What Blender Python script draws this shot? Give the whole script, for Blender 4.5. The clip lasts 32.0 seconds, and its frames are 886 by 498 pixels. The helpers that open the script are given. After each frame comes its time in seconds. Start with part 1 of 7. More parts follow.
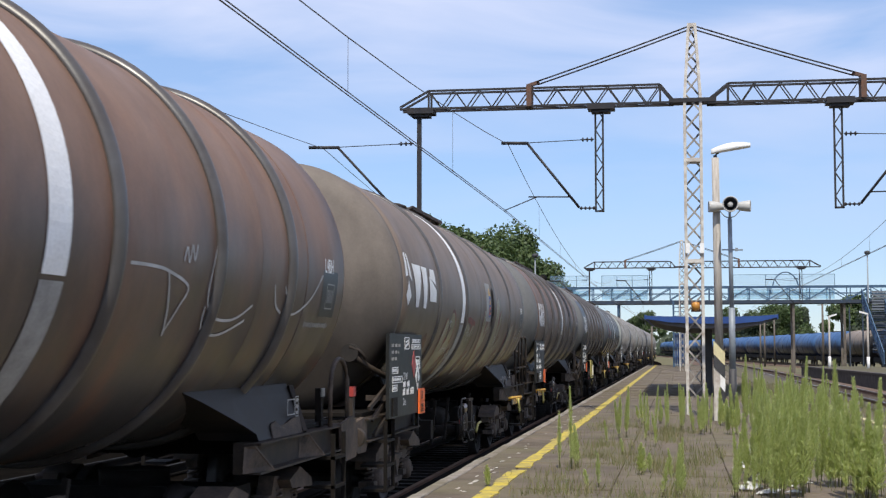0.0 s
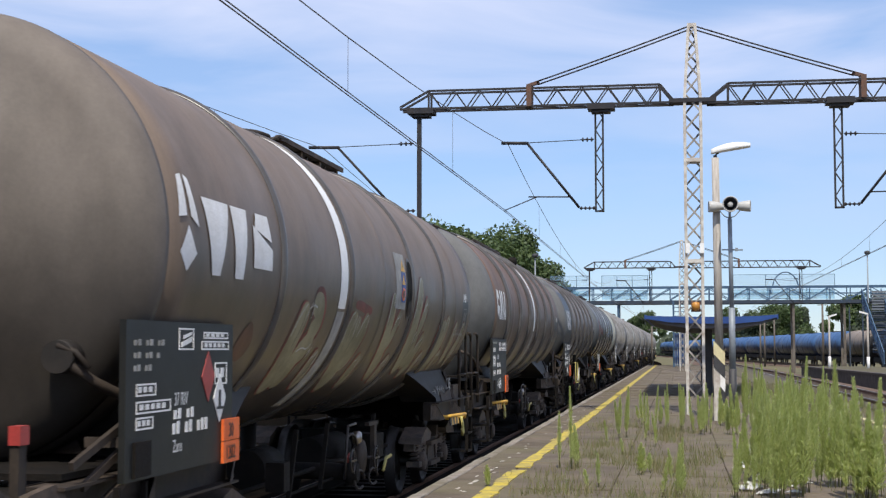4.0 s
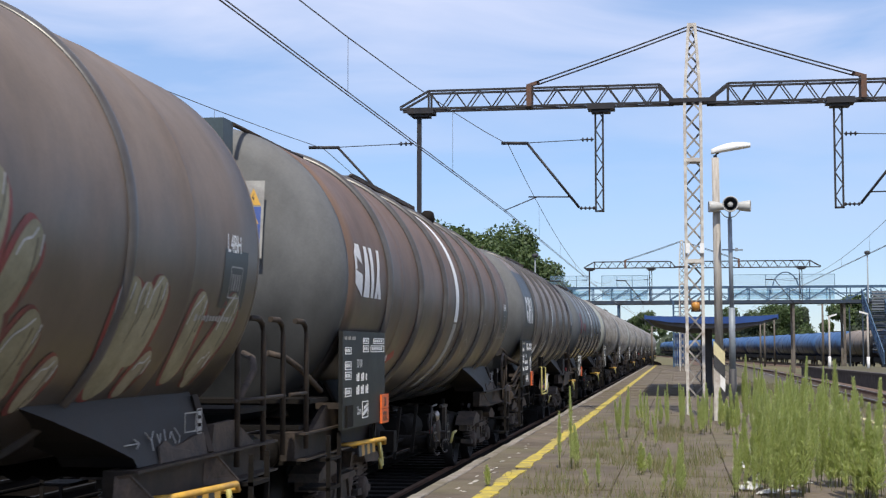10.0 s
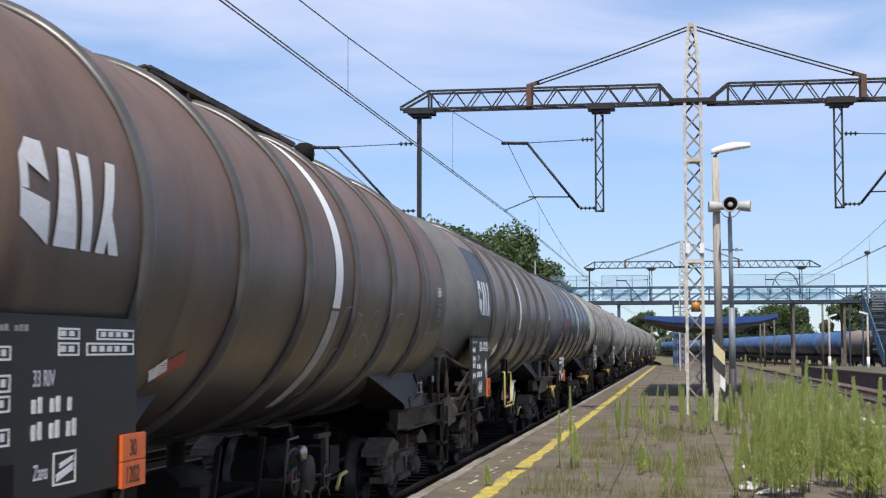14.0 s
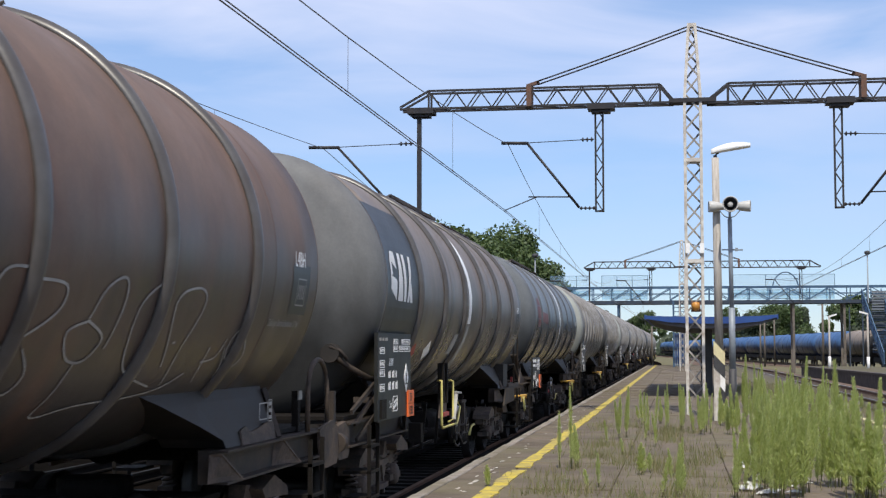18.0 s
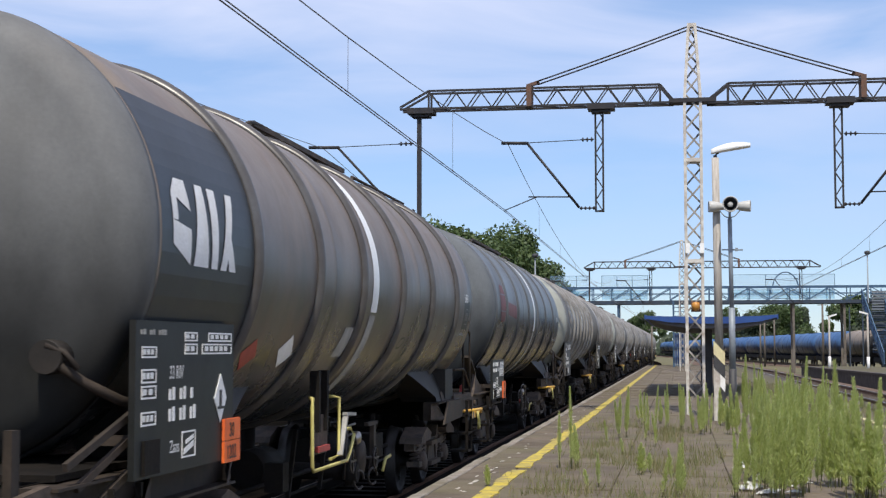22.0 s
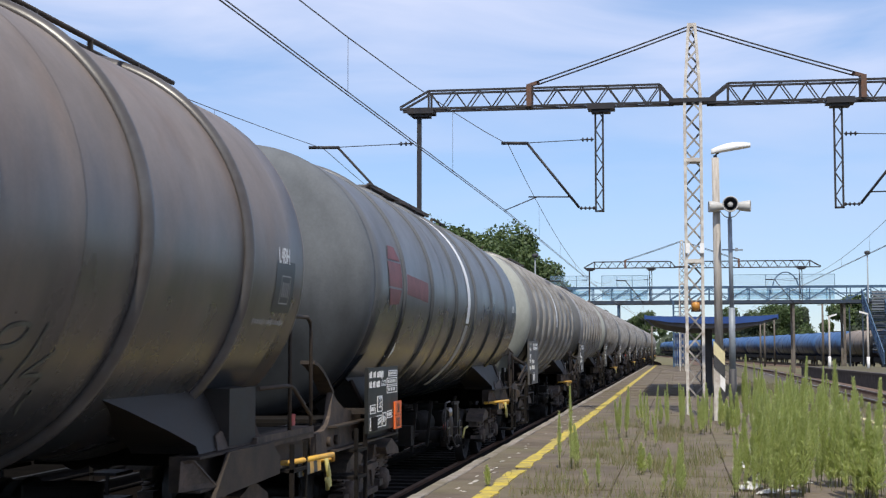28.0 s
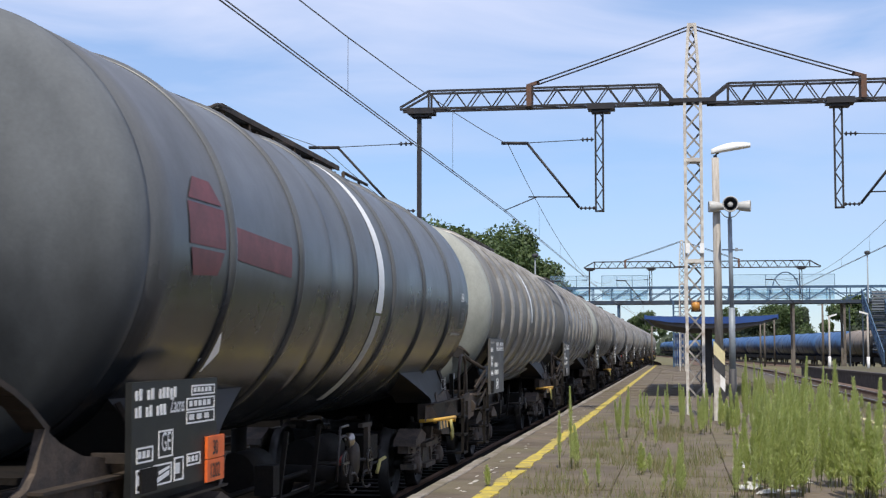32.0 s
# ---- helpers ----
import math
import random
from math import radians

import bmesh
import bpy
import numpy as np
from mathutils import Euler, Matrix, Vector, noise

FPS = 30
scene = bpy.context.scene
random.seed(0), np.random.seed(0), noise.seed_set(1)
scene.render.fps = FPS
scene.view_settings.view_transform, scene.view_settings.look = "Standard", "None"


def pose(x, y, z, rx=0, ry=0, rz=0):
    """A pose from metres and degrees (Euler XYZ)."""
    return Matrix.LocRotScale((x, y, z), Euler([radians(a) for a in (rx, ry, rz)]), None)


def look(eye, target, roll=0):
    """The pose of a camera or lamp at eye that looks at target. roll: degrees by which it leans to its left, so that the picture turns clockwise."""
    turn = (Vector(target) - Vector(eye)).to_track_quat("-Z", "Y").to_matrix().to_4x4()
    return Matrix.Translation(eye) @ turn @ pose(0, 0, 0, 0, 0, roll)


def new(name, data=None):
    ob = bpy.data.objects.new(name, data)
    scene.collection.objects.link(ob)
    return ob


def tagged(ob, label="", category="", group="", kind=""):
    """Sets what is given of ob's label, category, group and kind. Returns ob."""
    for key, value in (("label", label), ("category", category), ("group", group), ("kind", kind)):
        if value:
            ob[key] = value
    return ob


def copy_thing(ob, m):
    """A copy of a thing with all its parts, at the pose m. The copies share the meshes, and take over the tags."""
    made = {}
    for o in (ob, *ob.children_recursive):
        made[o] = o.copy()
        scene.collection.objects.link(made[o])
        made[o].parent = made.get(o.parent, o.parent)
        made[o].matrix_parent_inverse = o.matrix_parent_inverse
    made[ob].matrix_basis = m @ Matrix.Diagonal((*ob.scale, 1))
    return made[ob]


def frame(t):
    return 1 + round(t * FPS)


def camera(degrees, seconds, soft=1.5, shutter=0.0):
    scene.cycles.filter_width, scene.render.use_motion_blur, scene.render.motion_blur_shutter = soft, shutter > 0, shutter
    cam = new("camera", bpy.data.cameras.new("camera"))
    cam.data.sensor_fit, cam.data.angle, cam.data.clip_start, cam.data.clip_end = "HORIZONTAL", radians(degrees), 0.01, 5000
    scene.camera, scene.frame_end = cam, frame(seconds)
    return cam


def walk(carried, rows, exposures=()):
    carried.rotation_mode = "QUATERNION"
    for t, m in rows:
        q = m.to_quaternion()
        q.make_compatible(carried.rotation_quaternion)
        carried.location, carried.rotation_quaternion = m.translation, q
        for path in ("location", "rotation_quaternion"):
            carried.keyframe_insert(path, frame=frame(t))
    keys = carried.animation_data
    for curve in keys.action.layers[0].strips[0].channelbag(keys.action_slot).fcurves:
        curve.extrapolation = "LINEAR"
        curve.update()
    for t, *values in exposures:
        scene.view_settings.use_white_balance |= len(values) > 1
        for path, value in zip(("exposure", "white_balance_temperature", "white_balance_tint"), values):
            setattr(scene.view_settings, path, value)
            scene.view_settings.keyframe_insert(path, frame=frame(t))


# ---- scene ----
import itertools

# ---- camera ----
cam = camera(34.17, 32.0, soft=1.25, shutter=0.5)
YAW, TILT = 9.243, 3.948
CAM = pose(0, 0, 2.0, 90 + TILT, 0, YAW)
walk(cam, [(0.0, CAM), (32.0, CAM)])

# ---- light ----
SUN_TO = Vector((0.07, -0.52, 0.85)).normalized()
world = bpy.data.worlds.new("summer_sky")
scene.world = world
world.use_nodes = True
wn, wl = world.node_tree.nodes, world.node_tree.links
sky = wn.new("ShaderNodeTexSky")
sky.sky_type, sky.sun_disc = "NISHITA", False
sky.sun_elevation = math.asin(SUN_TO.z)
sky.sun_rotation = math.atan2(SUN_TO.x, SUN_TO.y)
sky.altitude, sky.air_density, sky.dust_density, sky.ozone_density = 300, 0.9, 0.1, 2.0
tc, mp = wn.new("ShaderNodeTexCoord"), wn.new("ShaderNodeMapping")
mp.inputs["Scale"].default_value = (1.6, 1.6, 9.0)
mp.inputs["Rotation"].default_value = (0.12, 0.05, 0.3)
mp.inputs["Location"].default_value = (0.7, 0.35, 0.2)
cn = wn.new("ShaderNodeTexNoise")
cn.inputs["Scale"].default_value, cn.inputs["Detail"].default_value, cn.inputs["Distortion"].default_value = 2.2, 7, 0.6
cr = wn.new("ShaderNodeMapRange")
cr.inputs[1].default_value, cr.inputs[2].default_value, cr.inputs[4].default_value = 0.34, 0.78, 0.62
cm = wn.new("ShaderNodeMix")
cm.data_type = "RGBA"
cm.inputs["B"].default_value = (6.2, 6.5, 7.2, 1)
wl.new(tc.outputs["Generated"], mp.inputs["Vector"])
wl.new(mp.outputs[0], cn.inputs["Vector"])
wl.new(cn.outputs["Fac"], cr.inputs[0])
sepc, rise, thick = wn.new("ShaderNodeSeparateXYZ"), wn.new("ShaderNodeMapRange"), wn.new("ShaderNodeMath")
wl.new(tc.outputs["Generated"], sepc.inputs[0])
wl.new(sepc.outputs[2], rise.inputs[0])
rise.inputs[1].default_value, rise.inputs[2].default_value = 0.04, 0.24
rise.inputs[3].default_value, rise.inputs[4].default_value = 0.35, 1.15
thick.operation = "MULTIPLY"
wl.new(cr.outputs[0], thick.inputs[0])
wl.new(rise.outputs[0], thick.inputs[1])
wl.new(thick.outputs[0], cm.inputs["Factor"])
wl.new(sky.outputs[0], cm.inputs["A"])
tint = wn.new("ShaderNodeMix")
tint.data_type, tint.blend_type = "RGBA", "MULTIPLY"
tint.inputs["Factor"].default_value = 1.0
tint.inputs["B"].default_value = (1.37, 1.235, 1.21, 1)
wl.new(cm.outputs["Result"], tint.inputs["A"])
# the low sky is a deeper, clearer blue than the plain model gives
sepw, low, haze = wn.new("ShaderNodeSeparateXYZ"), wn.new("ShaderNodeMapRange"), wn.new("ShaderNodeMix")
wl.new(tc.outputs["Generated"], sepw.inputs[0])
wl.new(sepw.outputs[2], low.inputs[0])
low.interpolation_type = "SMOOTHSTEP"
low.inputs[1].default_value, low.inputs[2].default_value = 0.0, 0.37
low.inputs[3].default_value, low.inputs[4].default_value = 1.0, 0.0
haze.data_type, haze.blend_type = "RGBA", "MULTIPLY"
haze.inputs["B"].default_value = (0.42, 0.53, 0.685, 1)
wl.new(low.outputs[0], haze.inputs["Factor"])
wl.new(tint.outputs["Result"], haze.inputs["A"])
wl.new(haze.outputs["Result"], wn["Background"].inputs["Color"])
wn["Background"].inputs["Strength"].default_value = 0.15
sun = new("sun", bpy.data.lights.new("sun", "SUN"))
sun.data.energy, sun.data.angle, sun.data.color = 4.3, radians(0.5), (1.0, 0.925, 0.79)
sun.matrix_world = look(SUN_TO * 50, (0, 0, 0))
scene.view_settings.exposure = 0.0


# ---- materials ----
def nodes_of(name):
    m = bpy.data.materials.new(name)
    m.use_nodes = True
    return m, m.node_tree.nodes, m.node_tree.links, m.node_tree.nodes["Principled BSDF"]


def rgba(c):
    return (c[0], c[1], c[2], 1)


def mat(name, a, b=None, rough=0.6, metal=0.0, scale=6.0, fine=60.0, bump=0.1, mixpos=0.5, stretch=(1, 1, 1), rand=0.0, spec=0.5, spread=0.15, emit=0.0, laid=False, patch_tone=None):
    """Two tones mixed by broad noise, with fine grain, relief and, for pieces, a tone of their own."""
    m, n, l, p = nodes_of(name)
    b = b or tuple(v * 0.75 for v in a)
    co, mapn = n.new("ShaderNodeTexCoord"), n.new("ShaderNodeMapping")
    mapn.inputs["Scale"].default_value = stretch
    if laid:
        l.new(n.new("ShaderNodeNewGeometry").outputs["Position"], mapn.inputs["Vector"])
    else:
        l.new(co.outputs["Object"], mapn.inputs["Vector"])
    n1, n2 = n.new("ShaderNodeTexNoise"), n.new("ShaderNodeTexNoise")
    n1.inputs["Scale"].default_value, n1.inputs["Detail"].default_value, n1.inputs["Roughness"].default_value = scale, 6, 0.62
    n2.inputs["Scale"].default_value, n2.inputs["Detail"].default_value = fine, 4
    for k in (n1, n2):
        l.new(mapn.outputs[0], k.inputs["Vector"])
    r = n.new("ShaderNodeMapRange")
    r.inputs[1].default_value, r.inputs[2].default_value = mixpos - spread, mixpos + spread
    l.new(n1.outputs["Fac"], r.inputs[0])
    mx = n.new("ShaderNodeMix")
    mx.data_type = "RGBA"
    mx.inputs["A"].default_value, mx.inputs["B"].default_value = rgba(a), rgba(b)
    l.new(r.outputs[0], mx.inputs["Factor"])
    if patch_tone:
        n3, r3, m3 = n.new("ShaderNodeTexNoise"), n.new("ShaderNodeMapRange"), n.new("ShaderNodeMix")
        n3.inputs["Scale"].default_value, n3.inputs["Detail"].default_value, n3.inputs["Roughness"].default_value = 0.55, 8, 0.7
        l.new(mapn.outputs[0], n3.inputs["Vector"])
        r3.inputs[1].default_value, r3.inputs[2].default_value, r3.inputs[4].default_value = 0.46, 0.64, 0.75
        l.new(n3.outputs["Fac"], r3.inputs[0])
        m3.data_type = "RGBA"
        m3.inputs["B"].default_value = rgba(patch_tone)
        l.new(mx.outputs["Result"], m3.inputs["A"])
        l.new(r3.outputs[0], m3.inputs["Factor"])
        mx = m3
    hs = n.new("ShaderNodeHueSaturation")
    ma = n.new("ShaderNodeMath")
    ma.operation = "MULTIPLY_ADD"
    ma.inputs[1].default_value, ma.inputs[2].default_value = 0.5, 0.75
    l.new(n2.outputs["Fac"], ma.inputs[0])
    val = ma.outputs[0]
    if rand:
        oi, mr = n.new("ShaderNodeObjectInfo"), n.new("ShaderNodeMath")
        mr.operation = "MULTIPLY_ADD"
        mr.inputs[1].default_value = rand
        l.new(oi.outputs["Random"], mr.inputs[0])
        l.new(val, mr.inputs[2])
        m2 = n.new("ShaderNodeMath")
        m2.operation = "SUBTRACT"
        m2.inputs[1].default_value = rand / 2
        l.new(mr.outputs[0], m2.inputs[0])
        val = m2.outputs[0]
    l.new(val, hs.inputs["Value"])
    l.new(mx.outputs["Result"], hs.inputs["Color"])
    l.new(hs.outputs[0], p.inputs["Base Color"])
    ro = n.new("ShaderNodeMath")
    ro.operation = "MULTIPLY_ADD"
    ro.inputs[1].default_value, ro.inputs[2].default_value = 0.25, rough - 0.12
    l.new(n1.outputs["Fac"], ro.inputs[0])
    l.new(ro.outputs[0], p.inputs["Roughness"])
    p.inputs["Metallic"].default_value = metal
    p.inputs["Specular IOR Level"].default_value = spec
    if bump:
        bp = n.new("ShaderNodeBump")
        bp.inputs["Strength"].default_value, bp.inputs["Distance"].default_value = bump, 0.02
        l.new(n2.outputs["Fac"], bp.inputs["Height"])
        l.new(bp.outputs[0], p.inputs["Normal"])
    if emit:
        p.inputs["Emission Color"].default_value, p.inputs["Emission Strength"].default_value = rgba(a), emit
    return m


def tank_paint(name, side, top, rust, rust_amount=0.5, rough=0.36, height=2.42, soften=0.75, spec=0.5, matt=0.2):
    """Weathered tank paint: sides darkened as painted shade, top lightened with brown dust, run-down streaks."""
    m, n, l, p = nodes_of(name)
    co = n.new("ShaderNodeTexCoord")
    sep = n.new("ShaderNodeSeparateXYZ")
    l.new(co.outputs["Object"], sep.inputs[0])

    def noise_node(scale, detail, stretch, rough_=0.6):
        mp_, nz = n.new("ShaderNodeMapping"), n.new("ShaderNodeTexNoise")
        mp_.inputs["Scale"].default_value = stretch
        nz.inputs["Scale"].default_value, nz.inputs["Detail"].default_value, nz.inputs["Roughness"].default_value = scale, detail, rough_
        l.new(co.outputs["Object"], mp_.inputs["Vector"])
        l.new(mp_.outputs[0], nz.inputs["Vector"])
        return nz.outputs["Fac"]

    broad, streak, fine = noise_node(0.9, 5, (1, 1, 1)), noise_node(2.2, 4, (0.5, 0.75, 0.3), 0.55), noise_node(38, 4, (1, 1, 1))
    # height mask: brown dust and painted light above, shade tone below
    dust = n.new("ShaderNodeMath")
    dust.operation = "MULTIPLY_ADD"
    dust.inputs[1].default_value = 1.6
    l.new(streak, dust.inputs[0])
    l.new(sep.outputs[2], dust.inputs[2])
    dust_light = n.new("ShaderNodeMapRange")
    dust_light.interpolation_type = "SMOOTHSTEP"
    dust_light.inputs[1].default_value, dust_light.inputs[2].default_value = height + 0.8 - soften, height + 0.8 + soften
    l.new(dust.outputs[0], dust_light.inputs[0])
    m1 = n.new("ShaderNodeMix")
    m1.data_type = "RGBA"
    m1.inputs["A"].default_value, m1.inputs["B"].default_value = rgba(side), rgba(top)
    l.new(dust_light.outputs[0], m1.inputs["Factor"])
    rr = n.new("ShaderNodeMapRange")
    rr.inputs[1].default_value, rr.inputs[2].default_value, rr.inputs[4].default_value = 0.48, 0.72, rust_amount
    l.new(streak, rr.inputs[0])
    rm = n.new("ShaderNodeMath")
    rm.operation = "MULTIPLY"
    l.new(rr.outputs[0], rm.inputs[0])
    br = n.new("ShaderNodeMapRange")
    br.inputs[1].default_value, br.inputs[2].default_value = 0.35, 0.65
    l.new(broad, br.inputs[0])
    l.new(br.outputs[0], rm.inputs[1])
    m2 = n.new("ShaderNodeMix")
    m2.data_type = "RGBA"
    m2.inputs["B"].default_value = rgba(rust)
    l.new(rm.outputs[0], m2.inputs["Factor"])
    l.new(m1.outputs["Result"], m2.inputs["A"])
    hs, mv = n.new("ShaderNodeHueSaturation"), n.new("ShaderNodeMath")
    mv.operation = "MULTIPLY_ADD"
    mv.inputs[1].default_value, mv.inputs[2].default_value = 0.3, 0.84
    runs = noise_node(4.0, 5, (0.4, 1.3, 0.16), 0.6)
    rn = n.new("ShaderNodeMapRange")
    rn.inputs[1].default_value, rn.inputs[2].default_value, rn.inputs[3].default_value, rn.inputs[4].default_value = 0.3, 0.7, 0.95, 1.05
    l.new(runs, rn.inputs[0])
    mz = n.new("ShaderNodeMath")
    mz.operation = "MULTIPLY"
    l.new(fine, mv.inputs[0])
    l.new(mv.outputs[0], mz.inputs[0])
    l.new(rn.outputs[0], mz.inputs[1])
    blot = noise_node(1.7, 7, (0.8, 0.9, 0.55), 0.68)
    bl, mb = n.new("ShaderNodeMapRange"), n.new("ShaderNodeMath")
    bl.inputs[1].default_value, bl.inputs[2].default_value, bl.inputs[3].default_value, bl.inputs[4].default_value = 0.36, 0.64, 0.8, 1.16
    l.new(blot, bl.inputs[0])
    mb.operation = "MULTIPLY"
    l.new(mz.outputs[0], mb.inputs[0])
    l.new(bl.outputs[0], mb.inputs[1])
    l.new(mb.outputs[0], hs.inputs["Value"])
    l.new(m2.outputs["Result"], hs.inputs["Color"])
    l.new(hs.outputs[0], p.inputs["Base Color"])
    ro = n.new("ShaderNodeMath")
    ro.operation = "MULTIPLY_ADD"
    ro.inputs[1].default_value, ro.inputs[2].default_value = 0.35, rough - 0.14
    l.new(broad, ro.inputs[0])
    dull = n.new("ShaderNodeMath")
    dull.operation = "MULTIPLY_ADD"
    dull.inputs[1].default_value = matt
    l.new(dust_light.outputs[0], dull.inputs[0])
    l.new(ro.outputs[0], dull.inputs[2])
    l.new(dull.outputs[0], p.inputs["Roughness"])
    p.inputs["Specular IOR Level"].default_value = spec
    bp = n.new("ShaderNodeBump")
    bp.inputs["Strength"].default_value, bp.inputs["Distance"].default_value = 0.08, 0.03
    l.new(broad, bp.inputs["Height"])
    l.new(bp.outputs[0], p.inputs["Normal"])
    return m


def leaf_mat(name, a, b, rough=0.55, mixt=0.35):
    m, n, l, p = nodes_of(name)
    g = n.new("ShaderNodeNewGeometry")
    mx = n.new("ShaderNodeMix")
    mx.data_type = "RGBA"
    mx.inputs["A"].default_value, mx.inputs["B"].default_value = rgba(a), rgba(b)
    l.new(g.outputs["Random Per Island"], mx.inputs["Factor"])
    l.new(mx.outputs["Result"], p.inputs["Base Color"])
    p.inputs["Roughness"].default_value = rough
    t, add = n.new("ShaderNodeBsdfTranslucent"), n.new("ShaderNodeMixShader")
    l.new(mx.outputs["Result"], t.inputs["Color"])
    add.inputs[0].default_value = mixt
    l.new(p.outputs[0], add.inputs[1])
    l.new(t.outputs[0], add.inputs[2])
    l.new(add.outputs[0], n["Material Output"].inputs["Surface"])
    return m


def glass_mat(name, c, alpha):
    m, n, l, p = nodes_of(name)
    p.inputs["Base Color"].default_value = rgba(c)
    p.inputs["Roughness"].default_value, p.inputs["Alpha"].default_value = 0.15, alpha
    return m


# grime taken darker than its own tone, painting in shade under the wagons
M_BLACK = mat("underframe_grime_and_shade", (0.0055, 0.005, 0.0047), (0.013, 0.010, 0.008), 0.8, 0.0, 5, 40, 0.3, spec=0.2)
M_FRAME = mat("frame_paint", (0.027, 0.0225, 0.0198), (0.062, 0.047, 0.037), 0.68, 0.0, 4, 40, 0.06, spec=0.25)
M_STEEL = mat("worn_wheel_steel", (0.03, 0.026, 0.024), (0.018, 0.015, 0.013), 0.55, 0.3, 8, 50, 0.15)
M_WHITE = mat("white_marking", (0.86, 0.86, 0.86), (0.76, 0.75, 0.73), 0.5, 0, 5, 60, 0.01)
M_REFLECT = mat("reflective_band", (0.94, 0.94, 0.94), (0.86, 0.855, 0.84), 0.4, 0, 2, 50, 0.01)
M_GREYMARK = mat("faded_grey_marking", (0.37, 0.365, 0.35), (0.24, 0.235, 0.225), 0.6, 0, 5, 60, 0)
M_PLATE = mat("data_panel_paint", (0.0125, 0.0138, 0.0135), (0.02, 0.0205, 0.0195), 0.5, 0, 3, 60, 0.04, spec=0.3)
M_ORANGE = mat("orange_plate", (0.85, 0.16, 0.03), (0.72, 0.13, 0.03), 0.45, 0, 5, 60, 0.03)
M_INK = mat("black_marking", (0.015, 0.015, 0.015), (0.03, 0.03, 0.03), 0.5, 0, 5, 60, 0)
M_RED = mat("red_marking", (0.42, 0.05, 0.045), (0.3, 0.05, 0.045), 0.5, 0, 4, 60, 0.02)
M_YELLOW = mat("yellow_handle_paint", (0.72, 0.42, 0.05), (0.5, 0.28, 0.06), 0.5, 0, 6, 60, 0.05)
M_BLUESIGN = mat("blue_marking", (0.05, 0.10, 0.35), None, 0.5, 0, 4, 60, 0)
M_RAIL = mat("rusty_rail_side", (0.10, 0.055, 0.035), (0.16, 0.085, 0.05), 0.7, 0.2, 4, 40, 0.2)
M_RAILTOP = mat("polished_rail_head", (0.42, 0.40, 0.38), (0.3, 0.27, 0.25), 0.3, 0.9, 4, 40, 0.05)
M_BALLAST = mat("track_ballast", (0.085, 0.054, 0.039), (0.155, 0.103, 0.073), 0.9, 0, 2.5, 22, 1.0)
# ground blackened to stand for the shade under the train
M_SHADEBED = mat("black_shade_bed", (0.0042, 0.004, 0.0038), (0.008, 0.007, 0.006), 0.95, 0, 2, 20, 0.6, spec=0.0)
M_EARTH = mat("trodden_dry_earth", (0.11, 0.09, 0.055), (0.075, 0.075, 0.035), 0.95, 0, 0.6, 12, 0.6)
M_KERBDARK = mat("sooty_kerb", (0.11, 0.093, 0.08), (0.06, 0.05, 0.043), 0.9, 0, 2, 30, 0.3, rand=0.2)
M_OLDPOLE = mat("dark_weathered_pole", (0.17, 0.148, 0.125), (0.105, 0.09, 0.078), 0.9, 0, 2, 40, 0.2)
# ballast tone dropped to near black in place of shade
M_SHADEBALLAST = mat("shade_blackened_ballast", (0.0045, 0.004, 0.0037), (0.010, 0.0082, 0.007), 0.95, 0, 9, 22, 0.6, spec=0.0)
M_SLEEPER = mat("old_sleeper", (0.06, 0.046, 0.036), (0.105, 0.084, 0.068), 0.85, 0, 4, 30, 0.3, rand=0.3)
M_GROUND = mat("dry_grass_ground", (0.10, 0.11, 0.045), (0.16, 0.13, 0.075), 0.95, 0, 0.15, 3, 0.6)
M_SLAB = mat("platform_slab", (0.165, 0.132, 0.102), (0.095, 0.076, 0.058), 0.88, 0, 1.3, 26, 0.35, rand=0.12, spread=0.12, laid=True, patch_tone=(0.135, 0.122, 0.068))
M_JOINT = mat("sandy_joint", (0.14, 0.115, 0.09), (0.09, 0.075, 0.06), 0.95, 0, 3, 30, 0.4, laid=True)
M_KERB = mat("weathered_kerb", (0.33, 0.30, 0.265), (0.2, 0.175, 0.155), 0.85, 0, 3, 40, 0.25, rand=0.15, laid=True, patch_tone=(0.15, 0.13, 0.085))
M_KERBWALL = mat("platform_wall", (0.075, 0.062, 0.055), (0.04, 0.034, 0.03), 0.9, 0, 2, 30, 0.4)
M_YLINE = mat("worn_yellow_line", (0.58, 0.46, 0.055), (0.27, 0.225, 0.12), 0.75, 0, 4, 40, 0.15, mixpos=0.53, spread=0.1)
M_MAST = mat("flaking_white_mast_paint", (0.6, 0.58, 0.54), (0.34, 0.28, 0.23), 0.7, 0, 5, 60, 0.15, mixpos=0.56)
M_BRACE = mat("mid_grey_mast_bracing", (0.22, 0.2, 0.18), (0.45, 0.43, 0.4), 0.75, 0, 3, 50, 0.1, mixpos=0.56)
M_DARKSTEEL = mat("dark_gantry_steel", (0.017, 0.018, 0.024), (0.033, 0.029, 0.03), 0.6, 0.2, 5, 40, 0.1)
M_RUST = mat("rusty_bracket", (0.16, 0.075, 0.045), (0.09, 0.06, 0.05), 0.8, 0, 5, 40, 0.2)
M_WIRE = mat("dull_wire", (0.12, 0.12, 0.13), (0.16, 0.155, 0.15), 0.5, 0.5, 3, 30, 0)
M_POLE = mat("grey_weathered_pole", (0.54, 0.5, 0.45), (0.3, 0.27, 0.24), 0.85, 0, 2, 50, 0.3, stretch=(6, 6, 0.6))
M_GALV = mat("painted_grey_tube", (0.26, 0.30, 0.34), (0.2, 0.22, 0.25), 0.5, 0.1, 4, 40, 0.05)
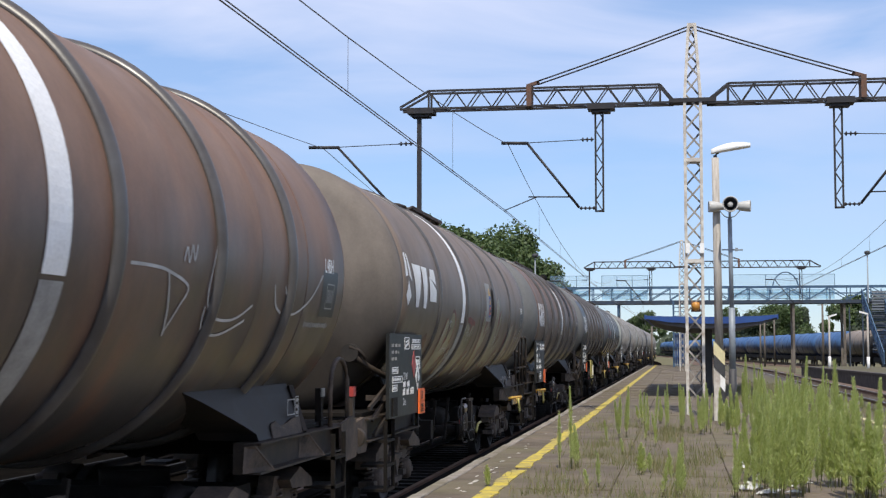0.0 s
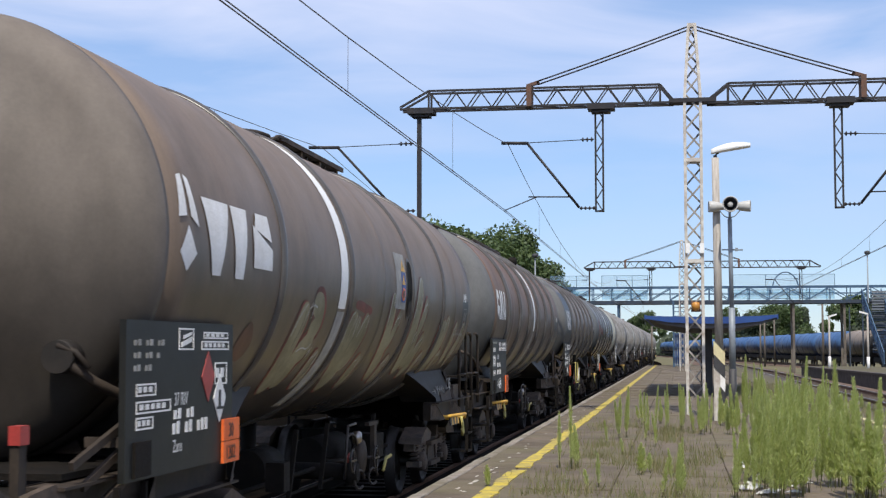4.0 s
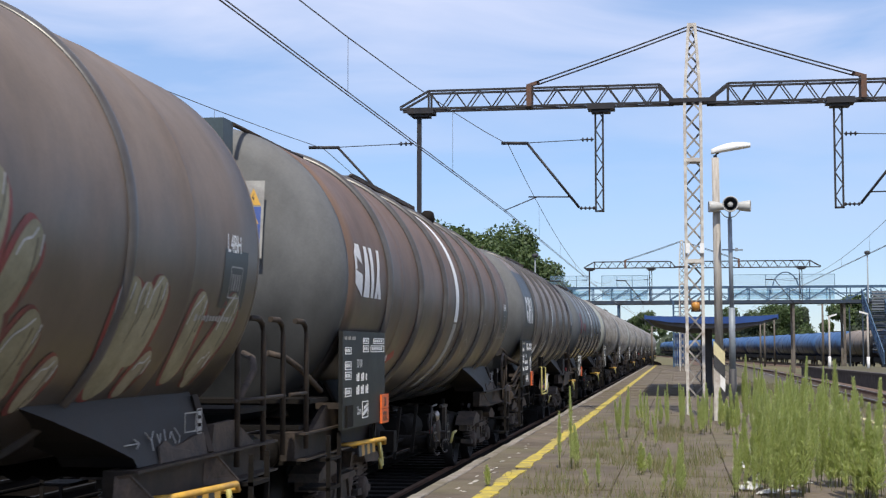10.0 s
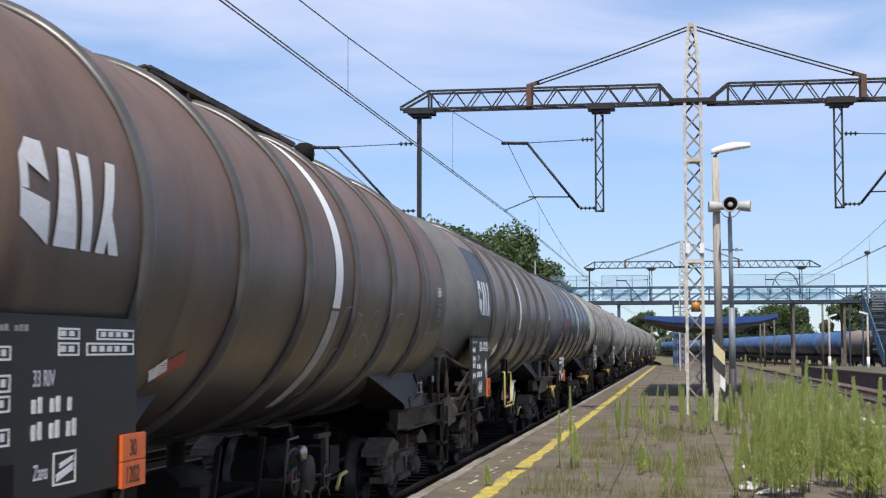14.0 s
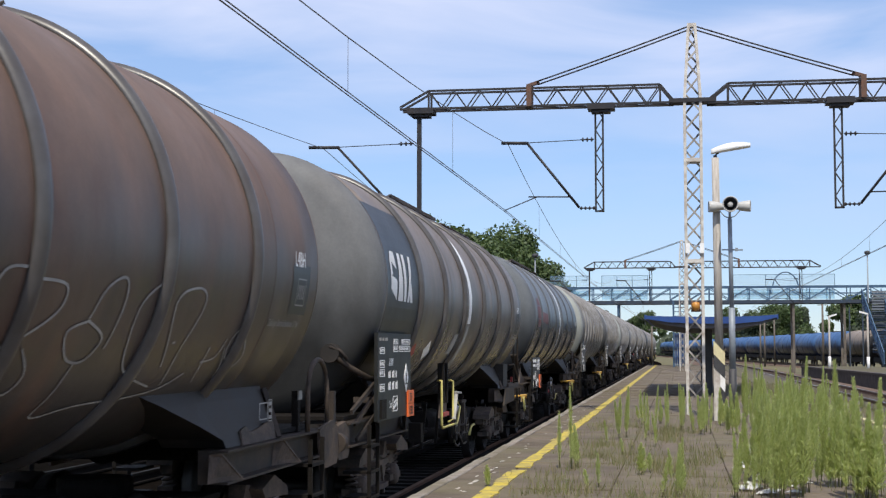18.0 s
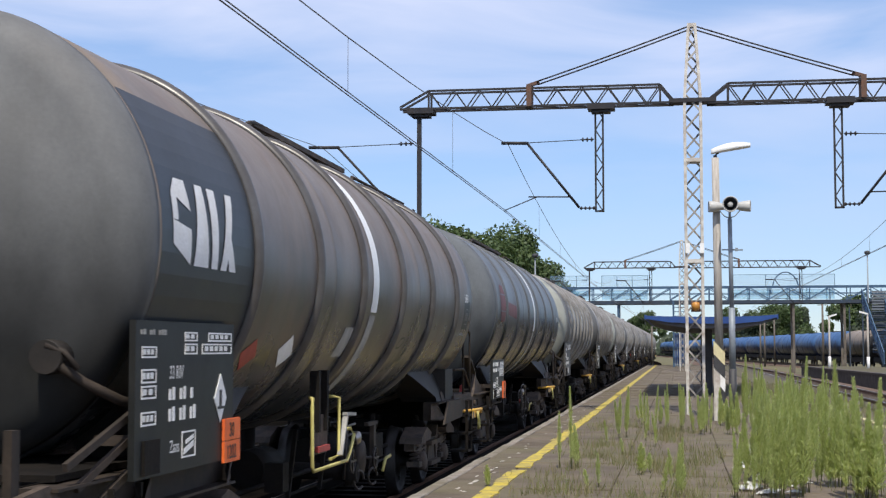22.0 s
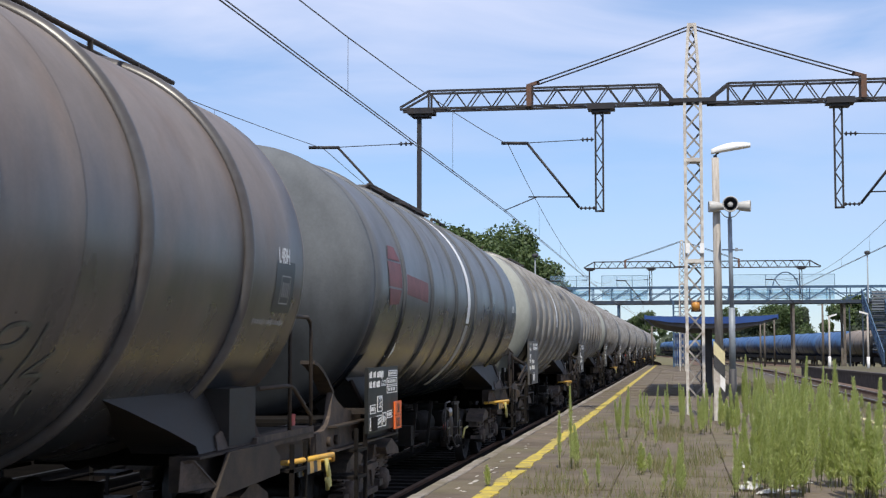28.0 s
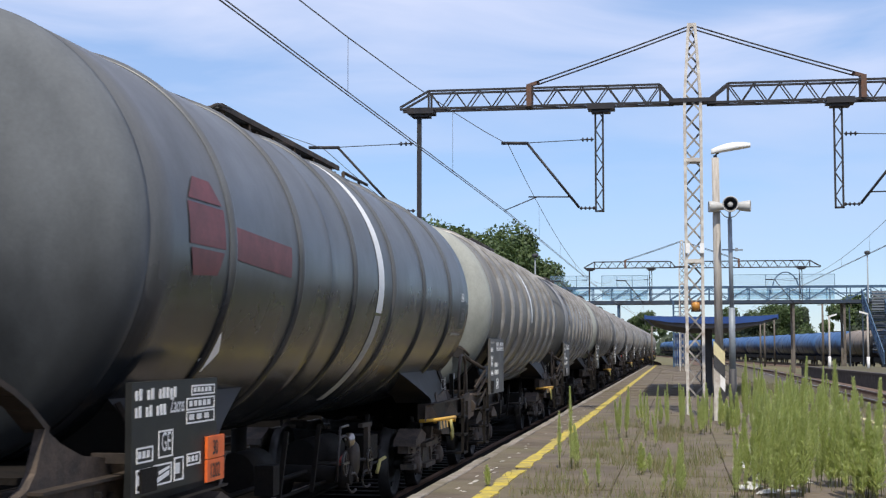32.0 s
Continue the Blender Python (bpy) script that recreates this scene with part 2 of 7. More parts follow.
M_TAR = mat("tarred_pole_foot", (0.025, 0.026, 0.03), (0.05, 0.05, 0.055), 0.6, 0, 4, 40, 0.1)
M_LAMPWHITE = mat("white_lamp_shell", (0.82, 0.82, 0.80), (0.7, 0.7, 0.68), 0.4, 0, 4, 40, 0.02)
M_SPEAKER = mat("pale_speaker_shell", (0.55, 0.55, 0.53), (0.4, 0.4, 0.39), 0.5, 0, 5, 40, 0.05)
M_STRIPEY = mat("striped_yellow", (0.70, 0.63, 0.36), (0.55, 0.49, 0.3), 0.7, 0, 4, 40, 0.1)
M_BRIDGE = mat("blue_bridge_steel", (0.062, 0.125, 0.21), (0.045, 0.088, 0.15), 0.5, 0.1, 1.5, 20, 0.05)
M_BRIDGEDARK = mat("dark_bridge_girder", (0.025, 0.045, 0.08), (0.04, 0.05, 0.065), 0.6, 0.1, 1.5, 20, 0.05)
M_SCREEN = glass_mat("tinted_bridge_screen", (0.28, 0.55, 0.72), 0.4)
M_MESH = glass_mat("pale_mesh_screen", (0.3, 0.45, 0.58), 0.16)
M_CANOPY = mat("blue_canopy_fascia", (0.025, 0.075, 0.26), (0.02, 0.055, 0.2), 0.45, 0, 1, 20, 0.03)
M_CANOPYUNDER = mat("canopy_soffit", (0.11, 0.105, 0.11), (0.08, 0.08, 0.085), 0.7, 0, 1, 20, 0.05)
M_BARK = mat("tree_bark", (0.09, 0.07, 0.055), (0.05, 0.04, 0.03), 0.9, 0, 3, 20, 0.5)
M_LEAF = leaf_mat("tree_leaf", (0.062, 0.105, 0.036), (0.118, 0.168, 0.062))
# dark leaf tone greyed to paint distance haze into the far trees
M_LEAFDARK = leaf_mat("hazed_tree_leaf", (0.058, 0.082, 0.05), (0.1, 0.128, 0.078))
M_WEED = leaf_mat("weed_leaf", (0.45, 0.525, 0.175), (0.77, 0.81, 0.41), mixt=0.58)
M_WEEDSTEM = mat("weed_stem", (0.16, 0.20, 0.06), (0.2, 0.17, 0.08), 0.8, 0, 5, 40, 0)
M_CONCRETE = mat("pale_concrete", (0.36, 0.34, 0.31), (0.24, 0.225, 0.2), 0.9, 0, 2, 30, 0.2)
M_GRAFFILL = mat("olive_spray_fill", (0.285, 0.262, 0.17), (0.165, 0.152, 0.092), 0.5, 0, 1.6, 40, 0, spread=0.1)
M_GRAFRED = mat("red_spray_outline", (0.21, 0.034, 0.032), (0.085, 0.03, 0.028), 0.5, 0, 2.2, 40, 0, spread=0.14)
M_FAINT = mat("faint_green_spray", (0.085, 0.098, 0.085), (0.045, 0.05, 0.044), 0.5, 0, 6, 40, 0)
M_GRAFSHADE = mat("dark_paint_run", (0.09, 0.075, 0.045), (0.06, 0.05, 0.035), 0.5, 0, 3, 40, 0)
M_GRAFOVAL = mat("light_olive_spray", (0.32, 0.285, 0.2), (0.21, 0.185, 0.125), 0.5, 0, 3, 40, 0)
M_GRATING = mat("grey_walkway_grating", (0.2, 0.2, 0.195), (0.13, 0.125, 0.12), 0.6, 0.2, 4, 60, 0.1)
M_SADDLE = mat("slate_saddle_plate", (0.0145, 0.014, 0.0138), (0.03, 0.025, 0.022), 0.62, 0, 3, 40, 0.06, spec=0.35)
# dusty tone raised to stand for sunlight on bogie and frame steel
M_BOGIE = mat("sunlit_dusty_casting", (0.048, 0.040, 0.035), (0.11, 0.083, 0.066), 0.75, 0, 5, 40, 0.2, spec=0.25)
M_FADERED = mat("faded_red_marking", (0.19, 0.034, 0.036), (0.12, 0.034, 0.036), 0.5, 0, 3, 40, 0)
M_GLOW = mat("orange_spray", (0.12, 0.052, 0.036), (0.065, 0.038, 0.032), 0.5, 0, 2.5, 40, 0, spread=0.12)
M_BOXGREY = mat("blue_grey_sheet", (0.06, 0.085, 0.095), (0.045, 0.065, 0.075), 0.5, 0, 3, 40, 0.05)
M_PALEYELLOW = mat("faded_yellow_paint", (0.55, 0.5, 0.16), (0.4, 0.34, 0.12), 0.55, 0, 5, 40, 0.05)
M_VALVE = mat("bare_metal_fitting", (0.075, 0.068, 0.064), (0.035, 0.028, 0.025), 0.45, 0.5, 8, 50, 0.1)
# tones of each paint: shade-darkened side, lit and dusty top, rust
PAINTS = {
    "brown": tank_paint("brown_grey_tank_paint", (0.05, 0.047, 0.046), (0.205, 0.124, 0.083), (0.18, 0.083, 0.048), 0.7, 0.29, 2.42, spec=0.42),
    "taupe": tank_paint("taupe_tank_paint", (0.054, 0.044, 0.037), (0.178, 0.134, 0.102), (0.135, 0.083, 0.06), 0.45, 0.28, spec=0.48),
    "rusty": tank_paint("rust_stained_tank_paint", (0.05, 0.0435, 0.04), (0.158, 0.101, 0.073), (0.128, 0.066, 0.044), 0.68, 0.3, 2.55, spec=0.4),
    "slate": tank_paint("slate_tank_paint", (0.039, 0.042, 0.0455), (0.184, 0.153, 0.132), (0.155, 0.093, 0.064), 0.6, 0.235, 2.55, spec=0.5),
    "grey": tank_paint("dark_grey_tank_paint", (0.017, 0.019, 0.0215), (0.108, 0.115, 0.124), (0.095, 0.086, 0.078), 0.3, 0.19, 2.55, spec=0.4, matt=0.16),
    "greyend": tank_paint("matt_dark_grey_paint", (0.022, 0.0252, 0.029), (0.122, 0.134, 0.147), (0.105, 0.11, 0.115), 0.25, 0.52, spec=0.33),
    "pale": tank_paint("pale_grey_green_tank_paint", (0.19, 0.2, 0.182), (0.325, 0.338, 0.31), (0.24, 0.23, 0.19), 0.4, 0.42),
    # clean end paints: their dark lower tone is shade put into the colour
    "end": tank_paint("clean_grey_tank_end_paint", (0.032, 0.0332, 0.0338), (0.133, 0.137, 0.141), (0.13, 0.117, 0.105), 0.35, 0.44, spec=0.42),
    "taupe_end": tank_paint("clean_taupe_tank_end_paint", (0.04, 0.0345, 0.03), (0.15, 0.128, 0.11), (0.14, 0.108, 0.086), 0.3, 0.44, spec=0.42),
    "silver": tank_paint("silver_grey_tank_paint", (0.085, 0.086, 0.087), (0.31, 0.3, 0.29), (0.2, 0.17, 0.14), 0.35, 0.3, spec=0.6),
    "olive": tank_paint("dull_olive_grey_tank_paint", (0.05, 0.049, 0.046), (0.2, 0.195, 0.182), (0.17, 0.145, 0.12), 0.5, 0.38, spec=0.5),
    # standing wagons are painted far darker on the lower half
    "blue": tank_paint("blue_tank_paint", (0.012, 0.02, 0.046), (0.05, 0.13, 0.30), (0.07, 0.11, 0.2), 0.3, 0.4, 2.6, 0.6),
    "greyblue": tank_paint("dark_bellied_grey_paint", (0.03, 0.026, 0.024), (0.26, 0.22, 0.19), (0.2, 0.13, 0.09), 0.4, 0.5, 2.6, 0.6),
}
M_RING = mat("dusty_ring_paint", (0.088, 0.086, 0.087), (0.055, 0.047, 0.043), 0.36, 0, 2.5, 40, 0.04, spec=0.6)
# far rings are paled to paint in the sun glints on them
M_GLINTRING = mat("glint_pale_ring_paint", (0.3, 0.295, 0.285), (0.16, 0.145, 0.13), 0.34, 0, 2.5, 40, 0.04, spec=0.6)
M_GREYPLATE = mat("mid_grey_panel_paint", (0.1, 0.1, 0.098), (0.065, 0.06, 0.056), 0.55, 0, 3, 60, 0.04)
M_PATCH = mat("dark_blue_repaint", (0.018, 0.0235, 0.029), (0.024, 0.0285, 0.033), 0.42, 0, 1.2, 40, 0.02)


# ---- mesh tools ----
def box(bm, x0, x1, y0, y1, z0, z1):
    v = [bm.verts.new((x, y, z)) for x in (x0, x1) for y in (y0, y1) for z in (z0, z1)]
    for f in ((0, 1, 3, 2), (4, 6, 7, 5), (0, 4, 5, 1), (2, 3, 7, 6), (0, 2, 6, 4), (1, 5, 7, 3)):
        bm.faces.new([v[i] for i in f])


def bar(bm, a, b, w, h=None, up=(0, 0, 1)):
    """A square bar from a to b."""
    a, b, h = Vector(a), Vector(b), h or w
    d = (b - a).normalized()
    u = Vector(up)
    if abs(d.dot(u)) > 0.98:
        u = Vector((0, 1, 0)) if abs(d.y) < 0.9 else Vector((1, 0, 0))
    s = d.cross(u).normalized()
    u = s.cross(d)
    v = [bm.verts.new(p + s * (i * w / 2) + u * (j * h / 2)) for p in (a, b) for i, j in ((-1, -1), (1, -1), (1, 1), (-1, 1))]
    for f in ((3, 2, 1, 0), (4, 5, 6, 7), (0, 1, 5, 4), (1, 2, 6, 5), (2, 3, 7, 6), (3, 0, 4, 7)):
        bm.faces.new([v[i] for i in f])


def rod(bm, pts, r, n=8, r2=None):
    """A round bar through points; r2 is the radius at its end."""
    pts = [Vector(p) for p in pts]
    rings = []
    for i, p in enumerate(pts):
        d = (pts[min(i + 1, len(pts) - 1)] - pts[max(i - 1, 0)]).normalized()
        u = Vector((0, 0, 1)) if abs(d.z) < 0.9 else Vector((1, 0, 0))
        s = d.cross(u).normalized()
        u = s.cross(d)
        rad = r if r2 is None else r + (r2 - r) * i / (len(pts) - 1)
        rings.append([bm.verts.new(p + (s * math.cos(t) + u * math.sin(t)) * rad) for t in [2 * math.pi * k / n for k in range(n)]])
    for a, b in zip(rings, rings[1:]):
        for k in range(n):
            f = bm.faces.new((a[k], a[(k + 1) % n], b[(k + 1) % n], b[k]))
            f.smooth = True
    bm.faces.new(rings[0][::-1])
    bm.faces.new(rings[-1])


def lathe(bm, prof, c, n=48, axis="y", closed=False, smooth=True):
    """Turns (along, radius) pairs about an axis through c."""
    rings = []
    for y, r in prof:
        ring = []
        for k in range(n):
            t = 2 * math.pi * k / n
            q = (math.cos(t) * r, math.sin(t) * r)
            ring.append(bm.verts.new({"y": (c[0] + q[0], c[1] + y, c[2] + q[1]), "x": (c[0] + y, c[1] + q[0], c[2] + q[1]), "z": (c[0] + q[0], c[1] + q[1], c[2] + y)}[axis]))
        rings.append(ring)
    pairs = list(zip(rings, rings[1:])) + ([(rings[-1], rings[0])] if closed else [])
    for a, b in pairs:
        for k in range(n):
            f = bm.faces.new((a[k], a[(k + 1) % n], b[(k + 1) % n], b[k]))
            f.smooth = smooth
    if not closed:
        if prof[0][1] > 1e-6:
            bm.faces.new(rings[0])
        if prof[-1][1] > 1e-6:
            bm.faces.new(rings[-1])


def poly(bm, pts, thick, way):
    """A flat plate from an outline, thickened along way."""
    way = Vector(way).normalized() * thick
    a = [bm.verts.new(Vector(p)) for p in pts]
    b = [bm.verts.new(Vector(p) + way) for p in pts]
    bm.faces.new(a)
    bm.faces.new(b[::-1])
    for i in range(len(pts)):
        j = (i + 1) % len(pts)
        bm.faces.new((a[i], b[i], b[j], a[j]))


def mesh_of(name, bm, material):
    bmesh.ops.recalc_face_normals(bm, faces=bm.faces)
    me = bpy.data.meshes.new(name)
    bm.to_mesh(me)
    bm.free()
    me.materials.append(material)
    return me


def part(name, bm, material, parent=None, label=""):
    ob = new(name, mesh_of(name, bm, material))
    if parent:
        ob.parent = parent
    if label:
        tagged(ob, label)
    return ob


def shared(name, me, parent=None, m=None, label=""):
    ob = new(name, me)
    if parent:
        ob.parent = parent
    if m is not None:
        ob.matrix_basis = m
    if label:
        tagged(ob, label)
    return ob


def thing(name, label, category, group="", kind="", m=None):
    ob = tagged(new(name), label, category, group, kind)
    if m is not None:
        ob.matrix_basis = m
    return ob


def setting(name, bm, material, label, category):
    return tagged(part(name, bm, material), label, category, kind="structure")


def B():
    return bmesh.new()


def letters(text, height):
    """Flat outline of a word in the built-in font as (verts, faces), height tall, starting at 0, 0."""
    cu = bpy.data.curves.new("word", "FONT")
    cu.body, cu.size = text, height / 0.72
    ob = bpy.data.objects.new("word", cu)
    scene.collection.objects.link(ob)
    me = bpy.data.meshes.new_from_object(ob.evaluated_get(bpy.context.evaluated_depsgraph_get()))
    vs, fs, n = [], [], len(me.vertices)
    for i, (dx, dy) in enumerate(((0, 0), (0.05, 0.0), (0.025, 0.03))):
        vs += [(v.co.x + dx * height, v.co.y + dy * height, 0.0004 * i) for v in me.vertices]
        fs += [tuple(a + i * n for a in f.vertices) for f in me.polygons]
    out = vs, fs
    bpy.data.objects.remove(ob)
    bpy.data.curves.remove(cu)
    bpy.data.meshes.remove(me)
    return out




TRACK_X, TANK_Z, TANK_R = -4.6, 2.7, 1.48
V0, SLOW = 1.9575, 0.002733


def run(t):
    """Metres that the train has come by t seconds."""
    return V0 * (t - SLOW * t * t)


def line_x(y):
    """The track's sideways place at y: straight, then bending away."""
    return TRACK_X - (max(y - 195, 0) ** 2) / 3500


# ---- ground, tracks, platforms ----
def build_ground():
    bm = B()
    xs = [-2500, -400, -120, -60, -30, -12, 0, 12, 30, 60, 120, 400, 2500]
    ys = [-300, -40, 0, 40, 80, 120, 160, 220, 300, 420, 700, 1500, 4000]
    g = [[bm.verts.new((x, y, -0.42)) for x in xs] for y in ys]
    for a, b in zip(g, g[1:]):
        for i in range(len(xs) - 1):
            bm.faces.new((a[i], a[i + 1], b[i + 1], b[i]))
    setting("ground", bm, M_GROUND, "dry summer grass and bare earth beside the railway", "ground")
    # added sheet that paints the shade under and between the tracks
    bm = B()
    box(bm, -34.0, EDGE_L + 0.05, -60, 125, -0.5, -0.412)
    setting("shade_bed", bm, M_SHADEBED, "near-black bed painted as shade under and between the main tracks", "ground")


def build_track(name, pts, label, sleepers=True, stone=None, wide=0.0):
    """A track along (x, y) points: ballast bed, sleepers and two rails."""
    bm = B()
    prof = ((-2.3 - wide, -0.41), (-1.5 - wide, -0.2), (1.5 + wide, -0.2), (2.3 + wide, -0.41))
    rows = [[bm.verts.new((x + u, y, z)) for u, z in prof] for x, y in pts]
    for a, b in zip(rows, rows[1:]):
        for i in range(3):
            bm.faces.new((a[i], a[i + 1], b[i + 1], b[i]))
    bed = setting(name, bm, stone or M_BALLAST, label, "railway track")
    for side in (-0.755, 0.755):
        # on the shade-blackened tracks the rails are darkened too
        for nm, w, z0, z1, m in (("rail_foot", 0.14, -0.17, -0.145, M_RAIL if stone is None else M_BLACK), ("rail_web", 0.022, -0.145, -0.04, M_RAIL if stone is None else M_BLACK), ("rail_head", 0.072, -0.04, 0.0, M_RAILTOP if stone is None else M_RAIL if sleepers else M_BLACK)):
            bm = B()
            for (x0, y0), (x1, y1) in zip(pts, pts[1:]):
                bar(bm, (x0 + side, y0, (z0 + z1) / 2), (x1 + side, y1, (z0 + z1) / 2), w, z1 - z0)
            part(nm, bm, m, bed)
    if sleepers:
        bm = B()
        for (x0, y0), (x1, y1) in zip(pts, pts[1:]):
            n = max(1, int((y1 - y0) / 0.62))
            for k in range(n):
                u = (k + 0.5) / n
                y, x = y0 + (y1 - y0) * u, x0 + (x1 - x0) * u
                box(bm, x - 1.28, x + 1.28, y - 0.12, y + 0.12, -0.3, -0.172)
        tagged(part("sleepers", bm, M_SLEEPER if stone is None else M_BLACK, bed), kind="stuff")
    return bed


EDGE_L, EDGE_R, PLAT_Z, PLAT_END = -3.12, 6.0, 0.27, 152.0


def build_platform():
    bm = B()
    box(bm, EDGE_L + 0.12, EDGE_R - 0.12, -30, PLAT_END, -0.41, PLAT_Z - 0.05)
    core = setting("platform", bm, M_JOINT, "weathered concrete slab station platform with weeds in its joints", "platform")
    bm = B()
    box(bm, EDGE_L + 0.06, EDGE_L + 0.14, -30, PLAT_END, -0.41, PLAT_Z - 0.13)
    part("platform_wall", bm, M_KERBWALL, core)
    bm = B()
    box(bm, EDGE_R - 0.14, EDGE_R - 0.06, -30, PLAT_END, -0.41, PLAT_Z - 0.13)
    part("platform_wall", bm, M_KERBWALL, core)
    rng = random.Random(4)
    # worn line along the edge
    for name, x, w, m in (("yellow_line", -2.26, 0.2, M_YLINE), ("pale_line", 4.5, 0.1, M_STRIPEY)):
        bm = B()
        y = 10.0
        while y < (PLAT_END if x < 0 else 46):
            step = rng.uniform(0.25, 0.7)
            a, b = rng.uniform(-0.03, 0.03), rng.uniform(-0.02, 0.02)
            if rng.random() > 0.05:
                box(bm, x - w / 2 + a, x + w / 2 + b, y, y + step - (0.02 if rng.random() < 0.3 else 0), PLAT_Z - 0.01, PLAT_Z + 0.006)
            y += step
        part(name, bm, m, core)
    bm = B()
    for _ in range(46):
        y = 16 + 50 * rng.random() ** 1.4
        x, a, b = -2.62 + rng.gauss(0, 0.05), rng.uniform(0.008, 0.035), rng.uniform(0.04, 0.3)
        poly(bm, [(x - a, y, PLAT_Z + 0.004), (x + a * 0.6, y - 0.02, PLAT_Z + 0.004), (x + a, y + b * 0.7, PLAT_Z + 0.004), (x - a * 0.5, y + b, PLAT_Z + 0.004)], 0.003, (0, 0, 1))
    tagged(part("flaked_white_line", bm, M_MAST, core), kind="stuff")
    return core


def build_slabs(core):
    """Kerb blocks and paving slabs, uneven and chipped; the far ones are joined."""
    rng = random.Random(8)

    def slab(bm, w, d, h, bev=0.012):
        x, y = w / 2, d / 2
        lo = [bm.verts.new((sx * x, sy * y, -h)) for sx, sy in ((-1, -1), (1, -1), (1, 1), (-1, 1))]
        mid = [bm.verts.new((sx * x, sy * y, -bev)) for sx, sy in ((-1, -1), (1, -1), (1, 1), (-1, 1))]
        top = [bm.verts.new((sx * (x - bev), sy * (y - bev), 0)) for sx, sy in ((-1, -1), (1, -1), (1, 1), (-1, 1))]
        for i in range(4):
            j = (i + 1) % 4
            bm.faces.new((lo[i], lo[j], mid[j], mid[i]))
            bm.faces.new((mid[i], mid[j], top[j], top[i]))
        bm.faces.new(top)

    def proto(name, w, d, h, m):
        bm = B()
        slab(bm, w, d, h)
        return mesh_of(name, bm, m)

    kerb, strip, pave = proto("kerb_block", 0.15, 0.985, 0.16, M_KERB), proto("edge_slab", 0.62, 0.996, 0.1, M_SLAB), proto("paving_slab", 1.49, 1.99, 0.08, M_SLAB)
    for y in range(-6, 75):
        shared("kerb_block", kerb, core, pose(EDGE_L + 0.075 + rng.uniform(-0.012, 0.012), y + 0.5, PLAT_Z + rng.uniform(-0.004, 0.01), rng.uniform(-0.4, 0.4), 0, rng.uniform(-0.3, 0.3)))
        shared("edge_slab", strip, core, pose(EDGE_L + 0.47, y + 0.5, PLAT_Z + rng.uniform(-0.01, 0.002), rng.uniform(-0.3, 0.3), rng.uniform(-0.3, 0.3), 0))
    for y in range(-6, 50, 2):
        for k in range(5):
            shared("paving_slab", pave, core, pose(EDGE_L + 1.54 + k * 1.5, y + 1.0, PLAT_Z + rng.uniform(-0.012, 0.0), rng.uniform(-0.3, 0.3), rng.uniform(-0.3, 0.3), rng.uniform(-0.25, 0.25)))
    bm = B()
    for y in range(75, 152):
        box(bm, EDGE_L + 0.16, EDGE_L + 0.78, y + 0.01, y + 0.99, PLAT_Z - 0.06, PLAT_Z + rng.uniform(-0.01, 0.0))
    for y in range(50, 152):
        for k in range(6):
            x, z = EDGE_L + 1.3 + k, PLAT_Z + rng.uniform(-0.015, 0.0)
            box(bm, x - 0.49, x + 0.49, y + 0.01, y + 0.99, PLAT_Z - 0.06, z)
    tagged(part("far_slabs", bm, M_SLAB, core), kind="stuff")
    bm = B()
    box(bm, EDGE_L + 6.85, EDGE_R - 0.51, 50, PLAT_END, PLAT_Z - 0.06, PLAT_Z - 0.006)
    part("earth_strip", bm, M_EARTH, core)
    bm = B()
    for y in range(75, 152):
        box(bm, EDGE_L, EDGE_L + 0.15, y + 0.01, y + 0.99, PLAT_Z - 0.12, PLAT_Z + rng.uniform(-0.005, 0.006))
    tagged(part("far_kerb_blocks", bm, M_KERB, core), kind="stuff")
    bm = B()
    for y in range(10, 152):
        box(bm, EDGE_R - 0.5, EDGE_R, y + 0.01, y + 0.99, PLAT_Z - 0.12, PLAT_Z + rng.uniform(-0.01, 0.0))
    tagged(part("track_side_kerb_blocks", bm, M_KERBDARK, core), kind="stuff")


def build_second_platform():
    """Its edge runs slightly askew, with the diverging tracks."""
    turn = math.degrees(math.atan2(1.74, 39.0))
    bm = B()
    box(bm, 0.07, 5.6, -78, 0, -0.41, 0.5)
    p = setting("second_platform", bm, M_KERBWALL, "low dark-walled platform beside the rusty track", "platform")
    p.matrix_basis = pose(9.66, 119, 0, 0, 0, turn)
    for y in range(0, 78, 2):
        bm = B()
        box(bm, 0.0, 0.5, -y - 1.99, -y - 0.01, 0.49, 0.6)
        part("edge_slab", bm, M_KERBDARK, p)
    bm = B()
    box(bm, 0.51, 5.55, -78, 0, 0.501, 0.58)
    part("platform_top", bm, M_EARTH, p)


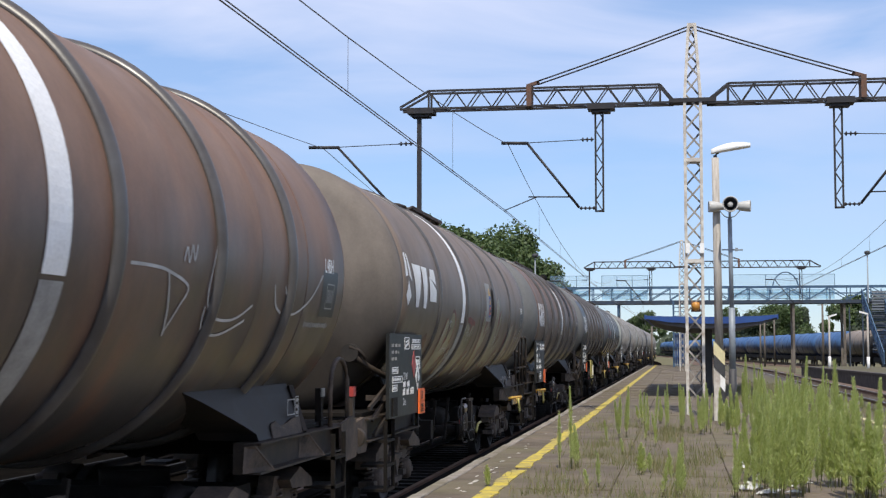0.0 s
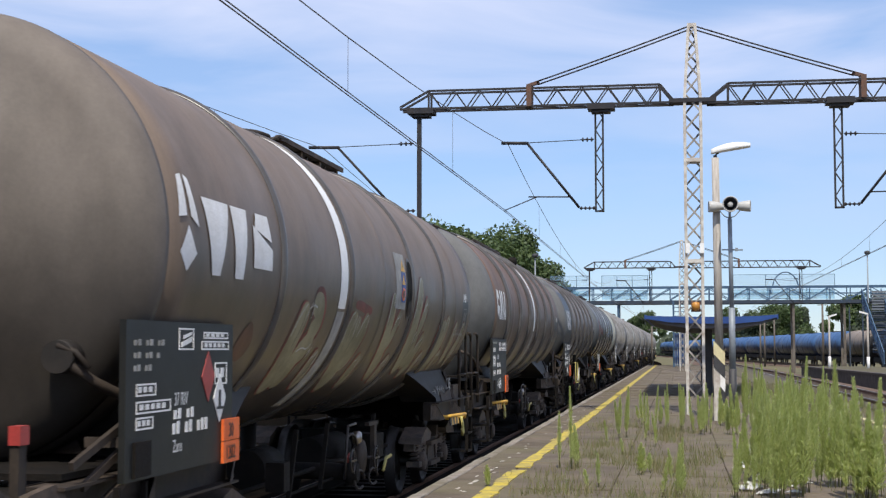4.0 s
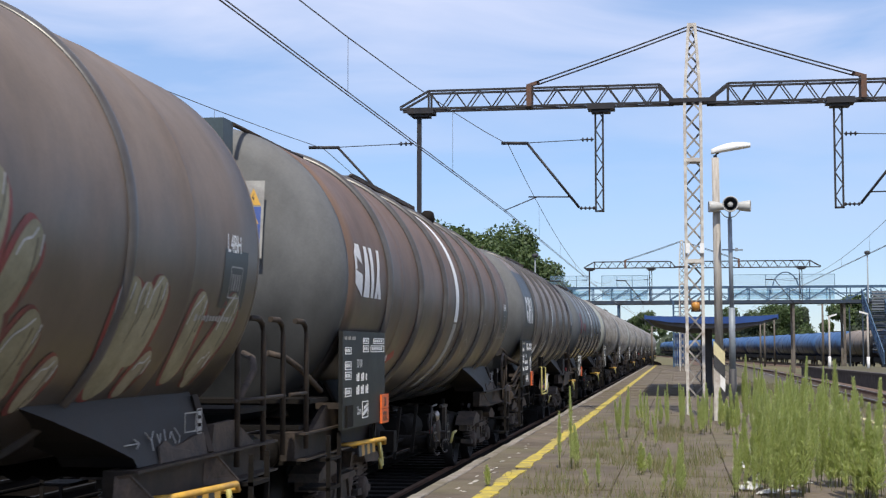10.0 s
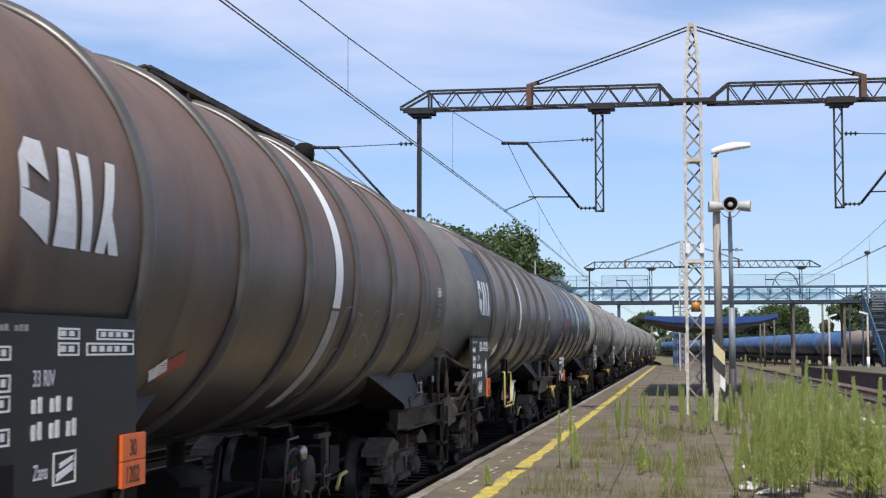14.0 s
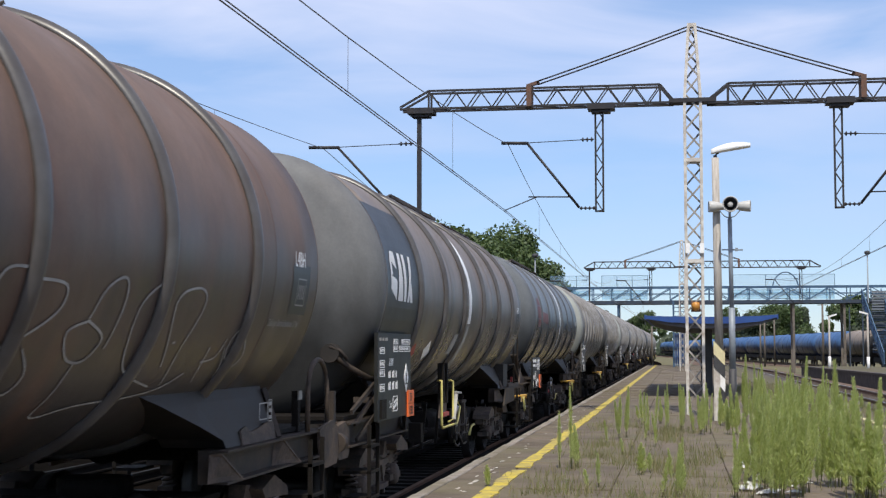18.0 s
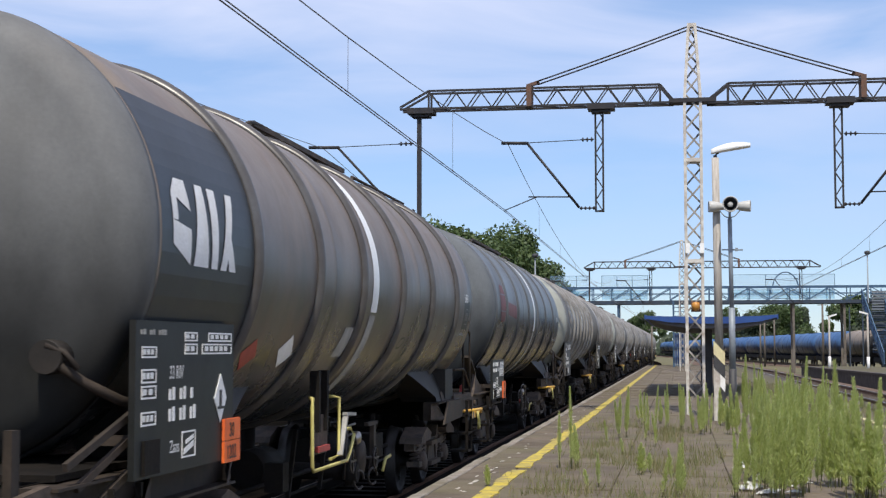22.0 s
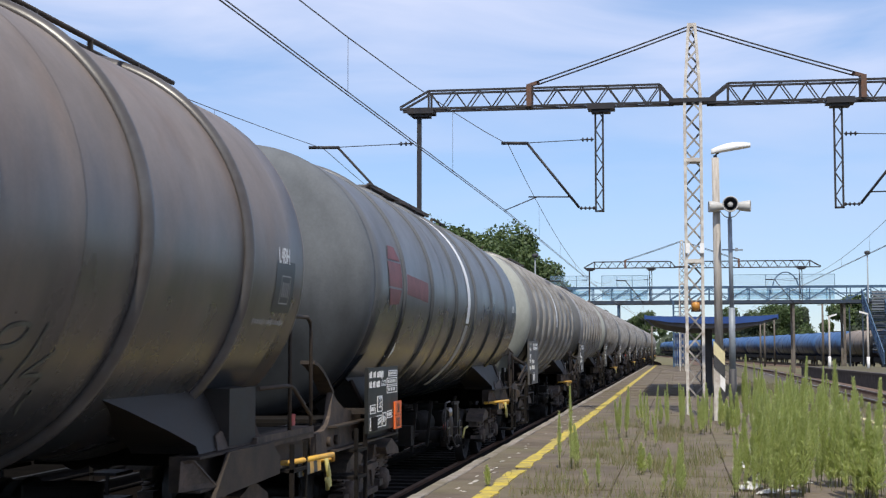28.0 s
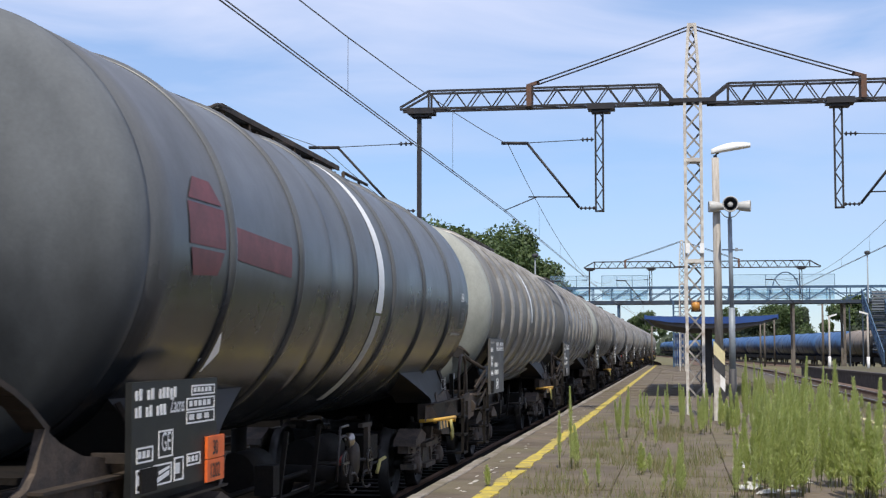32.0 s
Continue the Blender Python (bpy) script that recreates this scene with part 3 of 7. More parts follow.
# ---- overhead line ----
def lattice_mast(name, x, y, z0, top, w0, w1, neck, label, plates=()):
    """Four corner angles tapering at the neck, with X bracing on each face."""
    t = thing(name, label, "catenary mast", m=pose(x, y, z0))
    h = top - z0
    nz = neck - z0

    def half(z):
        return (w0 / 2 if z < nz else w0 / 2 + (w1 - w0) / 2 * (z - nz) / (h - nz))

    for sx, sy in itertools.product((-1, 1), (-1, 1)):
        bm = B()
        for za, zb in ((0, nz), (nz, h)):
            bar(bm, (sx * half(za), sy * half(za), za), (sx * half(zb), sy * half(zb), zb), 0.075)
        part("corner_post", bm, M_MAST, t)
    zs = [0.0]
    while zs[-1] < h - 0.3:
        zs.append(min(h, zs[-1] + max(0.32, half(zs[-1]) * 2 * 1.15)))
    for fx, fy in ((0, -1), (0, 1), (-1, 0), (1, 0)):
        bm = B()
        for i, (za, zb) in enumerate(zip(zs, zs[1:])):
            s = (1 if i % 2 else -1) * (fx + fy)
            if fx == 0:
                bar(bm, (-s * half(za), fy * half(za), za), (s * half(zb), fy * half(zb), zb), 0.05, 0.045)
            else:
                bar(bm, (fx * half(za), -s * half(za), za), (fx * half(zb), s * half(zb), zb), 0.05, 0.045)
        part("bracing", bm, M_BRACE, t)
    for z in (6.98 - z0, h - 0.03, 4.3 - z0):
        bm = B()
        e = half(z) + 0.035
        box(bm, -e, e, -e, e, z - 0.05, z + 0.05)
        part("collar_plate", bm, M_MAST, t)
    for px, z in plates:
        bm = B()
        box(bm, px - 0.055, px + 0.055, -half(z) - 0.1, -half(z) - 0.045, z - 0.13, z + 0.13)
        part("number_plate", bm, M_WHITE, t, "small blank white plate")
    bm = B()
    box(bm, -0.4, 0.4, -0.4, 0.4, -0.25, 0.05)
    part("footing", bm, M_CONCRETE, t)
    return t


def truss(t, y, xa, xb, z0, z1, w, taper_a, taper_b):
    """A box-lattice boom along x with tapered ends, as parts of t."""
    for sy in (-1, 1):
        bm = B()
        bar(bm, (xa, y + sy * w, z0), (xb, y + sy * w, z0), 0.06)
        bar(bm, (xa + taper_a, y + sy * w, z1), (xb - taper_b, y + sy * w, z1), 0.055)
        bar(bm, (xa, y + sy * w, z0 + 0.05), (xa + taper_a, y + sy * w, z1), 0.055)
        bar(bm, (xb, y + sy * w, z0 + 0.05), (xb - taper_b, y + sy * w, z1), 0.055)
        part("boom_chord", bm, M_DARKSTEEL, t)
        bm = B()
        n = int((xb - xa - taper_a - taper_b) / 0.33)
        step = (xb - xa - taper_a - taper_b) / n
        for i in range(n):
            x = xa + taper_a + i * step
            a, b = (z0, z1) if i % 2 else (z1, z0)
            bar(bm, (x, y + sy * w, a), (x + step, y + sy * w, b), 0.032, 0.03)
        bar(bm, (xa + taper_a, y + sy * w, z0), (xa + taper_a, y + sy * w, z1), 0.05)
        bar(bm, (xb - taper_b, y + sy * w, z0), (xb - taper_b, y + sy * w, z1), 0.05)
        part("boom_lattice", bm, M_DARKSTEEL, t)
    bm = B()
    n = int((xb - xa) / 0.72)
    for i in range(n):
        x = xa + (xb - xa) * i / n
        bar(bm, (x, y - w, z0), (x + (xb - xa) / n, y + w, z0), 0.03)
    part("boom_floor_bracing", bm, M_DARKSTEEL, t)


def drop_post(t, x, y, z0, z1, lattice=True):
    bm = B()
    if lattice:
        for s in (-1, 1):
            bar(bm, (x + s * 0.1, y - 0.05, z0), (x + s * 0.1, y - 0.05, z1), 0.05)
        n = int((z1 - z0) / 0.3)
        for i in range(n):
            s = 1 if i % 2 else -1
            bar(bm, (x - s * 0.1, y - 0.05, z0 + (z1 - z0) * i / n), (x + s * 0.1, y - 0.05, z0 + (z1 - z0) * (i + 1) / n), 0.03)
        bar(bm, (x - 0.12, y - 0.05, z0 + 0.02), (x + 0.12, y - 0.05, z0 + 0.02), 0.05)
    else:
        box(bm, x - 0.055, x + 0.055, y - 0.12, y + 0.02, z0, z1)
    part("drop_post", bm, M_DARKSTEEL, t)
    bm = B()
    box(bm, x - 0.3, x + 0.42, y - 0.28, y + 0.28, z1 - 0.1, z1 + 0.06)
    box(bm, x - 0.2, x + 0.3, y - 0.2, y + 0.2, z1 - 0.18, z1 - 0.1)
    part("post_clamp", bm, M_DARKSTEEL, t)


def cantilever(t, x, y, side, reach=1.0):
    """Registration arm off a drop post at x, reaching to the track side (-1 left, +1 right)."""
    s = side * reach
    bm = B()
    rod(bm, ((x + s * 0.55, y, 5.78), (x + s * 1.95, y, 7.55)), 0.035, 8)
    rod(bm, ((x + s * 1.92, y, 7.55), (x + s * 2.65, y, 7.57)), 0.045, 8)
    part("bracket_tube", bm, M_DARKSTEEL, t)
    for xa, za, xb, zb, n, r in ((0.1, 5.74, 0.55, 5.78, 4, 0.05), (0.15, 7.62, 0.5, 7.61, 3, 0.06)):
        bm = B()
        prof = []
        for k in range(n):
            u0 = (xb - xa) * k / n
            prof += [(u0, 0.018), (u0 + 0.03, 0.02), (u0 + 0.045, r), (u0 + 0.07, r), (u0 + 0.085, 0.02)]
        prof.append((xb - xa, 0.018))
        lathe(bm, [(s * u, q) for u, q in prof], (x + s * xa, y, (za + zb) / 2), 10, "x")
        part("insulator", bm, M_DARKSTEEL, t)
    bm = B()
    rod(bm, ((x + s * 0.5, y, 7.61), (x + s * 1.95, y, 7.56)), 0.012, 6)
    part("tie_rod", bm, M_DARKSTEEL, t)
    bm = B()
    rod(bm, ((x + s * 0.75, y, 6.07), (x + s * 1.92, y, 6.09)), 0.02, 6)
    rod(bm, ((x + s * 1.7, y, 6.08), (x + s * 2.57, y, 5.73)), 0.016, 6)
    part("steady_arm", bm, M_DARKSTEEL, t)


GANTRIES = (38.66, 113.0, 188.0)


def build_gantry(y, dx, xl, xr, posts, drop=0.0, plates=()):
    lattice_mast("catenary_mast", 0.45 + dx, y, 0.05, 10.65 - drop, 0.42, 0.17, 8.6 - drop, "white-painted flaking steel lattice mast standing on the platform", plates)
    t = thing("catenary_gantry", "dark steel lattice boom hung from a white mast over the tracks", "catenary gantry", m=pose(0, 0, -drop))
    mx = 0.45 + dx
    truss(t, y, xl, mx - 0.5, 8.53, 9.02, 0.22, 0.8, 0.35)
    truss(t, y, mx + 0.38, xr, 8.5, 9.0, 0.22, 0.55, 0.8)
    bm = B()
    box(bm, mx - 0.62, mx + 0.62, y - 0.27, y + 0.27, 8.52, 8.63)
    part("saddle_plate", bm, M_DARKSTEEL, t)
    for ax in (-3.9 + dx, 4.85 + dx * 1.6):
        bm = B()
        box(bm, ax - 0.07, ax + 0.07, y - 0.28, y + 0.28, 8.52, 9.12)
        part("stay_bracket", bm, M_RUST, t)
        bm = B()
        s = 1 if ax < 0 else -1
        bar(bm, (ax - s * 0.05, y, 9.12), (ax + s * 0.26, y, 9.22), 0.12, 0.09)
        part("stay_shoe", bm, M_RUST, t)
        for dy, dz in ((-0.08, 0), (0.08, -0.06)):
            bm = B()
            rod(bm, [(ax + s * 0.2 + (mx - ax - s * 0.25) * u, y + dy, 9.22 + dz + (10.6 - 9.22) * u - 0.02 * math.sin(u * math.pi)) for u in [i / 10 for i in range(11)]], 0.022, 6)
            part("stay_cable", bm, M_DARKSTEEL, t)
    for x, side, lat in posts:
        drop_post(t, x, y, 5.65 if lat else 5.2, 8.5, lat)
        cantilever(t, x, y, side, 1.0 if lat else 1.18)


WIRE_TRACKS = ((-4.6, 1.42, 1.75), (-9.75, 1.0, 1.4), (7.3, 1.4, 1.6))
STAGGER = (-0.45, 0.1, -0.25, 0.2, -0.2, 0.2)


def build_wires():
    """Carrier and contact wires span by span, with droppers."""
    nodes = (-36.0,) + GANTRIES + (263.0, 340.0)
    for (x, sag_a, sag_b), label in zip(WIRE_TRACKS, ("over the moving train", "over the second main track", "over the rusty track")):
        t = thing("overhead_line", "thin dark contact and carrier wires " + label, "overhead wire")
        drops = B()
        run_a, run_b, run_c = [], [], []
        for i, (ya, yb) in enumerate(zip(nodes, nodes[1:])):
            n, sag = 16, sag_a if i == 0 else sag_b

            def wire_z(u):
                return 7.53 - 4 * sag * u * (1 - u)

            def wire_x(u):
                return line_x(ya + (yb - ya) * u) - TRACK_X + x + STAGGER[i] * (1 - u) + STAGGER[i + 1] * u

            for j in range(n + (i == len(nodes) - 2)):
                u = j / n
                for line, off, z in ((run_a, -0.03, 5.65), (run_b, 0.03, 5.65), (run_c, 0, wire_z(u))):
                    line.append((wire_x(u) + off, ya + (yb - ya) * u, z))
            for j in range(1, 8):
                u = j / 8
                rod(drops, ((wire_x(u), ya + (yb - ya) * u, 5.65), (wire_x(u), ya + (yb - ya) * u, wire_z(u))), 0.004, 4)
        for nm, line, r in (("contact_wire", run_a, 0.0095), ("contact_wire", run_b, 0.0095), ("carrier_wire", run_c, 0.0095)):
            bm = B()
            rod(bm, line, r, 5)
            part(nm, bm, M_WIRE, t)
        tagged(part("droppers", drops, M_WIRE, t), kind="stuff")


# ---- platform furniture ----
def build_lamp_post():
    x, y = 1.0, 35.4
    t = thing("platform_lamp", "weathered grey wooden pole with a white street lamp head on top", "lamp post", m=pose(x, y, PLAT_Z))
    bm = B()
    rod(bm, ((-0.02, 0, 1.35), (-0.06, 0, 6.35)), 0.105, 14, 0.088)
    part("pole", bm, M_POLE, t)
    bm = B()
    box(bm, -0.16, 0.1, -0.13, 0.1, 0, 1.42)
    part("concrete_stub", bm, M_MAST, t, "whitewashed concrete stub")
    for k, m in enumerate((M_STRIPEY, M_TAR, M_WHITE, M_TAR, M_STRIPEY)):
        bm = B()
        z = 0.12 + k * 0.32
        poly(bm, [(0.102, -0.12 + 0, z), (0.102, 0.1, z - 0.08), (0.102, 0.1, z + 0.24), (0.102, -0.12, z + 0.32)], 0.006, (1, 0, 0))
        if k < 3:
            poly(bm, [(-0.01, -0.136, z + 0.06), (0.1, -0.136, z - 0.08), (0.1, -0.136, z + 0.24), (-0.01, -0.136, z + 0.38)], 0.006, (0, -1, 0))
            part("warning_stripe", bm, m, t)
            continue
        poly(bm, [(-0.16, -0.136, z + 0.2), (0.1, -0.136, z - 0.08), (0.1, -0.136, z + 0.24), (-0.16, -0.136, z + 0.52)], 0.006, (0, -1, 0))
        part("warning_stripe", bm, m, t)
    bm = B()
    rod(bm, ((-0.06, 0, 6.25), (-0.06, 0, 6.4), (0.0, 0, 6.48)), 0.045, 8)
    part("bracket", bm, M_DARKSTEEL, t)
    bm = B()
    segs = 12
    rings = []
    for i in range(segs + 1):
        u = i / segs
        w = 0.06 + 0.12 * math.sin(min(1, u * 1.5) * math.pi / 2) * (1 - 0.6 * max(0, u - 0.75) * 4 * 0.8)
        hgt = 0.05 + 0.12 * math.sin(math.pi * min(1, u * 0.8 + 0.12))
        cx, cz = -0.16 + 0.94 * u, 6.47 + 0.15 * u
        rings.append([bm.verts.new((cx, w * math.cos(a), cz + (hgt * math.sin(a) if math.sin(a) > 0 else 0.03 * math.sin(a)))) for a in [2 * math.pi * k / 14 for k in range(14)]])
    for a, b in zip(rings, rings[1:]):
        for k in range(14):
            bm.faces.new((a[k], a[(k + 1) % 14], b[(k + 1) % 14], b[k])).smooth = True
    bm.faces.new(rings[0])
    bm.faces.new(rings[-1])
    part("lamp_head", bm, M_LAMPWHITE, t, "white moulded lamp head")


def build_speaker_post():
    x, y = 1.28, 35.2
    t = thing("loudspeaker_post", "slim grey tube post with two horn loudspeakers and a black foot", "loudspeaker post", m=pose(x, y, PLAT_Z))
    bm = B()
    rod(bm, ((0, 0, 0.0), (0, 0, 1.25)), 0.095, 14)
    part("foot", bm, M_TAR, t, "black tarred lower sleeve")
    bm = B()
    rod(bm, ((0, 0, 1.25), (0, 0, 2.7)), 0.078, 14)
    rod(bm, ((0, 0, 2.7), (-0.02, 0, 4.85)), 0.052, 12)
    part("tube", bm, M_GALV, t)
    bm = B()
    rod(bm, ((-0.22, 0, 4.1), (0.28, 0, 4.09)), 0.018, 8)
    box(bm, 0.1, 0.16, -0.04, 0.04, 4.06, 4.14)
    part("cross_arm", bm, M_GALV, t)
    for c, way, big in (((-0.02, -0.2, 5.14), (0, -1, 0), 1.38), ((0.16, 0.0, 5.14), (1, -0.12, 0), 1.0), ((-0.2, 0.0, 5.14), (-1, -0.12, 0), 1.0)):
        w = Vector(way).normalized()
        m = Matrix.Translation(Vector(c)) @ w.to_track_quat("Y", "Z").to_matrix().to_4x4() @ Matrix.Scale(big, 4)
        bm = B()
        lathe(bm, ((-0.12, 0.06), (-0.1, 0.075), (0.0, 0.08), (0.03, 0.085), (0.06, 0.105), (0.2, 0.13), (0.31, 0.138), (0.32, 0.13), (0.31, 0.12), (0.2, 0.1), (0.12, 0.07), (0.11, 0.0)), (0, 0, 0), 24)
        bmesh.ops.transform(bm, matrix=m, verts=bm.verts)
        h = part("horn", bm, M_SPEAKER, t)
        bm = B()
        lathe(bm, ((0.13, 0.074), (0.2, 0.102), (0.285, 0.119), (0.29, 0.116), (0.2, 0.095), (0.125, 0.0)), (0, 0, 0), 24)
        bmesh.ops.transform(bm, matrix=m, verts=bm.verts)
        part("horn_throat", bm, M_TAR, h)
        bm = B()
        lathe(bm, ((0.1, 0.0), (0.15, 0.045), (0.24, 0.05), (0.26, 0.035), (0.26, 0.0)), (0, 0, 0), 14)
        bmesh.ops.transform(bm, matrix=m, verts=bm.verts)
        part("driver_plug", bm, M_SPEAKER, h)
    for e in (-1, 1):
        bm = B()
        rod(bm, ((-0.02, -0.02, 4.86), (e * 0.12 - 0.02, -0.02, 4.9), (e * 0.24 - 0.02, 0, 5.04)), 0.014, 6)
        part("bracket", bm, M_GALV, t)
    bm = B()
    rod(bm, ((-0.02, -0.02, 4.8), (-0.02, -0.02, 5.1)), 0.03, 8)
    part("yoke", bm, M_GALV, t)


def build_mast_lamp():
    t = thing("signal_lamp", "round amber lamp bracketed to the white mast", "signal lamp", m=pose(0.47, 38.38, 3.1))
    bm = B()
    lathe(bm, ((-0.12, 0.0), (-0.1, 0.07), (0.0, 0.11), (0.1, 0.09), (0.12, 0.0)), (0, 0, 0), 16, "z")
    part("lens", bm, mat("amber_lens", (0.6, 0.27, 0.04), (0.45, 0.2, 0.04), 0.3, 0, 4, 40, 0), t)
    bm = B()
    box(bm, -0.12, 0.12, 0.08, 0.14, -0.14, 0.14)
    part("back_plate", bm, M_RUST, t)


def build_canopy():
    """Butterfly platform roof, thin at its rims, on central pillars."""
    y0, y1, cx = 52.0, 70.0, 1.27
    t = thing("platform_canopy", "butterfly platform roof with a blue rim and dark soffit", "canopy", m=pose(cx, 0, 0))
    bm = B()
    prof = [(-2.36, 3.05), (-1.75, 2.84), (-0.9, 2.72), (0.9, 2.72), (1.6, 2.84), (2.14, 3.06)]
    top = [(2.14, 3.12), (0, 2.98), (-2.36, 3.1)]
    a = [bm.verts.new((x, y0 + 0.1, z)) for x, z in prof + top]
    b = [bm.verts.new((x, y1, z)) for x, z in prof + top]
    bm.faces.new(a)
    bm.faces.new(b[::-1])
    for i in range(len(a)):
        j = (i + 1) % len(a)
        bm.faces.new((a[i], a[j], b[j], b[i]))
    part("roof_slab", bm, M_CANOPYUNDER, t)
    bm = B()
    poly(bm, [(-2.42, y0, 3.06), (-1.6, y0, 2.93), (-0.6, y0, 2.88), (0.8, y0, 2.88), (1.6, y0, 2.95), (2.2, y0, 3.1), (2.2, y0, 3.2), (1.5, y0, 3.14), (0, y0, 3.12), (-1.6, y0, 3.14), (-2.42, y0, 3.17)], 0.1, (0, 1, 0))
    part("fascia", bm, M_CANOPY, t, "blue end fascia")
    for x in (-2.42, 2.2):
        bm = B()
        box(bm, x - 0.03, x + 0.03, y0 + 0.1, y1, 3.04, 3.2)
        part("fascia", bm, M_CANOPY, t)
    for y in (55.5, 61.0, 66.5):
        bm = B()
        box(bm, -0.26, 0.0, y - 0.18, y + 0.18, PLAT_Z - 0.05, 2.73)
        part("pillar", bm, M_TAR, t, "dark painted pillar")


def build_bridge():
    """Blue truss footbridge over the tracks with tinted screens, and stairs at its far side."""
    Y, W = 145.0, 1.5
    t = thing("footbridge", "blue steel truss footbridge with tinted side screens above the tracks", "footbridge")
    xa, xb, zb, zt = -16.0, 26.0, 6.35, 8.05
    for y in (Y - W, Y + W):
        bm = B()
        box(bm, xa, xb, y - 0.08, y + 0.08, zb + 0.02, zb + 0.36)
        part("girder", bm, M_BRIDGEDARK, t)
        bm = B()
        box(bm, xa, xb, y - 0.07, y + 0.07, zt - 0.08, zt + 0.05)
        part("top_chord", bm, M_BRIDGE, t)
        n = 22
        for i in range(n + 1):
            x = xa + (xb - xa) * i / n
            bm = B()
            bar(bm, (x, y, zb + 0.3), (x, y, zt), 0.1)
            part("upright", bm, M_BRIDGE, t)
            if i < n:
                bm = B()
                s = (xb - xa) / n
                p, q = ((x, y, zb + 0.45), (x + s, y, zt - 0.1)) if x > 3 and i % 2 or x <= 3 else ((x, y, zt - 0.1), (x + s, y, zb + 0.45))
                bar(bm, p, q, 0.085)
                part("diagonal", bm, M_BRIDGE, t)
        bm = B()
        box(bm, xa, xb, y - 0.03, y + 0.03, 7.35, 7.42)
        part("mid_rail", bm, M_BRIDGE, t)
    for x0, x1 in ((-12.5, -8.6), (-7.4, -2.9), (5.2, 15.0)):
        bm = B()
        box(bm, x0, x1, Y - W + 0.1, Y - W + 0.13, 6.8, 7.75)
        part("screen_panel", bm, M_SCREEN, t)
        bm = B()
        box(bm, x0, x1, Y - W - 0.14, Y - W - 0.12, 8.15, 9.15)
        part("upper_screen", bm, M_MESH, t)
        bm = B()
        for x in [x0 + (x1 - x0) * k / 3 for k in range(4)]:
            bar(bm, (x, Y - W - 0.1, 8.05), (x, Y - W - 0.1, 9.2), 0.05)
        bar(bm, (x0, Y - W - 0.1, 9.18), (x1, Y - W - 0.1, 9.18), 0.04)
        part("screen_frame", bm, M_BRIDGE, t)
    bm = B()
    box(bm, xa, xb, Y - W, Y + W, zb + 0.2, zb + 0.32)
    part("deck", bm, M_CONCRETE, t)
    bm = B()
    rod(bm, [(10.35 + 1.25 * math.cos(a) * (1 if math.sin(a) > 0.1 else 1.15), Y - W - 0.2, 7.7 + 1.7 * math.sin(a)) for a in [math.pi * (i - 1) / 14 for i in range(17)]], 0.06, 8)
    part("arch_frame", bm, M_BRIDGE, t)
    for x in (-5.8, 0.2, 11.1, 15.9):
        for dy in (-1.2, 1.2):
            bm = B()
            bar(bm, (x, Y + dy, -0.42), (x, Y + dy, zb + 0.1), 0.22)
            part("pier", bm, M_OLDPOLE if x > 9 else M_BRIDGE, t)
    # stairs down towards the second platform
    st = thing("bridge_stairs", "blue steel staircase down from the footbridge", "staircase")
    for x in (17.5, 19.3):
        bm = B()
        bar(bm, (x + 0.0, Y - 1.6, 6.6), (x + 0.9, Y - 9.5, 0.5), 0.12, 0.35)
        part("stringer", bm, M_BRIDGE, st)
        for e in (0.55, 1.1):
            bm = B()
            bar(bm, (x + 0.0, Y - 1.6, 6.6 + e), (x + 0.9, Y - 9.5, 0.5 + e), 0.1, 0.1)
            part("handrail", bm, M_BRIDGE, st)
        for k in range(8):
            u = k / 7
            bm = B()
            p = (x + 0.9 * u, Y - 1.6 - 7.9 * u, 6.6 - 6.1 * u)
            bar(bm, p, (p[0], p[1], p[2] + 1.1), 0.08)
            part("baluster", bm, M_BRIDGE, st)
    for k in range(22):
        bm = B()
        z = 1.6 + k * 0.27
        poly(bm, [(18.25, Y - 3.0, z), (21.5, Y - 3.0, z), (21.5, Y - 2.9, z + 0.2), (18.25, Y - 2.9, z + 0.2)], 0.03, (0, -1, 0.3))
        part("louvre_slat", bm, M_BRIDGEDARK, st)
    for x, h in ((15.4, 5.9), (16.6, 6.0)):
        bm = B()
        bar(bm, (x + 0.6, Y - 4.5, -0.42), (x + 0.6, Y - 4.5, h), 0.12)
        part("column", bm, M_BRIDGEDARK, st)
    for k in range(30):
        u = (k + 0.5) / 30
        bm = B()
        x, y, z = 17.5 + 0.9 * u, Y - 1.6 - 7.9 * u, 6.6 - 6.1 * u
        box(bm, x, x + 1.8, y - 0.14, y + 0.14, z - 0.03, z + 0.02)
        part("tread", bm, M_BRIDGEDARK, st)
    # stairs of the island platform, end on
    st = thing("island_stairs", "blue steel stair tower standing on the platform end", "staircase")
    for x in (-0.4, 0.9):
        for y in (137.0, 143.0):
            bm = B()
            bar(bm, (x, y, 0.2), (x, y, 6.5), 0.16)
            part("column", bm, M_BRIDGE, st)
    bm = B()
    box(bm, -0.3, 0.75, 139.0, 139.1, 0.5, 3.4)
    part("back_panel", bm, M_CANOPY, st)
    for k in range(6):
        bm = B()
        bar(bm, (-0.3 + k * 0.21, 138.9, 0.4), (-0.3 + k * 0.21, 138.9, 3.5), 0.08)
        part("baluster", bm, M_GALV, st)
    for k in range(14):
        bm = B()
        box(bm, -0.3, 0.8, 133.0 + k * 0.42, 133.3 + k * 0.42, 0.4 + k * 0.42, 0.46 + k * 0.42)
        part("tread", bm, M_BRIDGE, st)


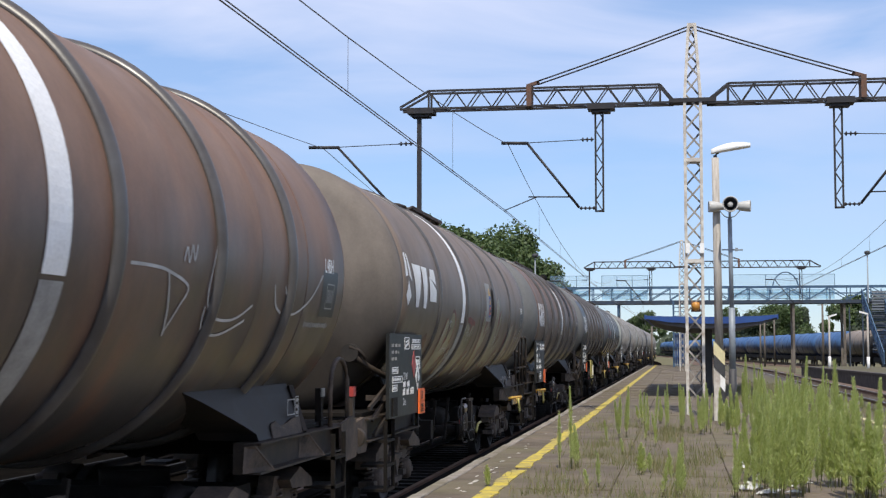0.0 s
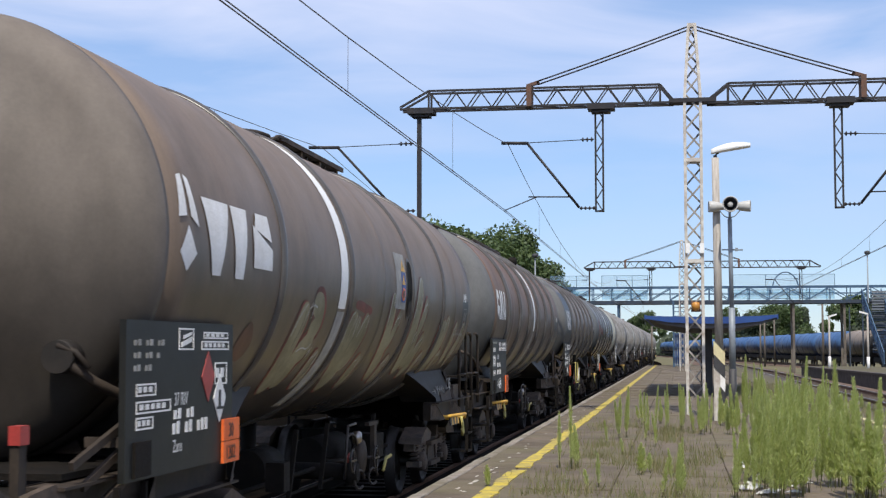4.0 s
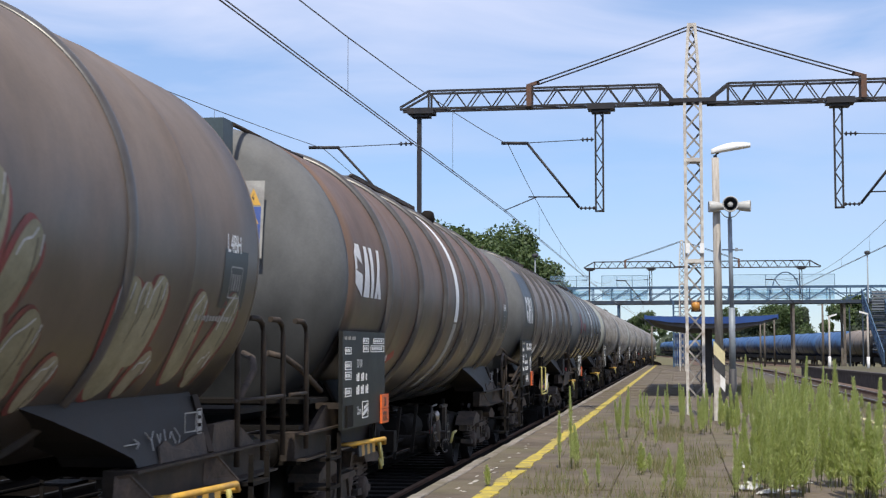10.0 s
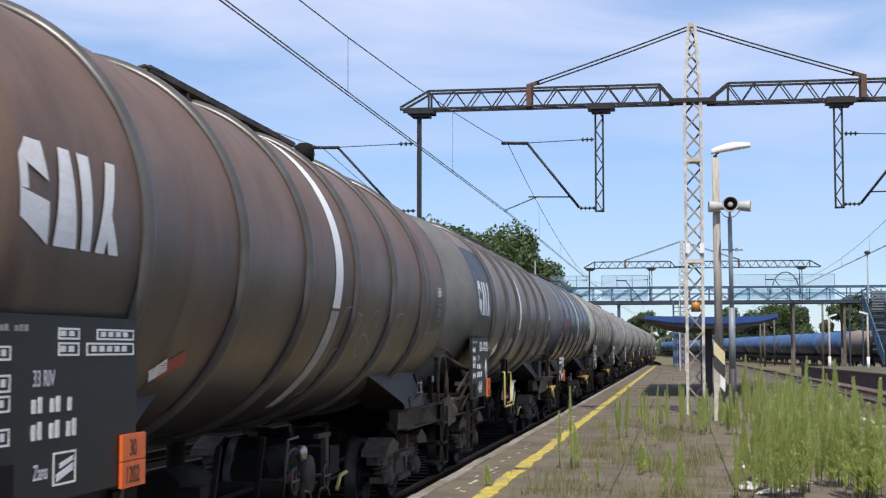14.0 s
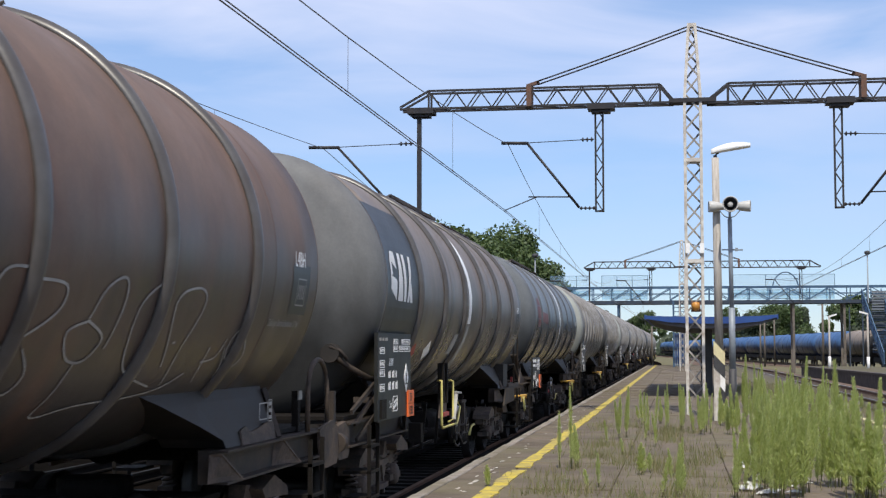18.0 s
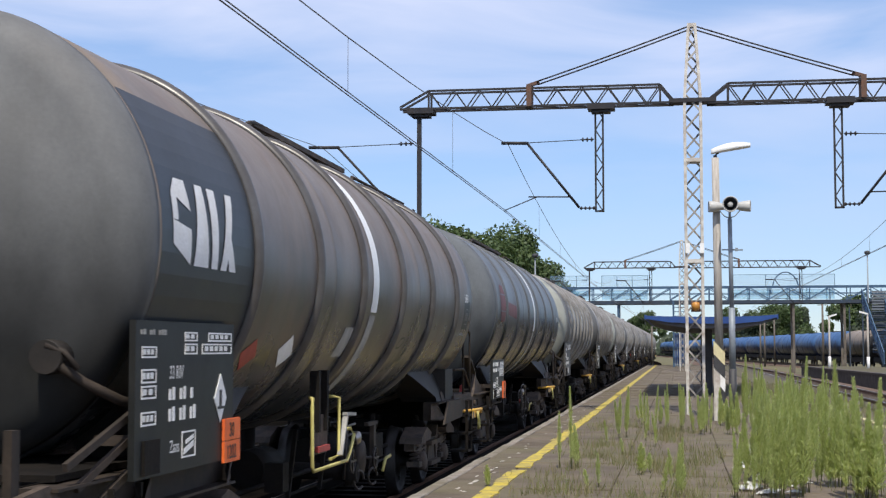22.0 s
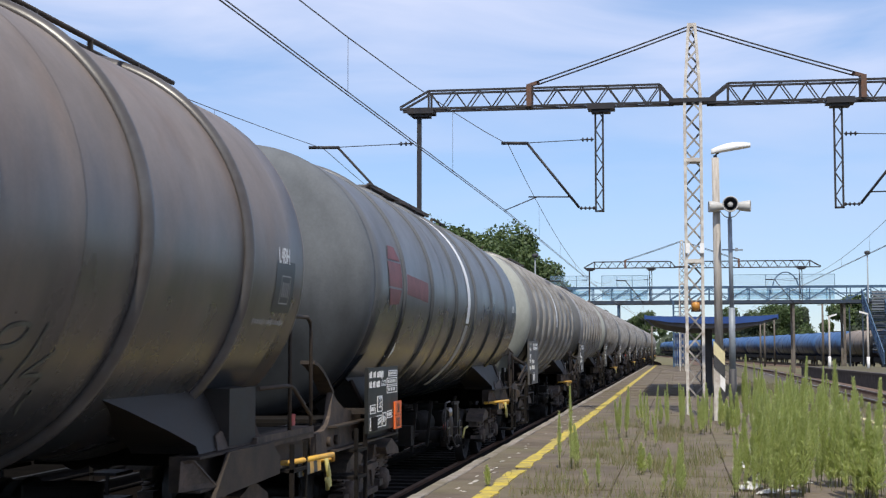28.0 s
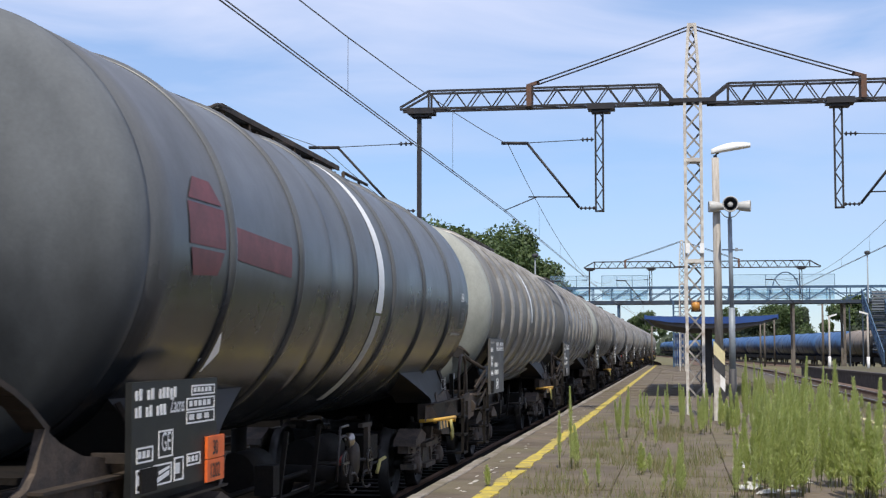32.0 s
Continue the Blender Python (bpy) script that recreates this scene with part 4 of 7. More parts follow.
def post_lamp(x, y, z, h, side, white=False, tall=False):
    """A slim lamp post with a small head on a short arm."""
    t = thing("street_lamp", "slim " + ("white-footed " if white else "grey ") + "lamp post with a small pale head", "street lamp", m=pose(x, y, z))
    bm = B()
    rod(bm, ((0, 0, 0), (0, 0, h)), 0.09, 10, 0.06)
    part("pole", bm, M_GALV if tall else M_POLE, t)
    if white:
        bm = B()
        rod(bm, ((0, 0, 0), (0, 0, 0.9)), 0.11, 10)
        part("painted_foot", bm, M_WHITE, t)
    bm = B()
    if tall:
        lathe(bm, ((0.0, 0.1), (0.08, 0.26), (0.3, 0.3), (0.4, 0.1), (0.42, 0.001)), (0, 0, h), 14, "z")
    else:
        bar(bm, (0, 0, h - 0.05), (side * 0.55, 0, h + 0.12), 0.22, 0.12)
    part("lamp_head", bm, M_LAMPWHITE if not tall else M_TAR, t)


def build_posts():
    post_lamp(11.25, 112, 0.5, 3.95, 1, True)
    post_lamp(13.3, 106, 0.5, 4.0, -1, True)
    post_lamp(-12.7, 130, -0.42, 10.6, 1, tall=True)
    post_lamp(18.05, 143, -0.42, 11.4, 1, tall=True)
    for x, y, h in ((10.8, 196, 6.0), (11.4, 197, 6.0), (13.2, 205, 7.0), (15.4, 160, 7.5), (-3.0, 170, 5.0)):
        t = thing("wooden_pole", "bare grey wooden pole beside the tracks", "pole", m=pose(x, y, -0.42))
        bm = B()
        rod(bm, ((0, 0, 0), (0, 0, h)), 0.14, 10, 0.1)
        part("shaft", bm, M_OLDPOLE, t)
        bm = B()
        bar(bm, (-0.5, 0, h - 0.4), (0.5, 0, h - 0.4), 0.08)
        part("cross_bar", bm, M_OLDPOLE, t)


# ---- trees ----
def tree(name, x, y, z, h, spread, seed, m=None, leaves=26000, size=0.22, label="broad leafy deciduous tree in full summer leaf"):
    m = m or M_LEAF
    rng = random.Random(seed)
    t = thing(name, label, "tree", m=pose(x, y, z))
    bm = B()
    rod(bm, [(0, 0, 0), (0.1, 0.05, h * 0.25), (0.05, -0.1, h * 0.5), (0.2, 0, h * 0.75)], 0.028 * h, 9, 0.01 * h)
    for k in range(9):
        a, z0 = rng.uniform(0, 6.28), h * rng.uniform(0.22, 0.6)
        r = spread * rng.uniform(0.4, 0.75)
        rod(bm, [(0, 0, z0), (math.cos(a) * r * 0.5, math.sin(a) * r * 0.5, z0 + h * 0.1), (math.cos(a) * r, math.sin(a) * r, z0 + h * 0.25)], 0.011 * h, 6, 0.003 * h)
    part("trunk", bm, M_BARK, t)
    lobes = [(Vector((rng.gauss(0, spread * 0.36), rng.gauss(0, spread * 0.36), h * rng.uniform(0.28, 0.86))), spread * rng.uniform(0.22, 0.42)) for _ in range(30)]
    verts, faces = [], []
    for _ in range(leaves):
        c, r = rng.choice(lobes)
        d = Vector((rng.gauss(0, 1), rng.gauss(0, 1), rng.gauss(0, 0.85))).normalized()
        p = c + d * r * (rng.random() ** 0.4) * rng.uniform(0.9, 1.1)
        if p.z < h * 0.12:
            continue
        u = Vector((rng.gauss(0, 1), rng.gauss(0, 1), rng.gauss(0, 1))).normalized()
        v = u.cross(d + Vector((0.01, 0.3, 0.2))).normalized()
        s = size * rng.uniform(0.6, 1.4)
        i = len(verts)
        verts += [p - u * s, p + v * s * 0.7, p + u * s, p - v * s * 0.7]
        faces.append((i, i + 1, i + 2, i + 3))
    me = bpy.data.meshes.new("crown")
    me.from_pydata(verts, [], faces)
    me.materials.append(m)
    shared("crown", me, t)
    return t


def build_trees():
    for i, (x, y, h, sp) in enumerate(((-25.5, 165, 17.6, 7.5), (-21.0, 168, 17.4, 6.5), (-17.5, 172, 15.0, 5.4), (-32, 168, 16, 7), (-15.6, 176, 11.2, 3.4))):
        tree("tree", x, y, -0.42, h, sp, 20 + i)
    for i, (x, y, h, sp) in enumerate(((18.9, 313, 12.1, 7.4), (24.6, 317, 12.2, 4.2), (21.6, 322, 11.6, 5.2), (15.5, 306, 9.4, 5.0), (28.5, 240, 12.0, 4.4), (33.0, 236, 10.8, 5.5), (39, 238, 12, 6), (28.2, 232, 6.0, 3.0), (-9.2, 402, 13.4, 4.8), (-12.0, 409, 11.0, 3.6), (9, 390, 8, 5.5), (15, 392, 8.5, 6), (46, 245, 12, 7))):
        tree("tree", x, y, -0.42, h, sp, 40 + i, M_LEAFDARK if i % 2 else M_LEAF)
    bm = B()
    rng = random.Random(77)
    verts, faces = [], []
    for _ in range(26000):
        x = rng.uniform(-380, 420)
        y = 430 + rng.uniform(0, 60)
        hh = 7 + 4 * noise.noise(Vector((x * 0.03, 0, 0))) + 2 * noise.noise(Vector((x * 0.15, 3, 0)))
        z = rng.uniform(-0.4, 1) ** 1 * hh
        s = rng.uniform(0.5, 1.1)
        u = Vector((rng.gauss(0, 1), rng.gauss(0, 1), rng.gauss(0, 1))).normalized()
        v = u.orthogonal().normalized()
        p = Vector((x, y, max(0, z)))
        i = len(verts)
        verts += [p - u * s, p + v * s, p + u * s, p - v * s]
        faces.append((i, i + 1, i + 2, i + 3))
    me = bpy.data.meshes.new("far_woods")
    me.from_pydata(verts, [], faces)
    me.materials.append(M_LEAFDARK)
    tagged(new("far_woods", me), "distant dark green belt of trees", "woods", kind="stuff")
    bm.free()


# ---- weeds ----
def weed_meshes(seed, h, stems, width=0.05, girth=1.0):
    """Slim upright stems, each a foxtail of narrow leaves: bare at the foot, full in the middle, pointed at the tip."""
    rng = random.Random(seed)
    stem = B()
    verts, faces = [], []
    for s in range(stems):
        a, lean = rng.uniform(0, 6.28), rng.uniform(0.0, 0.07)
        base = Vector((rng.uniform(-width, width), rng.uniform(-width, width), 0))
        hh = h * (1.0 if s == 0 else rng.uniform(0.5, 0.9))
        top = base + Vector((math.cos(a) * lean, math.sin(a) * lean, hh))
        rod(stem, (base, base.lerp(top, 0.5) + Vector((0.01, 0.01, 0)), top), 0.006, 4, 0.002)
        n = int(780 * hh)
        for k in range(n):
            u = rng.uniform(0.06, 1.0) ** 0.68
            p = base.lerp(top, u)
            b = rng.uniform(0, 6.28)
            full = 0.3 + 0.7 * math.sin(math.pi * min(1, 0.04 + u * 0.86))
            ln = 0.088 * girth * full * (1.05 - 0.35 * u) * rng.uniform(0.6, 1.3)
            d = Vector((math.cos(b), math.sin(b), rng.uniform(0.5, 1.7) + 0.9 * u)).normalized()
            w = d.cross(Vector((0, 0, 1))).normalized() * ln * 0.06
            i = len(verts)
            tip = p + d * ln + Vector((0, 0, -0.16 * ln))
            m = p + d * ln * 0.5
            verts += [p, m + w, tip, m - w]
            faces.append((i, i + 1, i + 2, i + 3))
    me = bpy.data.meshes.new("leaves")
    me.from_pydata(verts, [], faces)
    me.materials.append(M_WEED)
    return mesh_of("stem", stem, M_WEEDSTEM), me


def build_weeds():
    """Candle-like plumes in clumps, thick to one side of the lamp post, thin elsewhere."""
    heights = (1.6, 1.4, 1.2, 1.02, 0.84, 0.64, 0.45, 0.28)
    kinds = [[weed_meshes(k * 3 + j, h, (1, 2, 4)[j], 0.03 + 0.04 * j, 0.95 + 0.25 * j) for j in range(3)] for k, h in enumerate(heights)]
    rng = random.Random(12)
    spots = [(-1.53, 20.97, 1.15), (-0.05, 17.2, 0.67), (-0.2, 31.5, 1.1), (-1.05, 28.4, 0.95), (-0.58, 29.4, 0.92), (0.04, 30.5, 1.1), (0.28, 31.6, 0.87), (0.48, 29.6, 0.81), (1.58, 34.8, 1.29), (1.66, 31.8, 1.25), (1.56, 26.3, 1.03), (1.65, 24.9, 1.17)]
    spots += [(2.36, 29.9, 1.43), (1.35, 17.4, 1.0), (1.18, 17.4, 1.1), (1.54, 18.1, 1.07), (2.87, 30.0, 1.22), (1.78, 18.9, 0.89), (2.3, 22.6, 1.06), (2.08, 18.9, 1.28), (2.01, 17.5, 1.24), (2.16, 17.6, 0.93), (2.29, 17.6, 0.69), (1.08, 19.6, 1.1), (1.05, 17.4, 1.1), (0.63, 17.3, 0.54), (0.79, 19.5, 0.69), (0.83, 17.3, 0.61), (1.59, 21.5, 1.09), (2.0, 22.6, 0.93), (1.01, 33.4, 0.67), (1.1, 29.7, 0.81)]
    # companions that fill each clump
    for x, y, h in list(spots):
        for _ in range(2 if x > 0.9 else 1):
            spots.append((x + rng.gauss(0, 0.12), y + rng.gauss(0, 0.5), h * rng.uniform(0.45, 0.95)))
    for _ in range(22):
        y = rng.uniform(22, 36)
        spots.append((rng.uniform(1.3, 1.9) + (y - 22) * 0.07, y, rng.uniform(0.5, 1.1)))
    for _ in range(15):
        y = rng.uniform(27.5, 36)
        spots.append((rng.uniform(-0.9, 0.75), y, rng.uniform(0.45, 1.0)))
    for _ in range(34):
        spots.append((rng.uniform(2.2, 5.4), rng.uniform(33, 60), rng.uniform(0.25, 0.6)))
    for _ in range(22):
        y = rng.uniform(17.0, 25)
        spots.append((rng.uniform(0.75, 1.2) + (y - 17) * 0.08, y, rng.uniform(0.3, 0.75)))
    for x, y, h in ((-1.45, 21.3, 0.6), (-1.6, 21.8, 0.5), (-1.0, 18.2, 0.5), (-1.1, 17.8, 0.35), (-0.55, 20.2, 0.45), (-0.5, 20.6, 0.35), (-0.18, 17.1, 0.4), (0.0, 18.4, 0.6), (-2.35, 18.2, 0.28), (-0.9, 24.0, 0.3), (-1.3, 26.5, 0.45), (-0.4, 26.0, 0.4), (-1.75, 24.6, 0.28), (-0.12, 19.2, 0.5)):
        spots.append((x, y, h))
    for x, y, h in spots:
        k = min(range(8), key=lambda i: abs(heights[i] - h * (1.18 if x > 0.9 else 1.0)))
        stem, leaves = kinds[k][rng.choice((0, 1, 2, 2)) if x > 0.9 else rng.choice((0, 0, 1))]
        t = thing("weed", "tall narrow-leaved green weed growing from the platform joints", "weed", "weeds on the platform", m=pose(x, y, PLAT_Z - 0.03, rng.uniform(-4, 4), rng.uniform(-4, 4), rng.uniform(0, 360)))
        shared("stem", stem, t)
        shared("leaves", leaves, t)
    # low dry grass in the joints
    verts, faces = [], []
    for _ in range(9000):
        y = 15.5 + 26 * rng.random() ** 1.5
        x = rng.uniform(-2.1, 4.4)
        if rng.random() < 0.2:
            if rng.random() < 0.35:
                x = EDGE_L + 0.79 + 1.5 * round((x - EDGE_L - 0.79) / 1.5) + rng.gauss(0, 0.035)
            else:
                y = 2 * round(y / 2) + rng.gauss(0, 0.04)
            if noise.noise(Vector((x * 0.8, y * 0.5, 7))) < -0.1:
                continue
        elif noise.noise(Vector((x * 1.3, y * 0.6, 1))) < 0.12 and rng.random() > 0.12:
            continue
        h = rng.uniform(0.03, 0.16)
        a = rng.uniform(0, 6.28)
        d = Vector((math.cos(a), math.sin(a), 0)) * 0.006
        tip = Vector((x + rng.uniform(-0.06, 0.06), y + rng.uniform(-0.06, 0.06), PLAT_Z + h))
        i = len(verts)
        verts += [Vector((x, y, PLAT_Z - 0.02)) - d, Vector((x, y, PLAT_Z - 0.02)) + d, tip]
        faces.append((i, i + 1, i + 2))
    for _ in range(46):
        cy = 16.8 + 16 * rng.random() ** 1.3
        cx = rng.uniform(-1.75, 0.6)
        for _ in range(rng.randint(30, 110)):
            x, y = cx + rng.gauss(0, 0.13), cy + rng.gauss(0, 0.25)
            a, h = rng.uniform(0, 6.28), rng.uniform(0.06, 0.26)
            d = Vector((math.cos(a), math.sin(a), 0)) * 0.005
            i = len(verts)
            verts += [Vector((x, y, PLAT_Z - 0.02)) - d, Vector((x, y, PLAT_Z - 0.02)) + d, Vector((x + rng.gauss(0, 0.05), y + rng.gauss(0, 0.05), PLAT_Z + h))]
            faces.append((i, i + 1, i + 2))
    for _ in range(9000):
        y = 22 + 48 * rng.random() ** 1.3
        x = rng.uniform(1.9, 5.6)
        if noise.noise(Vector((x * 0.9, y * 0.4, 3))) < -0.12:
            continue
        h = rng.uniform(0.06, 0.3)
        a = rng.uniform(0, 6.28)
        d = Vector((math.cos(a), math.sin(a), 0)) * 0.009
        tip = Vector((x + rng.uniform(-0.1, 0.1), y + rng.uniform(-0.1, 0.1), PLAT_Z + h))
        i = len(verts)
        verts += [Vector((x, y, PLAT_Z - 0.02)) - d, Vector((x, y, PLAT_Z - 0.02)) + d, tip]
        faces.append((i, i + 1, i + 2))
    me = bpy.data.meshes.new("dry_grass")
    me.from_pydata(verts, [], faces)
    me.materials.append(leaf_mat("straw_blade", (0.30, 0.25, 0.14), (0.16, 0.20, 0.06)))
    tagged(new("dry_grass", me), "short straw-coloured grass in the platform joints", "grass", kind="stuff")
    # scraps of white litter among the weeds
    for k in range(54):
        y = rng.uniform(17.6, 28.5)
        x = 0.7 + (y - 17.2) * 0.05 + rng.uniform(0.0, 0.75)
        bm = B()
        c = [bm.verts.new((rng.uniform(0.05, 0.21) * math.cos(a), rng.uniform(0.05, 0.21) * math.sin(a), rng.uniform(0, 0.035))) for a in [i * math.pi / 3 for i in range(6)]]
        mid = bm.verts.new((0, 0, 0.045))
        for i in range(6):
            bm.faces.new((c[i], c[(i + 1) % 6], mid))
        bmesh.ops.solidify(bm, geom=bm.faces[:], thickness=0.004)
        ob = tagged(part("paper_scrap", bm, M_WHITE), "crumpled white scrap of paper lying on the platform", "litter", "litter on the platform")
        ob.matrix_basis = pose(x, y, PLAT_Z + 0.002, 0, 0, rng.uniform(0, 360))


# ---- tank wagons ----
def on_tank(y, s, lift=0.004):
    """Point on the tank's platform side: y along the wagon, s metres of arc above its middle."""
    a = s / TANK_R
    return Vector(((TANK_R + lift) * math.cos(a), y, TANK_Z + (TANK_R + lift) * math.sin(a)))


def patch(bm, quad, n=6, lift=0.004):
    """A marking on the tank from four (y, s) corners."""
    (a, b, c, d) = [Vector(q).to_3d() for q in quad]
    g = [[bm.verts.new(on_tank(*((a.lerp(b, i / n)).lerp(d.lerp(c, i / n), j / n)).to_2d(), lift)) for i in range(n + 1)] for j in range(n + 1)]
    for j in range(n):
        for i in range(n):
            bm.faces.new((g[j][i], g[j][i + 1], g[j + 1][i + 1], g[j + 1][i]))


def stroke(bm, pts, w, lift=0.005):
    """A sprayed line on the tank through (y, s) points."""
    fine = []
    for p, q in zip(pts, pts[1:]):
        for k in range(5):
            fine.append(Vector(p).lerp(Vector(q), k / 5))
    fine.append(Vector(pts[-1]))
    prev = None
    for i, p in enumerate(fine):
        d = (fine[min(i + 1, len(fine) - 1)] - fine[max(i - 1, 0)]).normalized()
        nrm = Vector((-d.y, d.x)) * w / 2
        pair = (bm.verts.new(on_tank(*(p + nrm), lift)), bm.verts.new(on_tank(*(p - nrm), lift)))
        if prev:
            bm.faces.new((prev[0], prev[1], pair[1], pair[0]))
        prev = pair


def brush(bm, pts, wide, lift):
    """A fat sprayed stroke with round ends along (y, s) points on the tank."""
    fine = [Vector(p) for p in curve_pts(pts, 7)]
    prev = None
    for i, p in enumerate(fine):
        t = i / (len(fine) - 1)
        d = (fine[min(i + 1, len(fine) - 1)] - fine[max(i - 1, 0)]).normalized()
        h = wide / 2 * max(0.06, 1 - abs(2 * t - 1) ** 4) ** 0.5
        side = Vector((-d.y, d.x)) * h
        row = [bm.verts.new(on_tank(*(p + side * u), lift)) for u in (-1, -0.33, 0.33, 1)]
        if prev:
            for k in range(3):
                bm.faces.new((prev[k], prev[k + 1], row[k + 1], row[k]))
        prev = row


def curve_pts(pts, n=6):
    """Rounds a polyline into a flowing one (Catmull-Rom)."""
    out = []
    P = [Vector(p) for p in pts]
    for i in range(len(P) - 1):
        a, b, c, d = P[max(i - 1, 0)], P[i], P[i + 1], P[min(i + 2, len(P) - 1)]
        for k in range(n):
            t = k / n
            out.append(0.5 * ((2 * b) + (c - a) * t + (2 * a - 5 * b + 4 * c - d) * t * t + (3 * b - a - 3 * c + d) * t ** 3))
    out.append(P[-1])
    return [tuple(p) for p in out]


def flat_word(text, h, y, z, x, parent, material, name="lettering", narrow=0.8):
    vs, fs = letters(text, h)
    me = bpy.data.meshes.new(name)
    me.from_pydata([(x + v[2], y + v[0] * narrow, z + v[1]) for v in vs], [], fs)
    me.materials.append(material)
    return shared(name, me, parent)


def tank_word(text, h, y, s, parent, material, narrow=0.8):
    vs, fs = letters(text, h)
    me = bpy.data.meshes.new("lettering")
    me.from_pydata([on_tank(y + v[0] * narrow, s + v[1], 0.005 + v[2]) for v in vs], [], fs)
    me.materials.append(material)
    return shared("lettering", me, parent)


def plate_bars(bm, x, rows):
    """Small bars standing for marks that cannot be read: (y0, z0, width, height)."""
    for y, z, w, h in rows:
        box(bm, x, x + 0.004, y, y + w, z, z + h)


def frame_mark(bm, x, y, z, w, h, t=0.014):
    box(bm, x, x + 0.004, y, y + w, z, z + t)
    box(bm, x, x + 0.004, y, y + w, z + h - t, z + h)
    box(bm, x, x + 0.004, y, y + t, z + t, z + h - t)
    box(bm, x, x + 0.004, y + w - t, y + w, z + t, z + h - t)


def diamond(bm, x, y, z, r, t=0.005):
    poly(bm, [(x, y - r * 0.8, z), (x, y, z - r), (x, y + r * 0.8, z), (x, y, z + r)], t, (1, 0, 0))


PROTO = {}


def bogie_protos():
    # wheelset
    bm = B()
    rod(bm, ((-1.02, 0, 0), (1.02, 0, 0)), 0.08, 12)
    for s in (-1, 1):
        prof = [(s * 0.68, 0.09), (s * 0.68, 0.49), (s * 0.71, 0.47), (s * 0.815, 0.455), (s * 0.815, 0.39), (s * 0.775, 0.37), (s * 0.75, 0.2), (s * 0.80, 0.17), (s * 0.82, 0.09)]
        lathe(bm, prof, (0, 0, 0), 28, "x")
    for s in (-1, 1):
        for k in range(6):
            a = k * math.pi / 3
            box(bm, s * 0.765, s * 0.785, 0.28 * math.cos(a) - 0.03, 0.28 * math.cos(a) + 0.03, 0.28 * math.sin(a) - 0.03, 0.28 * math.sin(a) + 0.03)
    PROTO["wheelset"] = mesh_of("wheelset", bm, M_STEEL)
    # side frame
    bm = B()
    out = [(-1.32, 0.62), (-1.32, 0.80), (-0.55, 0.88), (-0.45, 0.72), (0.45, 0.72), (0.55, 0.88), (1.32, 0.80), (1.32, 0.62), (0.6, 0.55), (0.42, 0.34), (-0.42, 0.34), (-0.6, 0.55)]
    poly(bm, [(0.94, y, z) for y, z in out], 0.14, (1, 0, 0))
    box(bm, 0.98, 1.16, -0.38, 0.38, 0.36, 0.42)
    box(bm, 0.98, 1.16, -0.38, 0.38, 0.64, 0.7)
    PROTO["side_frame"] = mesh_of("side_frame", bm, M_BOGIE)
    bm = B()
    poly(bm, [(0.9, y, z) for y, z in ((0.62, 0.84), (0.98, 0.93), (1.38, 0.8), (1.42, 0.72), (0.7, 0.76))], 0.3, (1, 0, 0))
    PROTO["frame_cover"] = mesh_of("frame_cover", bm, M_BOGIE)
    bm = B()
    poly(bm, [(0.9, -y, z) for y, z in ((0.62, 0.84), (0.98, 0.93), (1.38, 0.8), (1.42, 0.72), (0.7, 0.76))], 0.3, (1, 0, 0))
    PROTO["rear_cover"] = mesh_of("frame_cover", bm, M_BOGIE)
    # axle box with springs
    bm = B()
    lathe(bm, ((0.0, 0.13), (0.16, 0.13), (0.19, 0.10), (0.19, 0.0)), (0.98, 0, 0.46), 14, "x")
    box(bm, 0.96, 1.14, -0.33, 0.33, 0.40, 0.47)
    PROTO["axle_box"] = mesh_of("axle_box", bm, M_BOGIE)
    bm = B()
    rod(bm, [(1.05 + 0.062 * math.cos(k * math.pi / 5), 0.062 * math.sin(k * math.pi / 5), 0.48 + 0.0055 * k) for k in range(51)], 0.014, 5)
    PROTO["coil_spring"] = mesh_of("coil_spring", bm, M_BOGIE)
    bm = B()
    box(bm, -0.95, 0.95, -0.25, 0.25, 0.45, 0.85)
    lathe(bm, ((0.85, 0.3), (0.98, 0.3)), (0, 0, 0), 16, "z")
    PROTO["bolster"] = mesh_of("bolster", bm, M_BLACK)
    bm = B()
    for y in (-0.42, 0.42):
        poly(bm, [(0.62, y - 0.04, 0.3), (0.62, y + 0.04, 0.3), (0.62, y + 0.06, 0.66), (0.62, y - 0.06, 0.66)], 0.2, (1, 0, 0))
        bar(bm, (1.08, y, 0.28), (1.08, y * 0.6, 0.7), 0.05)
    bar(bm, (0.72, -0.42, 0.34), (0.72, 0.42, 0.34), 0.06)
    PROTO["brake_rigging"] = mesh_of("brake_rigging", bm, M_BOGIE)
    # buffer
    bm = B()
    lathe(bm, ((0.0, 0.0), (0.0, 0.18), (0.02, 0.215), (0.045, 0.215), (0.05, 0.07), (0.24, 0.075), (0.25, 0.12), (0.52, 0.13), (0.53, 0.17), (0.62, 0.17)), (0, 0, 0), 20)
    PROTO["buffer"] = mesh_of("buffer", bm, M_BLACK)


